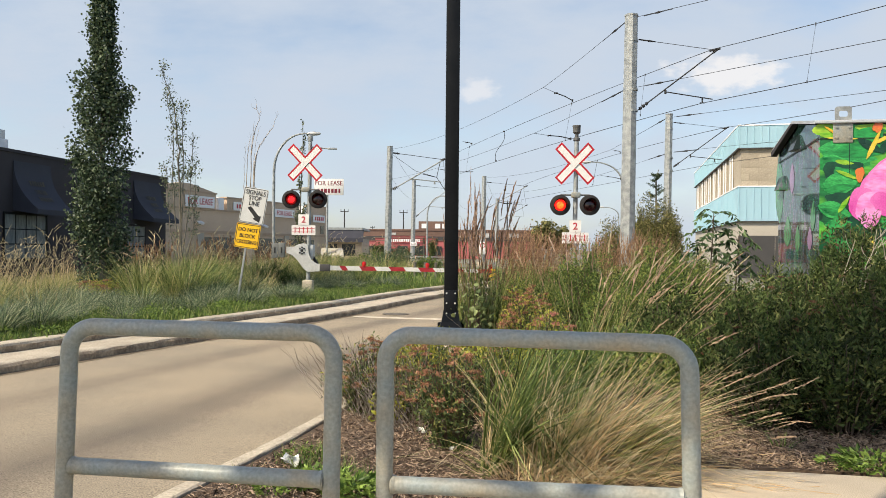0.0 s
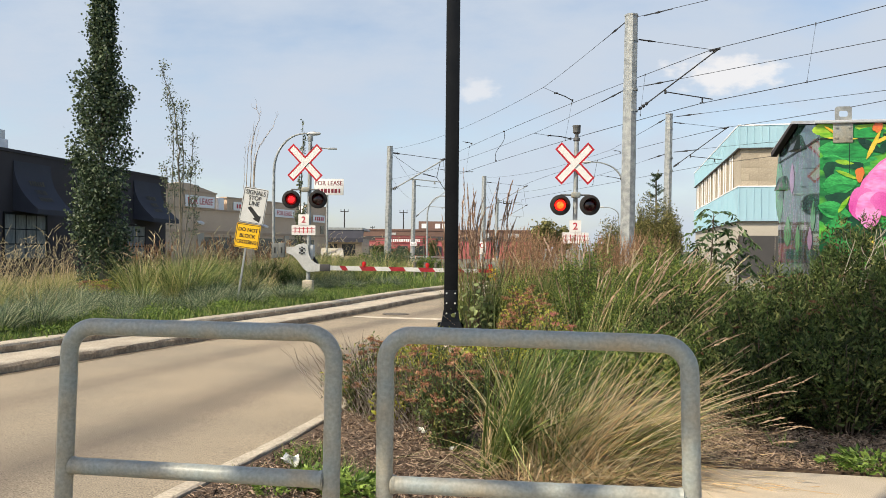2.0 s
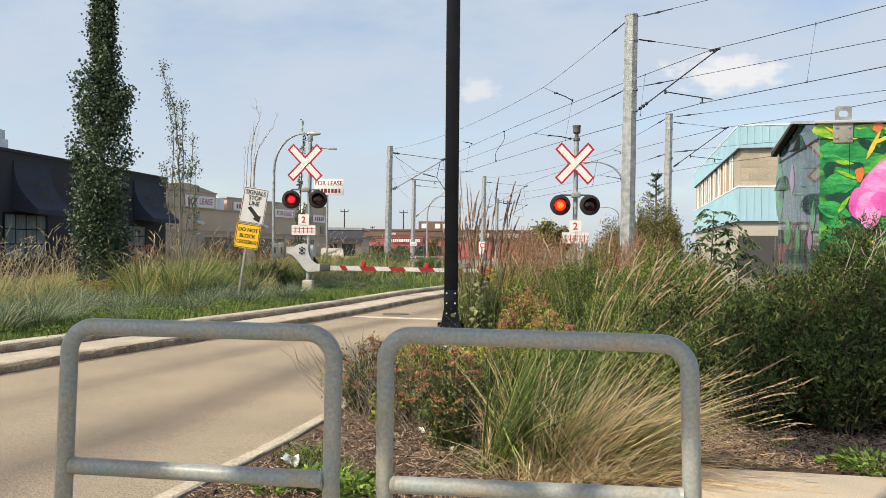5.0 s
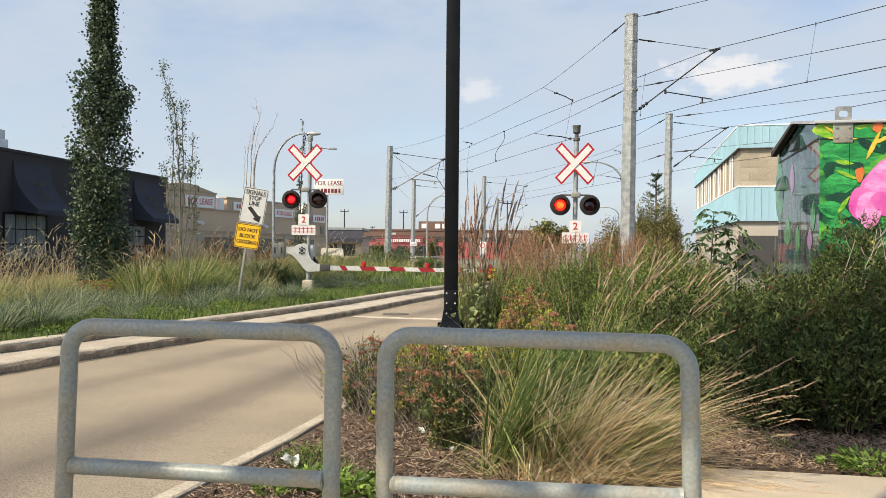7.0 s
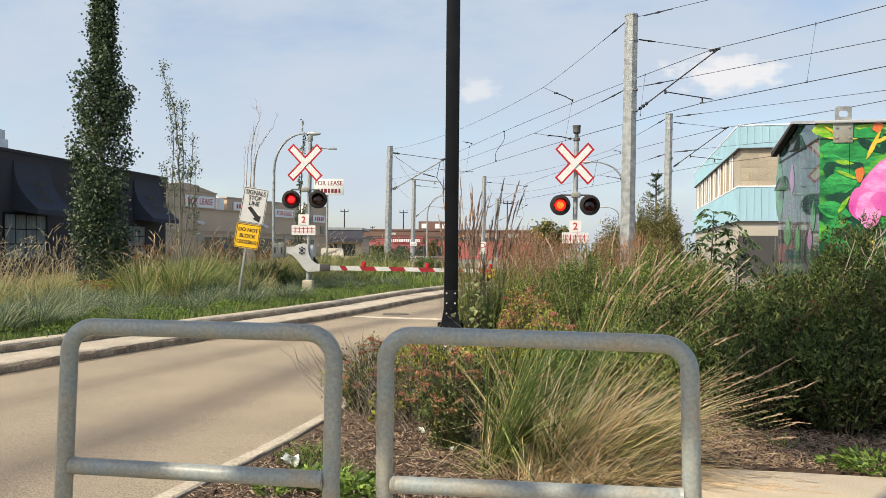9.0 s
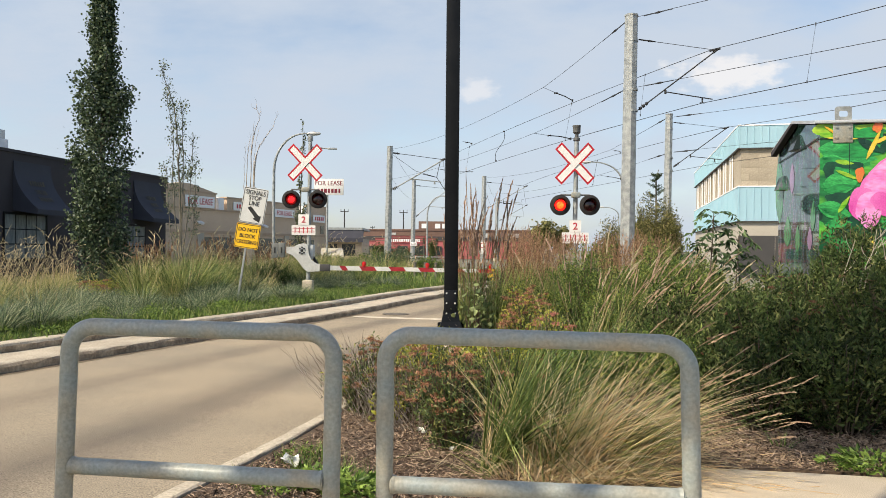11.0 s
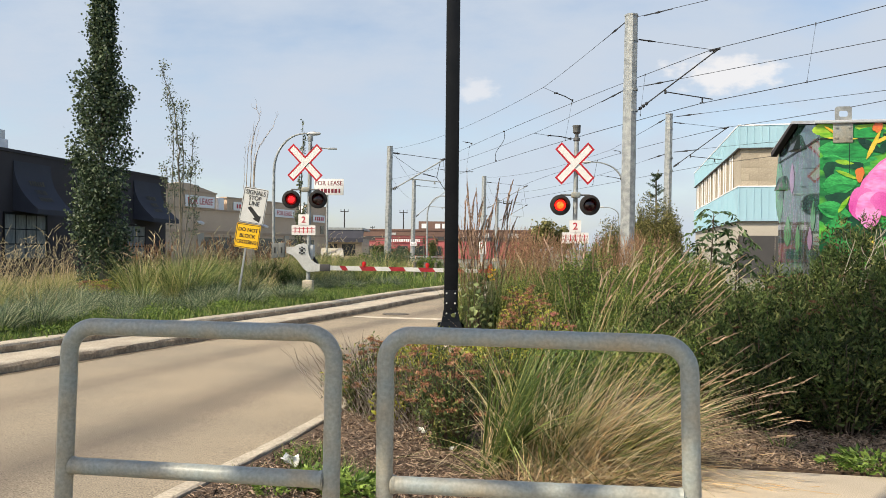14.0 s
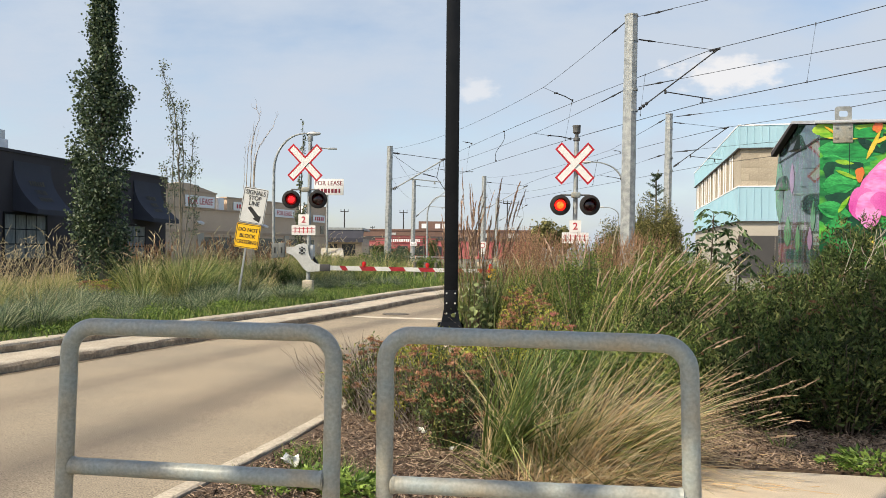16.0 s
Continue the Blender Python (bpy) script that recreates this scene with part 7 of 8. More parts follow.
def shrub(name, label, x, y, z, rx, ry, h, n_stem, n_leaf, size, material, seed, kind="fold", flowers=None, n_flower=0, flower_size=0.02, twig="twig", group="shrubs", wide=0.5, top_bias=1.0, extra=None, n_extra=0):
    g = np.random.default_rng(seed)
    ob = thing(name, pose(x, y, z), label, "shrub", group)
    a, q = g.uniform(0, 6.283, n_stem), np.sqrt(g.uniform(0, 1, n_stem))
    tip = np.stack([np.cos(a) * q * rx, np.sin(a) * q * ry, h * np.sqrt(np.maximum(0.08, 1 - 0.8 * q ** 2)) * g.uniform(0.6, 1.12, n_stem)], 1)
    root = np.stack([np.cos(a) * q * rx * 0.3, np.sin(a) * q * ry * 0.3, 0 * a], 1)
    ts = np.linspace(0, 1, 7)[None, :, None]
    bowed = root[:, None, :] * (1 - ts) + tip[:, None, :] * ts
    bowed[:, :, 2] += (0.16 * h * np.sin(np.pi * ts[:, :, 0])) * np.minimum(1, q)[:, None]
    v, f = sticks(bowed, 0.009, 0.002)
    tagged(finish("stem_mass", raw_mesh("stem_mass", v, f), M[twig], ob, smooth=False), kind="stuff")

    def on_stems(count, lo, spread):
        b = g.integers(0, n_stem, count)
        t = lo + (1.0 - lo) * g.uniform(0, 1, count) ** (1 / (1 + top_bias * 0.6))
        p = root[b] * (1 - t)[:, None] + tip[b] * t[:, None]
        p[:, 2] += 0.16 * h * np.sin(np.pi * t) * np.minimum(1, q[b])
        return p + g.normal(0, spread, (count, 3)), tip[b] - root[b]

    at, d = on_stems(n_leaf, 0.05, size * 0.9)
    at[:, 2] = np.maximum(at[:, 2], 0.02)
    w = d / np.linalg.norm(d, axis=1)[:, None] * 0.6 + g.normal(0, 0.7, (n_leaf, 3))
    make = {"fold": lambda *k: leaves(*k, wide), "round": round_leaves, "spray": lambda *k: sprays(*k, wide)}[kind]
    v, f = make(g, at, w, size * g.uniform(0.45, 1.4, n_leaf))
    tagged(finish("foliage", raw_mesh("foliage", v, f), material, ob, smooth=False), kind="stuff")
    if n_extra:
        at, d = on_stems(n_extra, 0.8, size * 0.8)
        v, f = make(g, at, g.normal(0, 0.8, (n_extra, 3)) + np.array([0, 0, 0.5]), size * g.uniform(0.8, 1.3, n_extra))
        tagged(finish("young_foliage", raw_mesh("young_foliage", v, f), extra, ob, smooth=False), kind="stuff")
    if n_flower:
        pick = g.choice(np.nonzero(q < 0.85)[0], n_flower)
        c = tip[pick] * np.stack([np.ones(n_flower), np.ones(n_flower), g.uniform(0.72, 1.03, n_flower)], 1) + g.normal(0, 0.02, (n_flower, 3)) * np.array([1, 1, 0.6])
        per = 130
        o = g.normal(0, 1, (n_flower, per, 3)) * np.array([1, 1, 0.30]) * flower_size * 0.62
        at = (c[:, None, :] + o).reshape(-1, 3)
        v, f = leaves(g, at, g.normal(size=at.shape) + np.array([0, 0, 0.5]), flower_size * g.uniform(0.26, 0.5, len(at)), 0.75)
        tagged(finish("bloom", raw_mesh("bloom", v, f), flowers, ob, smooth=False), kind="stuff")
    return ob


def sprays(g, at, way, size, wide=0.28):
    """Short shoots that end in a tuft of narrow leaves, eleven to a shoot."""
    n, per = len(at), 11
    d = way / np.linalg.norm(way, axis=1)[:, None] * 0.5 + np.array([0, 0, 0.95]) + g.normal(0, 0.28, (n, 3))
    d /= np.linalg.norm(d, axis=1)[:, None]
    run = g.uniform(0.09, 0.19, n)
    t = np.linspace(0.05, 1, per)[None, :]
    turn = (np.arange(per) * 2.4)[None, :] + g.uniform(0, 6.283, n)[:, None]
    side = np.cross(d, np.array([1.0, 0.15, 0.1]))
    side /= np.linalg.norm(side, axis=1)[:, None]
    other = np.cross(d, side)
    out = np.cos(turn)[:, :, None] * side[:, None, :] + np.sin(turn)[:, :, None] * other[:, None, :]
    p = at[:, None, :] + d[:, None, :] * (run[:, None] * t)[:, :, None]
    w = out * (1.0 - 0.45 * t)[:, :, None] + d[:, None, :] * (0.45 + 0.5 * t)[:, :, None]
    s = np.repeat(size[:, None], per, 1) * (1.0 - 0.35 * t ** 3)
    return leaves(g, p.reshape(-1, 3), (w + g.normal(0, 0.12, w.shape)).reshape(-1, 3), s.reshape(-1), wide)


def dead_sprays(x, y, z, n, h, seed, spread=0.5, bias=(0, 0), bark="twig"):
    g = np.random.default_rng(seed)
    ts = np.linspace(0, 1, 7)
    a = g.uniform(0, 6.283, n)
    l = g.uniform(0.2, spread, n)
    tip = np.stack([np.cos(a) * l + bias[0], np.sin(a) * l + bias[1], h * g.uniform(0.6, 1.05, n)], 1)
    foot = np.stack([g.normal(0, 0.13, n), g.normal(0, 0.13, n), 0 * a], 1)
    p = foot[:, None, :] + tip[:, None, :] * ts[None, :, None] + g.normal(0, 0.02, (n, 7, 3)) * ts[None, :, None]
    ob = new("dead_twigs", None)
    v, f = sticks(p, 0.003, 0.0012)
    bpy.data.objects.remove(ob)
    ob = finish("dead_twigs", raw_mesh("dead_twigs", v, f), M[bark], smooth=False)
    ob.location = (x, y, z)
    tagged(ob, "dry leafless twigs sticking out of the spirea", "twigs", kind="stuff")


SP = "spirea shrub with faded rust flower heads"
shrub("spirea", SP, -0.62, 6.55, 0.1, 0.42, 0.4, 0.60, 110, 4600, 0.034, M["spirea_dark"], 21, flowers=M["rust_flower"], n_flower=60, flower_size=0.028, extra=M["lime"], n_extra=140, wide=0.36, top_bias=-0.5, group="spireas")
shrub("spirea", "dark-leaved spirea shrub with rust flower heads before the grass", 0.06, 5.42, 0.1, 0.30, 0.25, 0.64, 80, 4000, 0.038, M["spirea_dark"], 121, flowers=M["rust_flower"], n_flower=22, flower_size=0.034, wide=0.32, top_bias=-0.5, group="spireas")
shrub("spirea", SP, -0.05, 6.2, 0.1, 0.42, 0.4, 0.64, 110, 4600, 0.036, M["spirea_dark"], 22, flowers=M["rust_flower"], n_flower=52, flower_size=0.032, wide=0.32, top_bias=-0.5, group="spireas")
shrub("spirea", "yellow-leaved spirea shrub behind the barrier", -0.1, 7.6, 0.1, 0.55, 0.45, 0.55, 90, 2400, 0.05, M["lime"], 23, flowers=M["rust_flower"], n_flower=26, flower_size=0.024, wide=0.4, group="spireas")
shrub("spirea", "spirea shrub with pink and rust flower heads", 1.02, 8.9, 0.1, 0.42, 0.7, 0.86, 140, 2600, 0.045, M["spirea"], 24, flowers=M["rust_flower"], n_flower=150, flower_size=0.034, extra=M["lime"], n_extra=420, wide=0.4, group="spireas")
shrub("spirea", "spirea shrub with pink flower heads", 1.12, 10.3, 0.1, 0.42, 0.7, 0.98, 110, 2400, 0.045, M["spirea"], 25, flowers=M["rust_flower"], n_flower=130, flower_size=0.034, extra=M["lime"], n_extra=260, wide=0.4, group="spireas")
shrub("spirea", "yellow-green spirea shrub behind the barrier", 0.45, 7.3, 0.1, 0.5, 0.45, 0.6, 90, 2600, 0.05, M["lime"], 26, flowers=M["rust_flower"], n_flower=50, flower_size=0.026, wide=0.4, group="spireas")
shrub("spirea", SP, 0.5, 6.5, 0.1, 0.45, 0.4, 0.60, 110, 4400, 0.036, M["spirea"], 27, flowers=M["rust_flower"], n_flower=24, flower_size=0.034, wide=0.4, group="spireas")
shrub("spirea", "spirea shrub with pink flower heads", 1.12, 8.0, 0.1, 0.30, 0.4, 0.82, 70, 1300, 0.045, M["spirea"], 125, flowers=M["pink_flower"], n_flower=22, flower_size=0.036, wide=0.4, extra=M["lime"], n_extra=300, group="spireas")
shrub("spirea", "small lime-leaved spirea shoot at the edge of the mulch", -0.47, 6.12, 0.1, 0.16, 0.12, 0.24, 24, 240, 0.042, M["lime"], 126, wide=0.5, group="spireas")
shrub("broad_weed", "tall pale weed with broad leaves by the lamp post", 0.40, 9.8, 0.1, 0.24, 0.25, 1.05, 26, 150, 0.065, M["pale_weed"], 28, kind="round", group="bed weeds")
shrub("broad_weed", "tall pale weed with broad leaves by the lamp post", 0.55, 10.5, 0.1, 0.24, 0.3, 1.0, 26, 150, 0.065, M["pale_weed"], 29, kind="round", group="bed weeds")
dead_sprays(-0.75, 6.75, 0.1, 60, 0.64, 31, 0.55, (-0.05, 0))
dead_sprays(-0.35, 6.5, 0.1, 60, 0.6, 32, 0.5, (0.1, -0.1))
dead_sprays(-0.22, 5.95, 0.1, 70, 0.6, 33, 0.55, (-0.05, -0.1), "dead_twig")
dead_sprays(-0.62, 6.35, 0.1, 60, 0.62, 34, 0.5, (-0.05, -0.05), "dead_twig")

# russet reeds and a dark shrub at the back of the island
reeds = []
for k in range(2):
    got = plumed(60, 0.8, 1.35, 0.16, (0.02, 0), 0.18, 0.30, 50, 0.009, M["tall"], M["plume"], M["plume"], root=0.2, width=0.016, droop=0.08, n_blade=90, bh=(0.5, 0.9))
    vv, ff = join([(v, f) for v, f, m in got])
    me = bpy.data.meshes.new("reed_clump")
    me.from_pydata(vv.tolist(), [], ff.tolist())
    me.materials.append(M["tall"])
    me.materials.append(M["plume"])
    idx = np.ones(len(ff), dtype=np.int32)
    idx[: len(got[0][1])] = 0
    me.polygons.foreach_set("material_index", idx)
    reeds.append(me)
for k, (x, y) in enumerate([(-9.6, 23.4), (-9.1, 24.0), (-8.6, 23.6), (-7.9, 25.0), (-7.2, 25.4), (-6.6, 25.0), (-6.0, 25.6), (-5.4, 25.2)]):
    plant("reed_grass", reeds[k % 2], x, y, 0.235, rr.uniform(0.95, 1.2), rr.uniform(0, 6.28), "russet reed grass clump at the back of the island", "grass clump", "reed grasses")
shrub("leafy_shrub", "low dark shrub beside the gate signal", -5.0, 22.8, 0.24, 0.7, 0.6, 0.78, 110, 6000, 0.05, M["bush_tip"], 91)
shrub("leafy_shrub", "low dark shrub beside the gate signal", -6.0, 22.6, 0.24, 0.6, 0.6, 0.6, 90, 4000, 0.05, M["bush_tip"], 92)

shrub("russet_shrub", "low russet and yellow shrub among the island grasses", -8.15, 18.6, 0.24, 0.85, 0.4, 0.5, 80, 1500, 0.05, M["lime"], 93, flowers=M["rust_flower"], n_flower=60, flower_size=0.04, wide=0.4)
for k, (x, rx, h) in enumerate([(-8.9, 1.0, 2.3), (-5.7, 2.0, 1.7), (-1.5, 0.6, 3.0)]):
    shrub("garden_shrub", "dark green shrub before the red restaurant", x, 106, 0.0, rx, 0.9, h, 60, 2600, 0.16, M["bush"], 95 + k, group="garden shrubs")

GS = "green leafy shrub in the planting bed"
for k, (x, y, rx, h) in enumerate([(1.1, 6.6, 0.45, 0.62), (1.65, 6.9, 0.5, 0.72), (2.15, 6.7, 0.4, 0.7)]):
    shrub("leafy_shrub", "low green shrub behind the fountain grass", x, y, 0.1, rx, rx * 0.8, h, 60, 4200, 0.046, M["shrub"], 140 + k, wide=0.4, extra=M["young"], n_extra=500)
for k, (x, y, rx, h, n) in enumerate([(2.1, 10.6, 0.9, 1.42, 10500), (3.2, 10.9, 0.95, 1.52, 11000), (2.7, 9.4, 0.85, 1.3, 11000), (2.0, 9.0, 0.45, 1.0, 5000), (4.1, 12.2, 0.9, 1.2, 8000), (5.6, 13.5, 1.2, 0.85, 4600), (1.3, 12.0, 0.5, 0.9, 2600), (3.35, 10.1, 0.5, 1.36, 5200), (2.85, 8.6, 0.4, 1.12, 3600)]):
    shrub("leafy_shrub", GS, x, y, 0.1, rx, rx * 0.8, h, 120, int(n * 1.7), 0.032, M["shrub"], 40 + k, wide=0.42, extra=M["young"], n_extra=n // 4)
# lighter bush_tip leaves on the shoot tips stand in for sunlit bush tops
DB = "dense dark ninebark bush in the planting bed"
for k, (x, y, rx, h, n) in enumerate([(2.75, 6.5, 0.72, 1.02, 1500), (3.75, 6.35, 0.85, 1.36, 1900), (4.85, 6.4, 0.95, 1.66, 1700), (3.3, 7.5, 0.72, 1.14, 1200), (4.35, 7.5, 0.75, 1.72, 1700), (3.85, 7.1, 0.6, 1.56, 1400), (3.15, 6.85, 0.40, 1.16, 700), (2.3, 7.6, 0.5, 1.0, 700)]):
    shrub("ninebark_bush", DB, x, y, 0.1, rx, rx * 0.85, h, 150, n, 0.056, M["bush"], 60 + k, kind="spray", wide=0.30, top_bias=-0.3, extra=M["bush_tip"], n_extra=n // 7, flowers=M["seed_head"], n_flower=70 if k in (0, 3, 6) else 26, flower_size=0.024)
for k, (x, y, rx, h, n) in enumerate([(3.1, 5.9, 0.55, 0.78, 2600), (3.75, 5.75, 0.6, 0.95, 2600), (2.5, 6.05, 0.45, 0.66, 1800), (4.1, 5.6, 0.5, 1.1, 2200)]):
    shrub("ninebark_bush", "low dark ninebark bush with glossy leaves behind the barrier", x, y, 0.1, rx, rx * 0.8, h, 90, n // 4, 0.058, M["bush"], 160 + k, kind="spray", wide=0.40, top_bias=-0.3, extra=M["bush_tip"], n_extra=n // 40)
for k, (x, y, rx, h, n) in enumerate([(7.65, 28.0, 1.1, 3.3, 20000), (8.7, 29.5, 0.55, 3.2, 8000), (6.25, 28.5, 0.75, 2.5, 9000), (8.9, 31, 0.9, 2.7, 7000)]):
    shrub("leafy_shrub", "tall olive-green bush before the overhead poles", x, y, 0.1, rx, rx, h, 200, n, 0.075, M["olive_leaf"], 71 + k, wide=0.45)


def sapling(x, y, z, h, seed):
    g = np.random.default_rng(seed)
    ob = thing("ash_sapling", pose(x, y, z), "young sapling with drooping paired leaflets", "tree")
    nb = 15
    t0 = np.linspace(0.66, 1.0, nb)
    a = np.arange(nb) * 2.4 + g.uniform(0, 0.8, nb)
    l = g.uniform(0.26, 0.50, nb) * (1.25 - 0.45 * t0)
    ts = np.linspace(0, 1, 9)
    bow = np.stack([0.10 * ts, 0 * ts, h * ts], 1)
    foot = np.stack([np.interp(t0, ts, bow[:, 0]), 0 * t0, h * t0], 1)
    paths = foot[:, None, :] + np.stack([np.cos(a)[:, None] * l[:, None] * ts, 0.7 * np.sin(a)[:, None] * l[:, None] * ts, 0.34 * ts - 0.36 * ts[None, :] ** 2 * g.uniform(0.7, 1.3, nb)[:, None]], 2)
    v, f = sticks(paths, 0.005, 0.002)
    v2, f2 = sticks(bow[None], 0.014, 0.006)
    vv, ff = join([(v, f), (v2, f2)])
    tagged(finish("stem_mass", raw_mesh("stem_mass", vv, ff), M["twig"], ob, smooth=False), kind="stuff")
    # leaflets hang in pairs from each arching stalk, and one at its end
    step = paths[:, 2:, :] - paths[:, 1:-1, :]
    step /= np.linalg.norm(step, axis=2)[:, :, None]
    across = np.cross(step, np.array([0.0, 0, 1]))
    across /= np.linalg.norm(across, axis=2)[:, :, None] + 1e-6
    at, w = [], []
    for sgn in (-1, 1):
        at.append(paths[:, 2:, :])
        w.append(across * sgn * 0.75 + step * 0.5 + np.array([0, 0, -0.55]) + g.normal(0, 0.22, step.shape))
    at, w = np.concatenate(at, 1).reshape(-1, 3), np.concatenate(w, 1).reshape(-1, 3)
    keep = g.uniform(0, 1, len(at)) < 0.86
    v, f = leaves(g, at[keep], w[keep], g.uniform(0.075, 0.125, int(keep.sum())), 0.36, 0.16)
    tagged(finish("foliage", raw_mesh("foliage", v, f), M["ash_leaf"], ob, smooth=False), kind="stuff")


sapling(3.25, 9.5, 0.1, 1.86, 5)
sapling(3.72, 9.9, 0.1, 1.62, 6)
bm = bmesh.new()
for k in range(8):
    g = random.Random(90 + k)
    p = Vector((3.45 + 0.12 * k, 6.75 + g.uniform(-0.2, 0.2), 1.12 + 0.035 * k))
    d = Vector((g.uniform(-0.05, 0.55), 0, 1)).normalized()
    pts = [p.copy()]
    for i in range(5):
        d = (d + Vector((g.uniform(-0.2, 0.2), g.uniform(-0.1, 0.1), 0.03))).normalized()
        p = p + d * 0.10
        pts.append(p.copy())
        if i in (1, 3):
            e = (d + Vector((g.choice((-1, 1)) * 0.9, g.uniform(-0.3, 0.3), -0.1))).normalized()
            q = p + e * 0.09
            pipe(bm, [p.copy(), q, q + (e + Vector((0, 0, 0.7))).normalized() * 0.09], 0.003, 5, r_end=0.0015)
    pipe(bm, pts, 0.0042, 5, r_end=0.002)
tagged(part("dead_twigs", bm, M["dead_twig"]), "bare pale twigs above the dark bush", "twigs", kind="stuff")

# grasses that sway


def moving_grass(name, label, x, y, z, tufts, group, category="grass clump"):
    """A clump in several tufts, each free to lean at its foot. tufts: offset x, y, blade arrays with materials, and a phase."""
    ob = thing(name, pose(x, y, z), label, category, group)
    for dx, dy, meshes, phase, swing in tufts:
        vs, fs, idx, mats, o = [], [], [], [], 0
        for v, f, m in meshes:
            vs.append(v)
            fs.append(f + o)
            o += len(v)
            if m not in mats:
                mats.append(m)
            idx.append(np.full(len(f), mats.index(m), dtype=np.int32))
        me = bpy.data.meshes.new("tuft")
        me.from_pydata(np.concatenate(vs).tolist(), [], np.concatenate(fs).tolist())
        for m in mats:
            me.materials.append(m)
        me.polygons.foreach_set("material_index", np.concatenate(idx))
        t = new("tuft", me)
        t.parent = ob
        t.matrix_basis = pose(dx, dy, 0)
        SWAY.append((t, dx, dy, phase, swing))
    return ob


# the large fountain grass beside the footpath, blown to one side
FG = "large fountain grass clump, straw and green, leaning over the footpath"
ts_ = []
rf = random.Random(17)
for k in range(11):
    arrays = []
    for j in range(6):
        # small bunches, each with its own lean and colour
        u = (k + rf.random()) / 11
        dx, dy = -0.40 + 0.90 * u, rf.uniform(-0.17, 0.17)
        bx, by = 0.06 + 0.94 * u ** 1.3 + rf.uniform(-0.42, 0.42) * min(1, 0.25 + 2 * u), -0.08 + rf.uniform(-0.5, 0.35)
        if u < 0.24:
            m, h = M[rf.choice(("fg_dark", "fg_dark", "fgreen"))], (0.6, 1.2)
        else:
            m, h = M[rf.choice(("straw", "straw", "straw", "straw", "fgrass", "tall", "fg_dark"))], (0.5, rf.uniform(0.9, 1.24))
        if j in (3, 5):
            m, h = M[rf.choice(("straw", "tall", "fgreen", "fgrass"))], (0.3, 0.7)
        v, f, _ = grass_tuft(38 if u < 0.24 else 24, h[0], h[1], rf.uniform(0.12, 0.24) if u < 0.24 else rf.uniform(0.25, 0.7), rf.choice((0.007, 0.011, 0.015)), rf.uniform(0.3, 1.0), bias=(bx, by), root=0.065, kink=0.28, segs=6)
        arrays.append((v + np.array([dx, dy, 0]), f, m))
    c0 = np.array([-0.40 + 0.90 * (k + 0.5) / 11, 0.0, 0.0])
    ts_.append((c0[0], 0.0, [(v - c0, f, m) for v, f, m in arrays], 0.7 * k, 0.55))
# long seed stalks, arching over
for dx, dy, n_, lo, hi, bias, hl, ph in ((0.25, 0.0, 13, 0.95, 1.3, (1.35, -0.05), (0.14, 0.24), 2.2), (0.1, 0.1, 16, 1.1, 1.42, (0.62, 0.0), (0.14, 0.24), 3.4), (0.32, -0.1, 8, 0.8, 1.1, (2.2, -0.3), (0.14, 0.22), 4.4)):
    ts_.append((dx, dy, plumed(n_, lo, hi, 0.35, bias, hl[0], hl[1], n_, 0.0034, M["fgrass"], M["stalk"], M["seed_tan"], root=0.2, width=0.007, droop=0.3, n_blade=16, bh=(0.6, 1.0)), ph, 0.8))
moving_grass("fountain_grass", FG, 0.66, 4.86, 0.1, ts_, "fountain grasses")
# dry skirt of fallen blades at its foot
v, f, _ = grass_tuft(200, 0.25, 0.75, 1.1, 0.0055, 0.6, bias=(1.1, -0.15), root=0.3, lean0=0.6, kink=0.2)
ob = finish("fallen_blades", raw_mesh("fallen_blades", v, f), M["straw"], smooth=False)
ob.location = (1.1, 4.8, 0.1)
tagged(ob, "dry fallen grass blades at the clump's foot", "dry grass", kind="stuff")

v, f, _ = grass_tuft(420, 0.10, 0.34, 1.1, 0.007, 0.9, bias=(0.4, -0.1), root=0.46, kink=0.3)
ob = finish("thatch", raw_mesh("thatch", v, f), M["thatch"], smooth=False)
ob.location = (0.80, 4.80, 0.1)
tagged(ob, "dead brown thatch in the heart of the clump", "dry grass", kind="stuff")
# coarse pale crossing blades at the front of the clump
for k, (x, y, bx) in enumerate(((0.46, 4.66, 0.1), (0.34, 4.74, -0.35), (0.32, 4.70, -0.5), (0.55, 4.60, 0.6), (0.72, 4.56, 0.0), (0.88, 4.56, 0.8), (1.05, 4.6, -0.1), (1.18, 4.64, 0.9), (0.64, 4.58, 0.3), (0.80, 4.55, -0.2), (0.96, 4.55, 0.4), (1.12, 4.58, 0.2))):
    v, f, _ = grass_tuft(20, 0.2, 0.6, 0.7, 0.009, 1.5, bias=(bx, -0.15), root=0.14, lean0=0.2, kink=0.6, segs=8)
    ob = finish("coarse_blades", raw_mesh("coarse_blades", v, f), M["straw"] if k % 3 != 2 else M["tall"], smooth=False)
    ob.location = (x, y, 0.1)
    tagged(ob, "coarse dry crossing blades before the clump", "dry grass", kind="stuff")

n_ = 230
r_ = np.stack([rng.uniform(0.42, 1.32, n_), rng.uniform(4.50, 4.70, n_), np.full(n_, 0.1)], 1)
v, f, _ = blades(rng, r_, rng.uniform(0.12, 0.52, n_), rng.uniform(0.3, 1.6, n_), rng.choice([0.0, 3.14], n_, p=[0.72, 0.28]) + rng.normal(0, 0.5, n_), rng.uniform(0.005, 0.011, n_), rng.uniform(0.1, 1.3, n_), 7, 0.5)
ob = finish("tangled_straw", raw_mesh("tangled_straw", v, f), M["straw"], smooth=False)
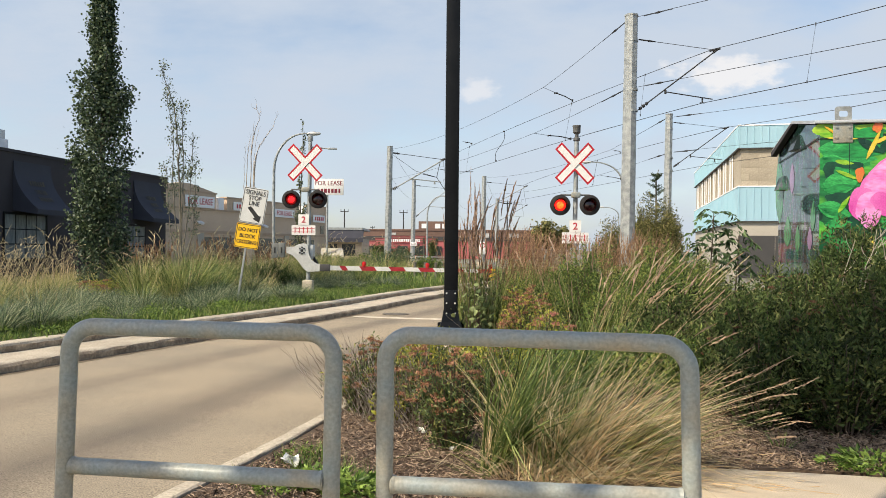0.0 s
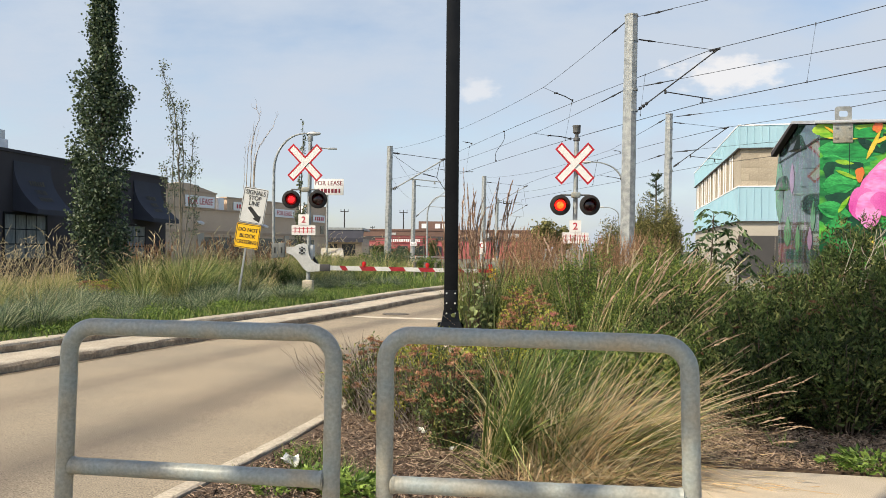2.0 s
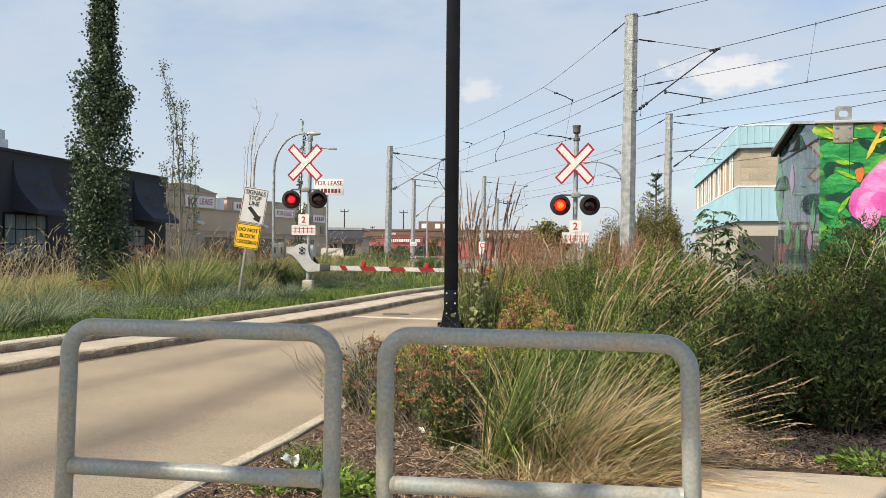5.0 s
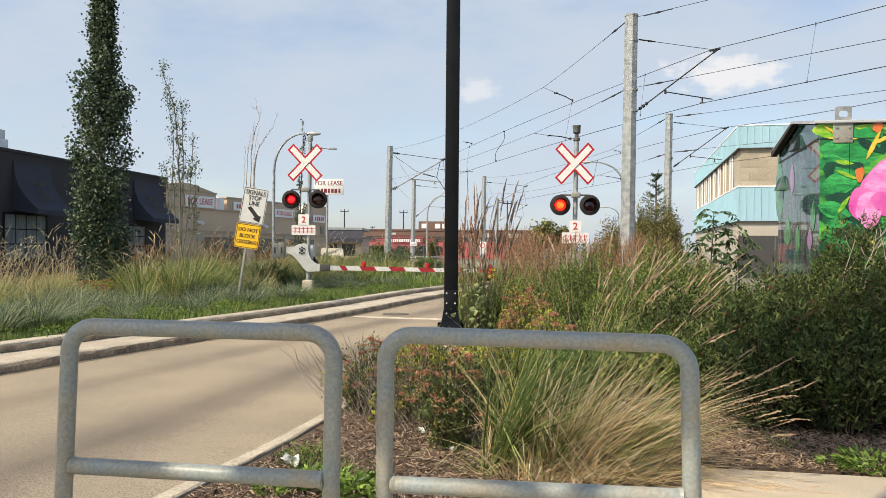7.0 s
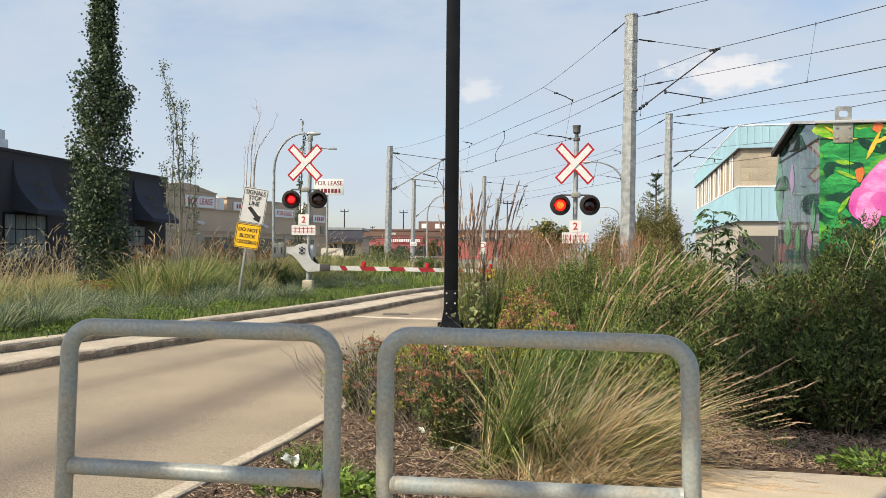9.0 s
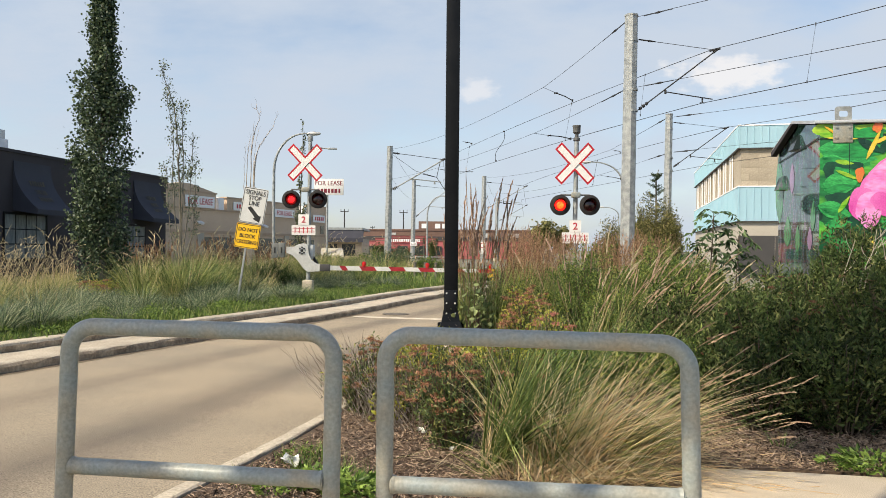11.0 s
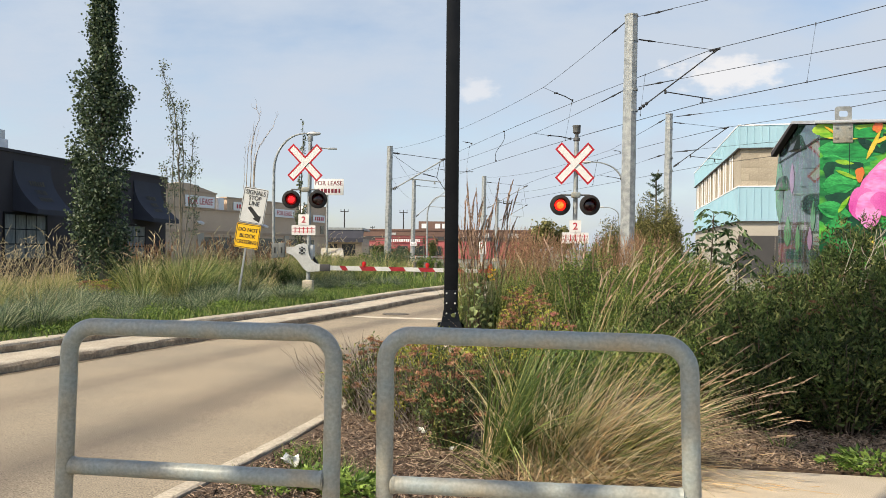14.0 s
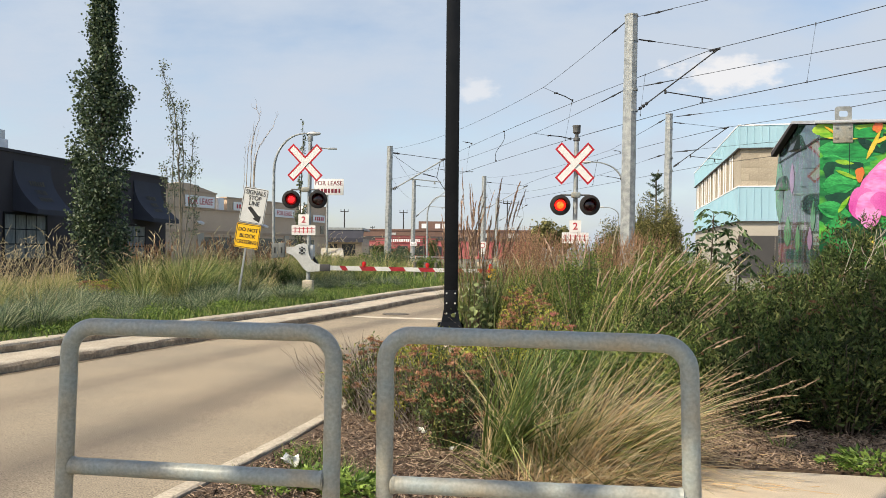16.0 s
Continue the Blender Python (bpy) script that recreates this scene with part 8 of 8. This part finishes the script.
tagged(ob, "tangle of pale bent straw before the clump", "dry grass", kind="stuff")

# second clump behind, tall arching stalks
ts_ = []
for k in range(7):
    ts_.append((0.15 * k - 0.36, 0.1 * (k % 2), plumed(9, 0.95, 1.55, 0.26, (-0.02 + 0.095 * k, 0), 0.26, 0.42, 9, 0.0052, M["fgreen"], M["stalk"], (M["seed_tan"], M["plume_pale"], M["seed"])[k % 3], root=0.2, width=0.009, droop=0.3, n_blade=50, bh=(0.6, 1.15), per=60), 1.1 * k + 0.4, 1.2))
moving_grass("fountain_grass", "tall arching grass with pale seed heads among the shrubs", 1.75, 8.2, 0.1, ts_, "fountain grasses")

# russet feather reed grass
FR = "feather reed grass with upright russet plumes"
for k, (x, y, h) in enumerate([(1.36, 12.6, 1.0), (1.3, 13.4, 1.12), (1.5, 13.6, 1.08), (2.0, 13.2, 1.05), (2.6, 13.8, 1.02), (2.95, 12.9, 1.06), (3.4, 13.2, 1.1), (3.2, 14.0, 1.0), (1.4, 14.4, 1.18), (3.8, 14.6, 1.05), (1.9, 14.8, 1.1)]):
    ts_ = []
    for j in range(2):
        ts_.append((0.22 * j - 0.11, 0.08 * j, plumed(76, 0.92 * h, 1.52 * h, 0.2, (0.02, 0), 0.26, 0.42, 68, 0.0040, M["fgreen"], M["tall"], M["plume"], root=0.17, width=0.010, droop=0.10, n_blade=300, bh=(0.7, 1.22), bdroop=0.4, bspread=0.22), 0.9 * k + 0.5 * j, 0.8))
    moving_grass("reed_grass", FR, x, y, 0.1, ts_, "reed grasses")
# the tallest plumes by the lamp post
ts_ = []
for j in range(4):
    ts_.append((0.10 * j - 0.16, 0, plumed(12, 1.4, 2.2, 0.10, (-0.07 + 0.03 * j, 0), 0.40, 0.62, 10, 0.0075, M["tall"], M["plume_pale"], M["plume_pale"], root=0.12, width=0.009, droop=0.06, n_blade=110, bh=(0.7, 1.5), bdroop=0.25, bspread=0.22, per=110), 0.8 * j, 1.5))
for j in range(4):
    ts_.append((0.14 * j - 0.20, -0.25, plumed(22, 0.95, 1.62, 0.14, (-0.03 + 0.02 * j, 0), 0.22, 0.40, 20, 0.0055, M["fgreen"], M["tall"], M["plume"], root=0.12, width=0.009, droop=0.10, n_blade=90, bh=(0.6, 1.2), bdroop=0.3, bspread=0.22, per=60), 0.6 * j + 0.3, 1.1))
moving_grass("reed_grass", "a few very tall russet plumes by the lamp post", 0.50, 10.7, 0.1, ts_, "reed grasses")

# mulch chips, weeds and fallen petals in the bed
n = 64000
x, y = rng.uniform(-1.7, 4.6, n), 3.9 + 3.5 * rng.uniform(0, 1, n) ** 1.4
keep = (x > right_x(y) + 0.18) & ((y > 5.02 - 0.17 * (x - 1.72)) | (x < 0.9))
x, y = x[keep], y[keep]
at = np.stack([x, y, 0.106 + 0.024 * rng.random(len(x))], 1)
w = rng.normal(size=(len(x), 3)) * np.array([1, 1, 0.4])
v, f = leaves(rng, at, w, rng.uniform(0.012, 0.062, len(x)), 0.2, 0.12)
stuff("mulch_chips", raw_mesh("mulch_chips", v, f), M["chip"], "loose shredded bark chips", "mulch")

# dry litter, spread thick and pale to give the mulch a sunlit tone
n = 6500
at = np.stack([rng.uniform(1.5, 4.2, n), rng.uniform(4.75, 5.95, n), 0.112 + 0.012 * rng.random(n)], 1)
at = at[at[:, 1] > 5.04 - 0.17 * (at[:, 0] - 1.72)]
w = rng.normal(size=(len(at), 3)) * np.array([1, 1, 0.2])
v, f = leaves(rng, at, w, rng.uniform(0.01, 0.07, len(at)), 0.22, 0.1)
stuff("dry_litter", raw_mesh("dry_litter", v, f), M["litter"], "pale dry litter, lightened to stand in for sunlit soil by the footpath", "dry litter")

n = 120
at = np.stack([1.2 + 0.95 * rng.random(n) ** 1.5, rng.uniform(4.4, 5.2, n), 0.124 + 0.008 * rng.random(n)], 1)
w = np.stack([np.ones(n), rng.normal(-0.25, 0.35, n), rng.normal(0, 0.04, n)], 1)
v, f = leaves(rng, at, w, rng.uniform(0.06, 0.26, n), 0.022, 0.02)
stuff("fallen_straw", raw_mesh("fallen_straw", v, f), M["straw"], "loose straw lying on the footpath edge", "dry grass")


def weed(x, y, n, r, size, label="low green weed with lobed leaves", flat=1.0):
    a, q = rng.uniform(0, 6.283, n), r * np.sqrt(rng.uniform(0, 1, n))
    at = np.stack([q * np.cos(a) * 0.7, q * np.sin(a) * 0.7, 0.02 + 0.09 * flat * rng.random(n)], 1)
    w = np.stack([np.cos(a), np.sin(a), rng.uniform(0.0, 0.9, n) * flat], 1) + rng.normal(0, 0.25, (n, 3))
    v, f = lobed_leaves(rng, at, w, size * rng.uniform(0.6, 1.2, n)) if n % 2 else leaves(rng, at, w, size * rng.uniform(0.6, 1.2, n), 0.4)
    ob = thing("weed", pose(x, y, 0.105), label, "weed", "bed weeds")
    tagged(finish("foliage", raw_mesh("foliage", v, f), M["weed"], ob, smooth=False), kind="stuff")


weed(-0.70, 4.42, 321, 0.20, 0.058)
weed(-0.48, 4.25, 301, 0.20, 0.06)
weed(-0.95, 4.30, 151, 0.16, 0.042)
weed(-0.92, 4.98, 70, 0.14, 0.032)
weed(2.80, 4.92, 330, 0.34, 0.066, flat=0.7)
weed(2.58, 4.95, 91, 0.20, 0.05, flat=0.5)
for k, (x, y, n) in enumerate([(-0.85, 5.12, 60), (-1.0, 4.95, 50), (-0.6, 4.7, 50), (-0.8, 4.62, 60), (-0.45, 4.5, 40), (-0.9, 4.85, 60), (-0.75, 5.0, 50), (2.42, 5.45, 34), (0.15, 5.3, 60), (-1.15, 4.5, 40)]):
    v, f, _ = grass_tuft(n, 0.07, 0.17, 0.8, 0.006, 0.7, root=0.07)
    ob = finish("grass_sprig", raw_mesh("grass_sprig", v, f), M["lawn"], smooth=False)
    ob.location = (x, y, 0.105)
    tagged(ob, "sprig of green grass in the mulch", "grass tuft", "grass sprigs")
for k, (x, y, z, s) in enumerate([(-0.945, 4.80, 0.15, 0.08), (-0.155, 5.75, 0.14, 0.03), (-0.13, 5.72, 0.13, 0.028), (0.075, 5.25, 0.13, 0.025)]):
    at = np.tile(np.array([[0.0, 0, 0]]), (5, 1))
    w = np.array([[0.9, -0.3, 0.6], [-0.7, -0.4, 0.5], [0.2, -0.6, 0.8], [0.5, 0.5, 0.6], [-0.4, 0.5, 0.7]])
    v, f = round_leaves(rng, at, w, np.full(5, s))
    ob = finish("white_bloom", raw_mesh("white_bloom", v, f), M["petal"], smooth=False)
    ob.location = (x, y, z)
    tagged(ob, "small white bindweed bloom in the bed", "flower", "white blooms")

# street tree behind the viewer, whose crown shades the barriers and the dark bushes
g8 = np.random.default_rng(77)
tree = thing("street_tree", pose(-3.0, -1.2, 0.1), "leafy street tree shading the pipe barriers", "tree")
bm = bmesh.new()
pipe(bm, [(0.5, 0, 0), (0.2, 0.1, 1.6), (-0.2, 0.5, 3.4), (0.1, 1.2, 5.2), (1.3, 2.9, 7.4)], 0.12, 9, r_end=0.03)
part("trunk", bm, M["bark"], tree)
bm = bmesh.new()
pipe(bm, [(-0.15, 0.8, 4.4), (-0.5, 0.85, 5.5), (-1.2, 0.8, 5.9), (-2.5, 0.8, 6.0)], 0.05, 7, r_end=0.012)
part("bough", bm, M["bark"], tree)
lobes = []
# a long low bough, and the main crown
nl = 7000
bx, by = g8.uniform(-2.75, 0.15, nl), g8.uniform(0.45, 1.15, nl)
edge_far = np.interp(bx, [-2.5, -0.1], [1.10, 0.86])
edge_near = np.interp(bx, [-2.75, -1.55, -1.45, -0.1], [0.50, 0.52, 0.73, 0.58])
keep = (by < edge_far) & (by > edge_near) & ~((np.abs(bx + 1.99) < 0.19) & (by < 0.79))
lobes.append(np.stack([bx[keep], by[keep], 6.06 + g8.normal(0, 0.035, keep.sum())], 1))
nl, nc = 6800, 28
cc = g8.normal(0, 1, (nc, 3))
cc = cc / np.linalg.norm(cc, axis=1)[:, None] * np.array([1.3, 0.72, 0.6]) * g8.uniform(0.2, 1, nc)[:, None] + np.array([0.7, 2.95, 7.8])
lobes.append(cc[g8.integers(0, nc, nl)] + g8.normal(0, 0.18, (nl, 3)))
at = np.concatenate(lobes)
v, f = round_leaves(g8, at, g8.normal(size=at.shape), np.full(len(at), 0.09))
tagged(finish("crown", raw_mesh("crown", v, f), M["aspen"], tree, smooth=False), kind="stuff")

for k, (x, y, rx, h) in enumerate([(-7.2, 47, 1.6, 0.95), (-4.6, 49, 1.4, 1.25), (-2.7, 46, 1.0, 1.45), (-0.9, 44, 1.0, 0.9), (-6.0, 44, 1.2, 0.75), (-9.5, 49, 1.6, 0.9), (-3.6, 44, 0.8, 1.0)]):
    shrub("leafy_shrub", "low green shrub beyond the crossing", x, y, 0.1, rx, rx * 0.8, h, 70, 2600, 0.12, M["shrub" if k % 2 else "aspen"], 120 + k)

# far trees


def far_tree(x, y, h, r, seed):
    g = np.random.default_rng(seed)
    ob = thing("far_tree", pose(x, y, 0), "distant leafy green tree behind the buildings", "tree", "far trees")
    bm = bmesh.new()
    pipe(bm, [(0, 0, 0), (0.1, 0, h * 0.4), (0, 0, h * 0.8)], 0.3, 7, r_end=0.06)
    part("trunk", bm, M["bark"], ob)
    n, nc = 3000, 26
    c = g.normal(0, 1, (nc, 3))
    c = c / np.linalg.norm(c, axis=1)[:, None] * np.array([r, r, h * 0.33]) * g.uniform(0.4, 0.95, nc)[:, None] + np.array([0, 0, h * 0.62])
    at = c[g.integers(0, nc, n)] + g.normal(0, r * 0.2, (n, 3))
    v, f = round_leaves(g, at, g.normal(size=(n, 3)), np.full(n, 0.35))
    finish("crown", raw_mesh("crown", v, f), M["olive_leaf"], ob, smooth=False)


def spruce(x, y, h, r, seed, n=2600):
    g = np.random.default_rng(seed)
    ob = thing("spruce_tree", pose(x, y, 0), "dark spruce tree with layered boughs", "tree", "spruces")
    bm = bmesh.new()
    pipe(bm, [(0, 0, 0), (0, 0, h)], 0.12, 7, r_end=0.01)
    part("trunk", bm, M["bark"], ob)
    tiers = max(7, int(h * 2.2))
    t = (g.integers(0, tiers, n) + g.normal(0, 0.3, n)) / tiers
    t = np.clip(t, 0.02, 0.99)
    a = (g.integers(0, 9, n) * 0.7 + np.floor(t * tiers) * 1.3) + g.normal(0, 0.3, n)
    q = g.uniform(0.05, 1, n)
    e = r * (1 - t) * q
    at = np.stack([np.cos(a) * e, np.sin(a) * e, h * t + 0.10 * e], 1)
    w = np.stack([np.cos(a), np.sin(a), np.full(n, 0.1)], 1) + g.normal(0, 0.35, (n, 3))
    v, f = leaves(g, at, w, np.full(n, 0.05 + h * 0.022), 0.25)
    tagged(finish("bough_mass", raw_mesh("bough_mass", v, f), M["conifer"], ob, smooth=False), kind="stuff")


far_tree(17.5, 128, 6.0, 2.6, 5)
far_tree(20.5, 130, 5.2, 2.2, 6)
far_tree(32, 120, 6.5, 2.5, 7)


def open_spruce(x, y, h, r, seed):
    """A thin spruce with gaps between its boughs: each bough a drooping stick set with needle sprays."""
    g = np.random.default_rng(seed)
    ob = thing("spruce_tree", pose(x, y, 0), "thin open spruce with separate drooping boughs", "tree", "spruces")
    bm = bmesh.new()
    pipe(bm, [(0, 0, 0), (0.02, 0, h * 0.5), (0, 0, h * 0.9), (0.10, 0, h)], 0.07, 7, r_end=0.012)
    part("trunk", bm, M["bark"], ob)
    nb = 64
    t0 = np.sort(g.uniform(0.35, 0.985, nb))
    a = np.where(g.random(nb) < 0.5, 0, math.pi) + g.normal(0, 0.9, nb)
    l = r * (1.08 - t0) / 0.65 * g.uniform(0.55, 1.2, nb)
    ts = np.linspace(0, 1, 7)
    paths = np.stack([np.cos(a)[:, None] * l[:, None] * ts, np.sin(a)[:, None] * l[:, None] * ts, (h * t0)[:, None] + l[:, None] * (0.55 * ts ** 2 - 0.22 * ts)], 2)
    v, f = sticks(paths, 0.018, 0.006)
    tagged(finish("bough_mass", raw_mesh("bough_mass", v, f), M["conifer"], ob, smooth=False), kind="stuff")
    at = np.repeat(paths[:, 1:, :].reshape(-1, 3), 9, 0) + g.normal(0, 0.022, (nb * 54, 3))
    w = np.repeat(np.stack([np.cos(a), np.sin(a), 0.15 + 0 * a], 1), 54, 0) + g.normal(0, 0.55, (nb * 54, 3))
    v, f = leaves(g, at, w, g.uniform(0.05, 0.11, len(at)), 0.22)
    tagged(finish("needles", raw_mesh("needles", v, f), M["conifer"], ob, smooth=False), kind="stuff")


open_spruce(9.28, 33.5, 5.05, 0.85, 12)
for k, (x, y, h) in enumerate([(-4.4, 112, 3.0), (-2.8, 112, 3.4), (-1.6, 112, 2.6), (-0.9, 110, 3.2), (-3.6, 113, 2.4), (1.2, 112, 3.0)]):
    spruce(x, y, h, 0.75, 80 + k, 1200)

# thin cloud far off
M["cloud"] = bpy.data.materials.new("thin_cloud")
M["cloud"].use_nodes = True
nt = M["cloud"].node_tree
nt.nodes.remove(nt.nodes["Principled BSDF"])


def cloud_material(m, scale, low, high, most, stretch, colour, strength, falloff=False):
    nt = m.node_tree
    n, l = nt.nodes, nt.links
    tc, mp, ns = n.new("ShaderNodeTexCoord"), n.new("ShaderNodeMapping"), n.new("ShaderNodeTexNoise")
    mp.inputs["Scale"].default_value = stretch
    ns.inputs["Scale"].default_value, ns.inputs["Detail"].default_value, ns.inputs["Roughness"].default_value = scale, 7, 0.55
    l.new(tc.outputs["Object"], mp.inputs[0]), l.new(mp.outputs[0], ns.inputs["Vector"])
    mr = n.new("ShaderNodeMapRange")
    mr.inputs[1].default_value, mr.inputs[2].default_value, mr.inputs[4].default_value = low, high, most
    mr.interpolation_type = "SMOOTHSTEP"
    src = ns.outputs[0]
    if falloff:
        ln, mp2 = n.new("ShaderNodeVectorMath"), n.new("ShaderNodeMapping")
        ln.operation = "LENGTH"
        mp2.inputs["Scale"].default_value = falloff
        l.new(tc.outputs["Object"], mp2.inputs[0]), l.new(mp2.outputs[0], ln.inputs[0])
        sb = n.new("ShaderNodeMath")
        sb.operation = "SUBTRACT"
        l.new(src, sb.inputs[0])
        fm = n.new("ShaderNodeMath")
        fm.operation = "MULTIPLY"
        l.new(ln.outputs["Value"], fm.inputs[0])
        fm.inputs[1].default_value = 0.5
        l.new(fm.outputs[0], sb.inputs[1])
        src = sb.outputs[0]
    l.new(src, mr.inputs[0])
    tr, em, mx = n.new("ShaderNodeBsdfTransparent"), n.new("ShaderNodeEmission"), n.new("ShaderNodeMixShader")
    em.inputs[0].default_value, em.inputs[1].default_value = (*colour, 1), strength
    l.new(mr.outputs[0], mx.inputs[0]), l.new(tr.outputs[0], mx.inputs[1]), l.new(em.outputs[0], mx.inputs[2])
    l.new(mx.outputs[0], n["Material Output"].inputs[0])


cloud_material(M["cloud"], 1.0, 0.12, 0.66, 0.98, (0.0016, 0.0016, 0.0042), (0.483, 0.560, 0.682), 1.0)
bm = bmesh.new()
bm.faces.new([bm.verts.new(p) for p in ((-2200, 0, -200), (2200, 0, -200), (2200, 0, 1500), (-2200, 0, 1500))])
cl = tagged(part("cloud_backdrop", bm, M["cloud"], smooth=False), "thin high haze cloud over a pale blue sky", "sky", kind="structure")
cl.location = (0, 2300, 0)
CUMULUS = []
for k, (x, z, w, h) in enumerate([(815, 515, 215, 78), (95, 455, 80, 45)]):
    m = bpy.data.materials.new("small_cloud")
    m.use_nodes = True
    m.node_tree.nodes.remove(m.node_tree.nodes["Principled BSDF"])
    cloud_material(m, 1.0, 0.0, 0.34, 0.82 if k == 0 else 0.52, (0.014, 0.014, 0.026), (0.76, 0.76, 0.79), 1.0, (1 / w * 1.1, 0, 1 / h * 1.1))
    bm = bmesh.new()
    bm.faces.new([bm.verts.new(p) for p in ((-w, 0, -h), (w, 0, -h), (w, 0, h), (-w, 0, h))])
    c = tagged(part("small_cloud", bm, m, smooth=False), "small white fair-weather cloud", "cloud", "small clouds", "structure")
    c.location = (x, 2200 - 20 * k, z)
    CUMULUS.append((c, (x, 2200 - 20 * k, z)))


def motions():
    # the lamps flash in turn, twice a second: each lens disc turns its bright face to the front or away
    for lens, at, yaw, first in SPIN:
        rows, t, on = [], 0.0, first == 0
        face = lambda a: pose(*at, 0, 0, yaw) @ pose(0, 0, 0, 0, 0, a)
        rows.append((0.0, face(0 if on else 180)))
        angle = 0 if on else 180
        for k in range(1, 33):
            t = 0.5 * k
            if k == 32:
                pass
            for j, q in enumerate((0, 60, 120, 180)):
                tt = t - 0.1 + j / 30
                rows.append((tt, face(angle + q)))
            angle += 180
        walk(lens, rows)
    # grass leaning in the breeze
    for t_, dx, dy, phase, swing in SWAY:
        rows = []
        for k in range(41):
            s = 0.4 * k
            a = swing * (0.9 * math.sin(1.9 * s + phase) + 0.6 * math.sin(3.3 * s + 1.7 * phase))
            b = swing * 0.5 * math.sin(2.4 * s + 2.1 * phase)
            rows.append((s, pose(dx, dy, 0, b, a, 0)))
        walk(t_, rows)
    # the clouds drift slowly
    for c, (x, y, z) in CUMULUS:
        walk(c, [(0.0, pose(x + 1.2, y, z)), (16.0, pose(x - 1.2, y, z))])


motions()
